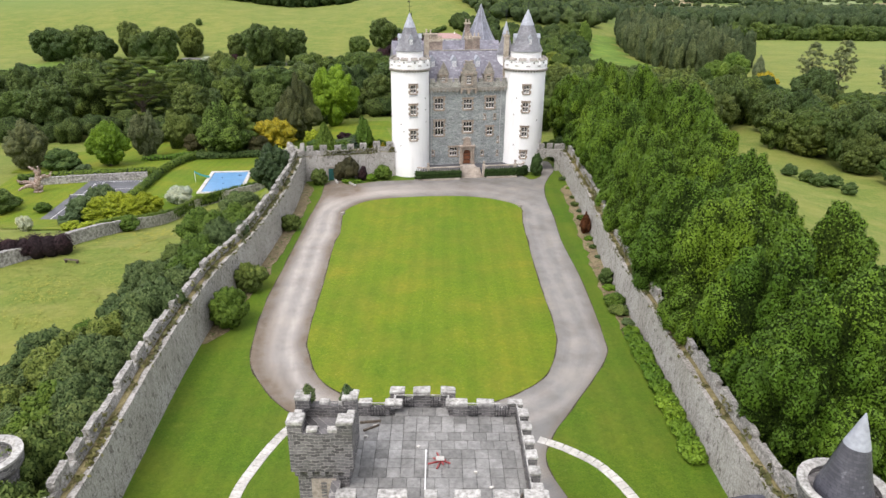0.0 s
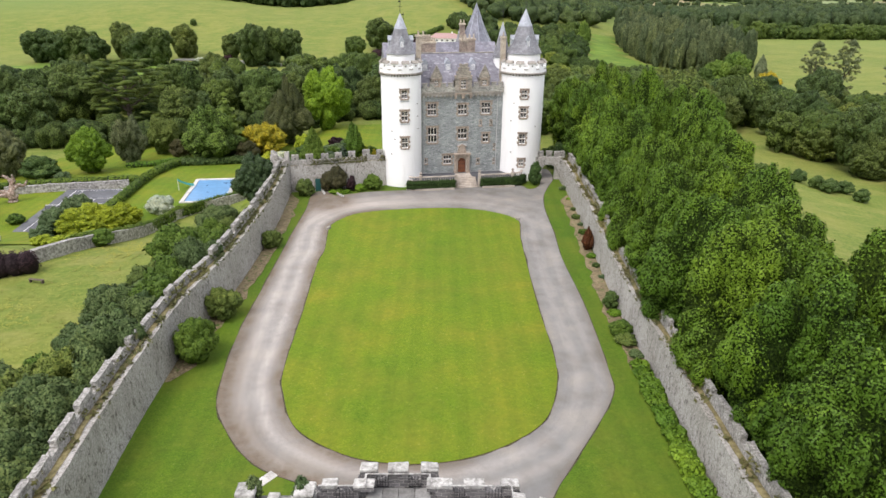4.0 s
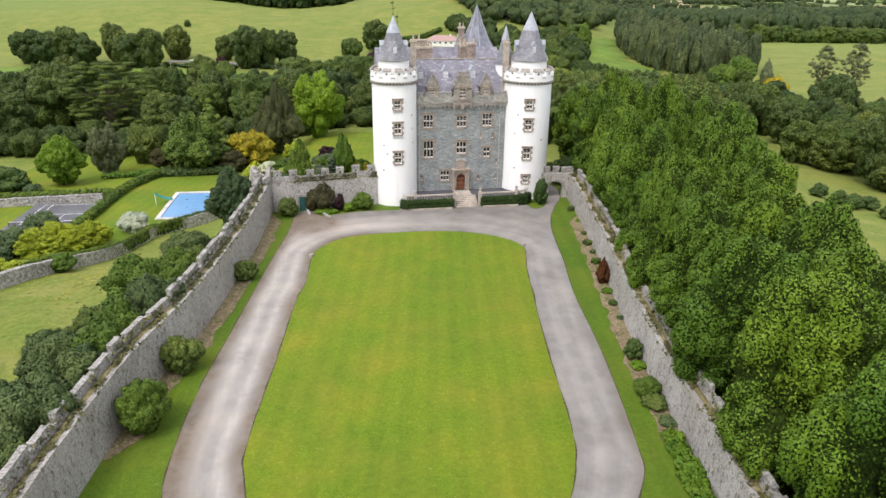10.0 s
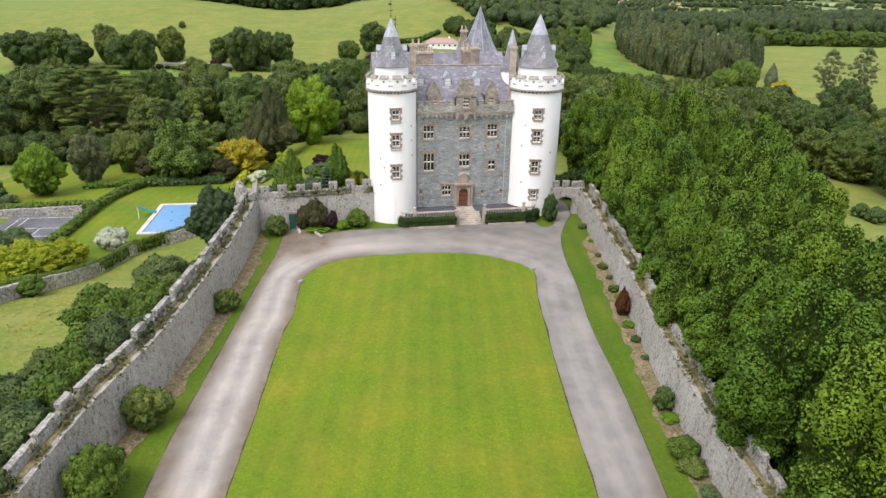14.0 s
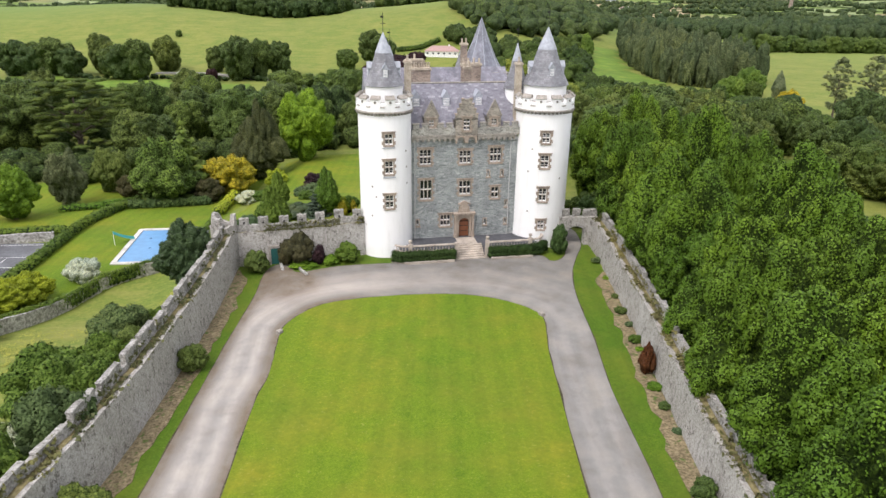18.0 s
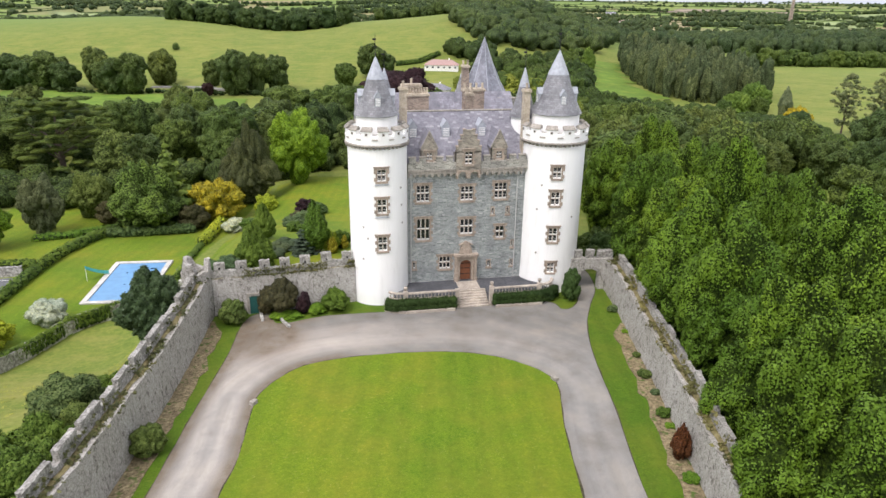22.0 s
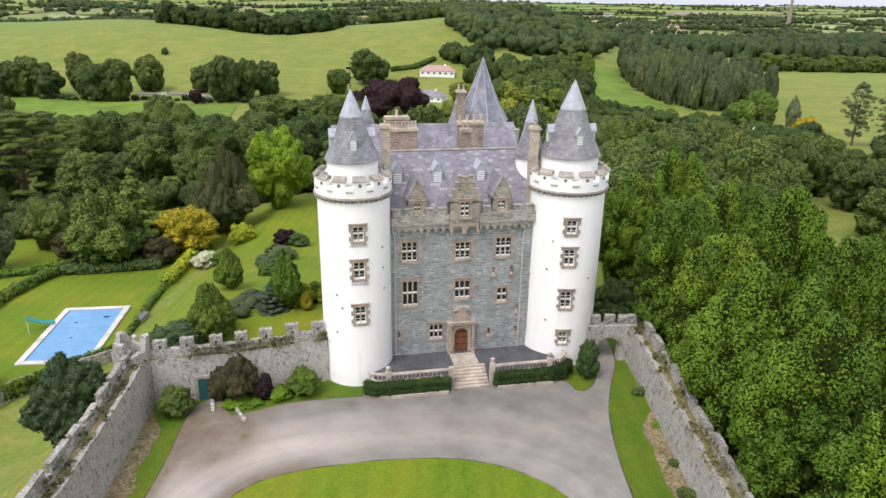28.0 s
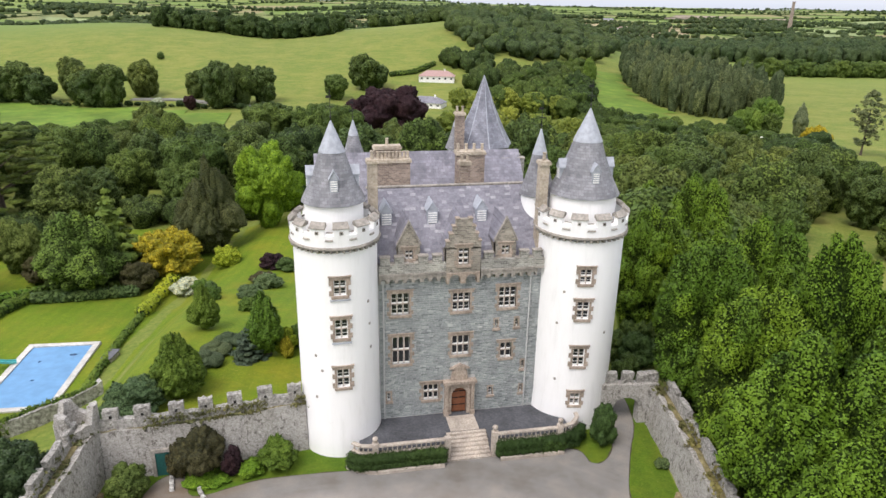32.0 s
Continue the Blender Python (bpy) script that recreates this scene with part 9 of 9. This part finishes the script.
for k in range(70):
    v = rr.uniform(900, 2300)
    u = rr.uniform(-0.15, 0.62) * v if k % 4 else rr.uniform(-0.7, -0.1) * v
    L = rr.uniform(90, 300)
    for i in range(int(L / 8)):
        belts.append((u + i * 8 + rr.uniform(-3, 3), v + 0.12 * i * rr.choice((-1, 1)) + rr.uniform(-9, 9)))
mass("tree_belts", "dark belts of trees between the distant fields", belts, 7.0, 13.0, LEAF_POPLAR_HAZE, 80, 0.2, 1.0, 1, category="tree belts", dark=CORE_FAR)
# hedged fields out to the horizon: continuous hedges on an uneven lattice, with trees along them
def field_hedges(seed):
    r = random.Random(seed)
    bm = bmesh.new()
    trees = []
    vrow, v = [], 830.0
    while v < 4300:
        vrow.append(v)
        v *= r.uniform(1.09, 1.15)
    lattice = []
    for k, v in enumerate(vrow):
        w = 120 + v * 0.07
        n = int(1.9 * v / w)
        lattice.append([(-0.95 * v + (i + r.uniform(-0.3, 0.3)) * w, v + r.uniform(-0.03, 0.03) * v) for i in range(n)])

    def strip(a, b):
        L = math.hypot(b[0] - a[0], b[1] - a[1])
        if L < 5:
            return
        n = max(3, int(L / 22))
        du, dv = (b[0] - a[0]) / L, (b[1] - a[1]) / L
        bend = r.uniform(-0.06, 0.06) * L
        prev = None
        for i in range(n + 1):
            t = i / n
            off = bend * math.sin(math.pi * t) + r.uniform(-1.2, 1.2)
            u, v = a[0] + (b[0] - a[0]) * t - dv * off, a[1] + (b[1] - a[1]) * t + du * off
            w, h = r.uniform(1.4, 2.6), r.uniform(1.2, 3.6)
            x, y = from_uv(u, v)
            z = ground_z(x, y)
            row = []
            for q, e in ((-1, -1.0), (-0.8, h * 0.7), (0, h), (0.8, h * 0.7), (1, -1.0)):
                x, y = from_uv(u - dv * q * w, v + du * q * w)
                row.append(bm.verts.new((x, y, z + e)))
            if prev:
                for k in range(4):
                    bm.faces.new((prev[k], prev[k + 1], row[k + 1], row[k]))
            prev = row
            if r.random() < 0.42:
                trees.append((u + r.uniform(-3, 3), v + r.uniform(-3, 3)))

    for i, row in enumerate(lattice):
        for a, b in zip(row, row[1:]):
            if r.random() < 0.66:
                strip(a, b)
        if i + 1 < len(lattice):
            for p in row:
                q = min(lattice[i + 1], key=lambda c: abs(c[0] - p[0]))
                if r.random() < 0.8:
                    strip(p, q)
    bmesh.ops.recalc_face_normals(bm, faces=bm.faces)
    return bm, trees


STUBBLE = two_scale("dry_stubble", (0.24, 0.19, 0.10), (0.33, 0.27, 0.15), (0.42, 0.35, 0.21), 0.05, 0.01)
PALEGRASS = two_scale("pale_pasture", (0.17, 0.22, 0.08), (0.22, 0.27, 0.11), (0.28, 0.32, 0.15), 0.05, 0.01)
PLOUGH = two_scale("bare_ploughland", (0.17, 0.13, 0.10), (0.24, 0.19, 0.15), (0.30, 0.25, 0.20), 0.05, 0.01)
for label, mat, pts in (("dry tan stubble field on a far rise", STUBBLE, ((340, 1229), (492, 1656), (593, 1780), (640, 1595), (529, 1412), (405, 1255))), ("pale green pasture beyond the woods", PALEGRASS, ((617, 1230), (823, 1563), (983, 1612), (886, 1375), (736, 1298))), ("yellow-green pasture in the distance", STUBBLE, ((360, 1871), (468, 1939), (480, 1742), (401, 1650))), ("bare brown field in the distance", PLOUGH, ((673, 2144), (864, 2445), (1007, 2357), (829, 2090))), ("bare brown field in the distance", PLOUGH, ((942, 2198), (1147, 2212), (1052, 2020), (857, 1953))), ("pale green pasture in the distance", PALEGRASS, ((1016, 1916), (1383, 2101), (1205, 1817), (942, 1662))), ("pale pasture beyond the hill", PALEGRASS, ((-763, 1359), (-677, 1285), (-560, 1190), (-649, 1150))), ("grey yard and road among the fields", TARMAC, ((308, 1226), (429, 1412), (398, 1269), (299, 1165)))):
    draped("far_field", label, "field", [from_uv(u, v) for u, v in pts], 1.2, mat, 20.0)
MEADOWGRASS = two_scale("lush_meadow_grass", (0.085, 0.15, 0.016), (0.115, 0.19, 0.022), (0.175, 0.225, 0.03), 0.15, 0.03)
draped("meadow", "lush green meadow strip beside the plantation", "meadow", [from_uv(u, v) for u, v in ((80, 306), (97, 372), (120, 473), (143, 549), (161, 556), (144, 466), (137, 407), (140, 372), (136, 325), (104, 296))], 0.35, MEADOWGRASS, 12.0)
draped("meadow", "green field strip between the wood and the hedgerow", "meadow", [from_uv(u, v) for u, v in ((-262, 345), (-220, 343), (-180, 332), (-137, 325), (-112, 318), (-100, 270), (-164, 226), (-230, 222), (-275, 290))], 0.5, MEADOWGRASS, 12.0)
hb, spots = field_hedges(77)
tagged(part("far_hedges", hb, CORE_WOOD, smooth_faces=True), "hedgerows dividing the distant fields", "hedgerows", kind="stuff")
rr = random.Random(78)
for k in range(70):
    v = 1000 + 3000 * rr.random() ** 1.3
    u = rr.uniform(-0.8, 0.8) * v
    spots += [(u + rr.gauss(0, 50 + v * 0.02), v + rr.gauss(0, 25)) for _ in range(rr.randrange(8, 26))]
mass("far_copses", "trees and copses among the distant fields", spots, 6.5, 10.0, LEAF_POPLAR_HAZE, 74, 0.1, 1.2, 1, category="copses", dark=CORE_FAR)


def house(u, v, w, d, h, turn, roof, label, wall=WHITE, hip=True):
    x, y = from_uv(u, v)
    root = thing("house", label, "house", pose(x, y, ground_z(x, y) + 0.2, 0, 0, turn))
    bm = bmesh.new()
    box(bm, -w / 2, w / 2, -d / 2, d / 2, -3, h)
    part("house_wall", bm, wall, root)
    bm = bmesh.new()
    e, rh = 0.5, d * 0.32
    k = d * 0.45 if hip else 0.0
    A_ = [bm.verts.new(p) for p in ((-w / 2 - e, -d / 2 - e, h), (w / 2 + e, -d / 2 - e, h), (w / 2 + e, d / 2 + e, h), (-w / 2 - e, d / 2 + e, h))]
    R_ = [bm.verts.new((-w / 2 + k, 0, h + rh)), bm.verts.new((w / 2 - k, 0, h + rh))]
    for q in ((A_[0], A_[1], R_[1], R_[0]), (A_[2], A_[3], R_[0], R_[1]), (A_[1], A_[2], R_[1]), (A_[3], A_[0], R_[0]), tuple(A_[::-1])):
        bm.faces.new(q)
    part("roof", bm, roof, root)
    bm = bmesh.new()
    box(bm, w * 0.2, w * 0.2 + 0.9, -0.45, 0.45, h, h + rh + 1.0)
    part("chimney", bm, wall, root)
    n = max(2, int(w / 4))
    for i in range(n):
        bm = bmesh.new()
        x0 = -w / 2 + w * (i + 0.5) / n
        box(bm, x0 - 0.8, x0 + 0.8, -d / 2 - 0.05, -d / 2 + 0.1, h * 0.35, h * 0.78)
        wi = part("window", bm, WHITE, root)
        bm = bmesh.new()
        box(bm, x0 - 0.7, x0 + 0.7, -d / 2 - 0.08, -d / 2 - 0.055, h * 0.39, h * 0.74)
        part("pane", bm, GLASS, wi)
    return root


PINKROOF = plain("pink_tile", (0.36, 0.24, 0.22), 0.8)
house(2, 428, 24, 11, 3.2, -14, PINKROOF, "white bungalow with pinkish tiled roof")
house(-4, 352, 20, 10, 2.6, -30, SLATE, "low house with grey slate roof")
house(112, 243, 9, 7, 3.0, 20, SLATE, "small white house with dark slate roof")
house(135, 234, 12, 7, 3.2, -20, SLATE, "white cottage with dark slate roof", hip=False)
house(215, 1180, 22, 12, 5.0, 10, SLATE, "distant white houses on the rise")
house(266, 1420, 26, 12, 6.0, 30, SLATE, "distant white houses on the rise")
house(290, 1390, 20, 12, 6.0, -20, SLATE, "distant white houses on the rise")
house(464, 1825, 40, 14, 8.0, 10, SLATE, "distant farm buildings with pale walls")
house(260, 1120, 26, 10, 4.0, -10, SLATE, "distant white houses on the rise")
house(420, 1500, 30, 12, 6.0, 5, PINKROOF, "distant farm buildings with pale walls")
hedge("hedge", "clipped green hedge beside the bungalow", [from_uv(-30, 438), from_uv(-14, 446), from_uv(0, 470)], 3.0, 3.5, LEAF_HEDGE, 90, 1.2, 0.7)
chim = thing("tall_chimney", "tall brown brick mill chimney in the distance", "chimney", pose(*from_uv(815, 1560), ground_z(*from_uv(815, 1560))))
bm = bmesh.new()
lathe(bm, [(5.0, -2), (4.6, 3), (3.0, 58), (3.4, 59), (3.4, 62), (2.4, 62)], 16)
part("shaft", bm, BRICKSTACK, chim)


# tussocks of rough grass in the field west of the wall
TUSSOCK = leaves("rough_grass", (0.14, 0.165, 0.028), (0.21, 0.22, 0.042), (0.29, 0.275, 0.075))
rng = np.random.default_rng(77)
verts, faces = [], []
for i in range(8000):
    p, d = along(WALL_W, rng.uniform(0, 85))
    q = p + Vector((d.y, -d.x, 0)) * rng.uniform(3.5, 46)
    if q.y > -24 and q.x < np.interp(q.y, (-24, -13.5, 0, 15, 20.5, 25), (-70, -60, -54.5, -48.5, -42, -36)) + 1.5:
        continue
    patch = noise.noise(Vector((q.x * 0.11, q.y * 0.11, 3.0)))
    if patch < rng.uniform(-0.5, 0.45):
        continue
    z = ground_z(q.x, q.y) - 0.03
    for k in range(7):
        a = rng.uniform(0, 6.2832)
        h, w = rng.uniform(0.05, 0.15), rng.uniform(0.05, 0.1)
        lean = rng.uniform(0.12, 0.42)
        ca, sa = math.cos(a), math.sin(a)
        bx, by = q.x + 0.12 * ca, q.y + 0.12 * sa
        n = len(verts)
        verts += [(bx - sa * w, by + ca * w, z), (bx + sa * w, by - ca * w, z), (bx + ca * lean, by + sa * lean, z + h)]
        faces.append((n, n + 1, n + 2))
me = bpy.data.meshes.new("rough_grass")
me.from_pydata(verts, [], faces)
me.materials.append(TUSSOCK)
me.polygons.foreach_set("use_smooth", [True] * len(faces))
me.normals_split_custom_set_from_vertices([(0, 0, 1)] * len(verts))
tagged(new("rough_grass", me), "tussocks of rough yellow-green grass in the field", "grass", kind="stuff")

# ---- single stones of the castle front and slates of its roof ----
def piece_material(name, dark, mid, light, rough, grain):
    """Colour by piece: random by object for the single ones, by island for the joined rest."""
    m, nt, b = material(name, mid, rough)
    inf = nt.nodes.new("ShaderNodeObjectInfo")
    geo = nt.nodes.new("ShaderNodeNewGeometry")
    add = nt.nodes.new("ShaderNodeMath")
    add.operation = "ADD"
    nt.links.new(inf.outputs["Random"], add.inputs[0])
    nt.links.new(geo.outputs["Random Per Island"], add.inputs[1])
    fr = nt.nodes.new("ShaderNodeMath")
    fr.operation = "FRACT"
    nt.links.new(add.outputs[0], fr.inputs[0])
    c = ramp(nt, fr.outputs[0], [(0.0, dark), (0.45, mid), (0.85, mid), (1.0, light)])
    p = geo.outputs["Position"]
    f = noise_of(nt, p, grain, 5, 0.7)
    c = mix(nt, 1.0, c, ramp(nt, f, [(0.3, (0.78, 0.78, 0.78)), (0.7, (1.22, 1.22, 1.2))]), "MULTIPLY")
    g = noise_of(nt, p, 0.6, 4, 0.65)
    c = mix(nt, 1.0, c, ramp(nt, g, [(0.3, (0.84, 0.84, 0.85)), (0.7, (1.16, 1.16, 1.14))]), "MULTIPLY")
    nt.links.new(c, b.inputs["Base Color"])
    bump(nt, b, f, 0.5, 0.02)
    return m


STONE = piece_material("facade_stone", (0.185, 0.205, 0.205), (0.285, 0.308, 0.305), (0.43, 0.445, 0.435), 0.9, 7.0)
SLATEPIECE = piece_material("slate_piece", (0.155, 0.15, 0.18), (0.205, 0.20, 0.232), (0.33, 0.325, 0.35), 0.5, 5.0)


def joined(name, boxes, mat, parent, label):
    """Many small frusta as one mesh. boxes: eight corners each."""
    v = np.array(boxes, float).reshape(-1, 3)
    n = len(boxes)
    quads = np.array([(4, 5, 6, 7), (0, 1, 5, 4), (1, 2, 6, 5), (2, 3, 7, 6), (3, 0, 4, 7)])
    f = (np.arange(n)[:, None, None] * 8 + quads[None]).reshape(-1, 4)
    me = bpy.data.meshes.new(name)
    me.from_pydata(v.tolist(), [], f.tolist())
    me.materials.append(mat)
    ob = new(name, me)
    ob.parent = parent
    return tagged(ob, label, kind="stuff")


rnd = random.Random(17)
STONES = []
for k in range(4):
    bm = bmesh.new()
    j = lambda: rnd.uniform(-0.07, 0.07)
    lo = [bm.verts.new((x + j() * 0.5, 0.0, z + j() * 0.5)) for x, z in ((-0.5, -0.5), (0.5, -0.5), (0.5, 0.5), (-0.5, 0.5))]
    hi = [bm.verts.new((v.co.x * 0.9 + j() * 0.3, -0.022, v.co.z * 0.84 + j() * 0.3)) for v in lo]
    bm.faces.new(hi)
    for i in range(4):
        bm.faces.new((lo[i], lo[(i + 1) % 4], hi[(i + 1) % 4], hi[i]))
    STONES.append(mesh_of("stone", bm, STONE))
STONE_SHAPES = [[(v.co.x, v.co.y, v.co.z) for v in me.vertices] for me in STONES]
keep_out = [(x - w / 2 - 0.06, x + w / 2 + 0.06, z - h / 2 - 0.05, z + h / 2 + 0.05) for x, z, w, h, *_ in FRONT] + [(-1.3, 1.35, 1.0, 4.7), (-0.75, 0.75, 4.7, 6.0)]


def clear_of_openings(x0, x1, z0, z1):
    """What is left of a stone beside the openings."""
    for a, b, c, d in keep_out:
        if a < x1 and x0 < b and c < z1 and z0 < d:
            if a - x0 >= x1 - b:
                x1 = a
            else:
                x0 = b
    return x0, x1


count, rest = 0, []
z = 1.32
while z < 13.5:
    h = rnd.uniform(0.12, 0.2)
    x = -FX + 0.02
    while x < FX - 0.1:
        w = min(rnd.uniform(0.2, 0.52), FX - x)
        x0, x1 = clear_of_openings(x, x + w, z, z + h)
        if x1 - x0 > 0.07:
            at = ((x0 + x1) / 2, -0.004, z + h / 2)
            k = rnd.randrange(4)
            s = (x1 - x0 - 0.022, rnd.uniform(0.7, 1.5), h - 0.024)
            if count < 300 and z < 5.2:
                share("stone", STONES[k], castle, Matrix.Translation(at) @ Matrix.Diagonal((*s, 1)))
                count += 1
            else:
                rest.append([(at[0] + p[0] * s[0], at[1] + p[1] * s[1], at[2] + p[2] * s[2]) for p in STONE_SHAPES[k]])
        x += w
    z += h
joined("rubble_facing", rest, STONE, castle, "coursed grey rubble stones")

# slates of the front roof, laid in courses up the slope
run = Vector((0, RIDGE_Y - 0.35, RIDGE_Z - EAVE_Z - 0.12))
L = run.length
up = run.normalized()
out = Vector((0, -up.z, up.y))
bm = bmesh.new()
box(bm, -0.5, 0.5, -0.5, 0.5, -0.5, 0.5)
SLATE_ONE = mesh_of("slate", bm, SLATEPIECE)
count, rest, row, d = 0, [], 0, 0.05
while d < L - 0.2:
    x = -FX - 0.3 - (0.22 if row % 2 else 0.0)
    while x < FX:
        w = rnd.uniform(0.38, 0.5)
        c = Vector((x + w / 2, 0.35, EAVE_Z + 0.12)) + up * (d + 0.15) + out * (0.02 + rnd.uniform(0, 0.008))
        M = Matrix.Translation(c) @ Matrix(((1, 0, 0, 0), (0, up.y, out.y, 0), (0, up.z, out.z, 0), (0, 0, 0, 1))) @ Matrix.Rotation(radians(-1.6), 4, "X") @ Matrix.Diagonal((w - 0.014, 0.33, 0.014, 1))
        if count < 300 and d > 2.2:
            share("slate", SLATE_ONE, castle, M)
            count += 1
        else:
            rest.append([tuple(M @ Vector(p)) for p in ((-0.5, -0.5, -0.5), (0.5, -0.5, -0.5), (0.5, 0.5, -0.5), (-0.5, 0.5, -0.5), (-0.5, -0.5, 0.5), (0.5, -0.5, 0.5), (0.5, 0.5, 0.5), (-0.5, 0.5, 0.5))])
        x += w
    d += 0.27
    row += 1
joined("slate_covering", rest, SLATEPIECE, castle, "overlapping purple-grey slates")
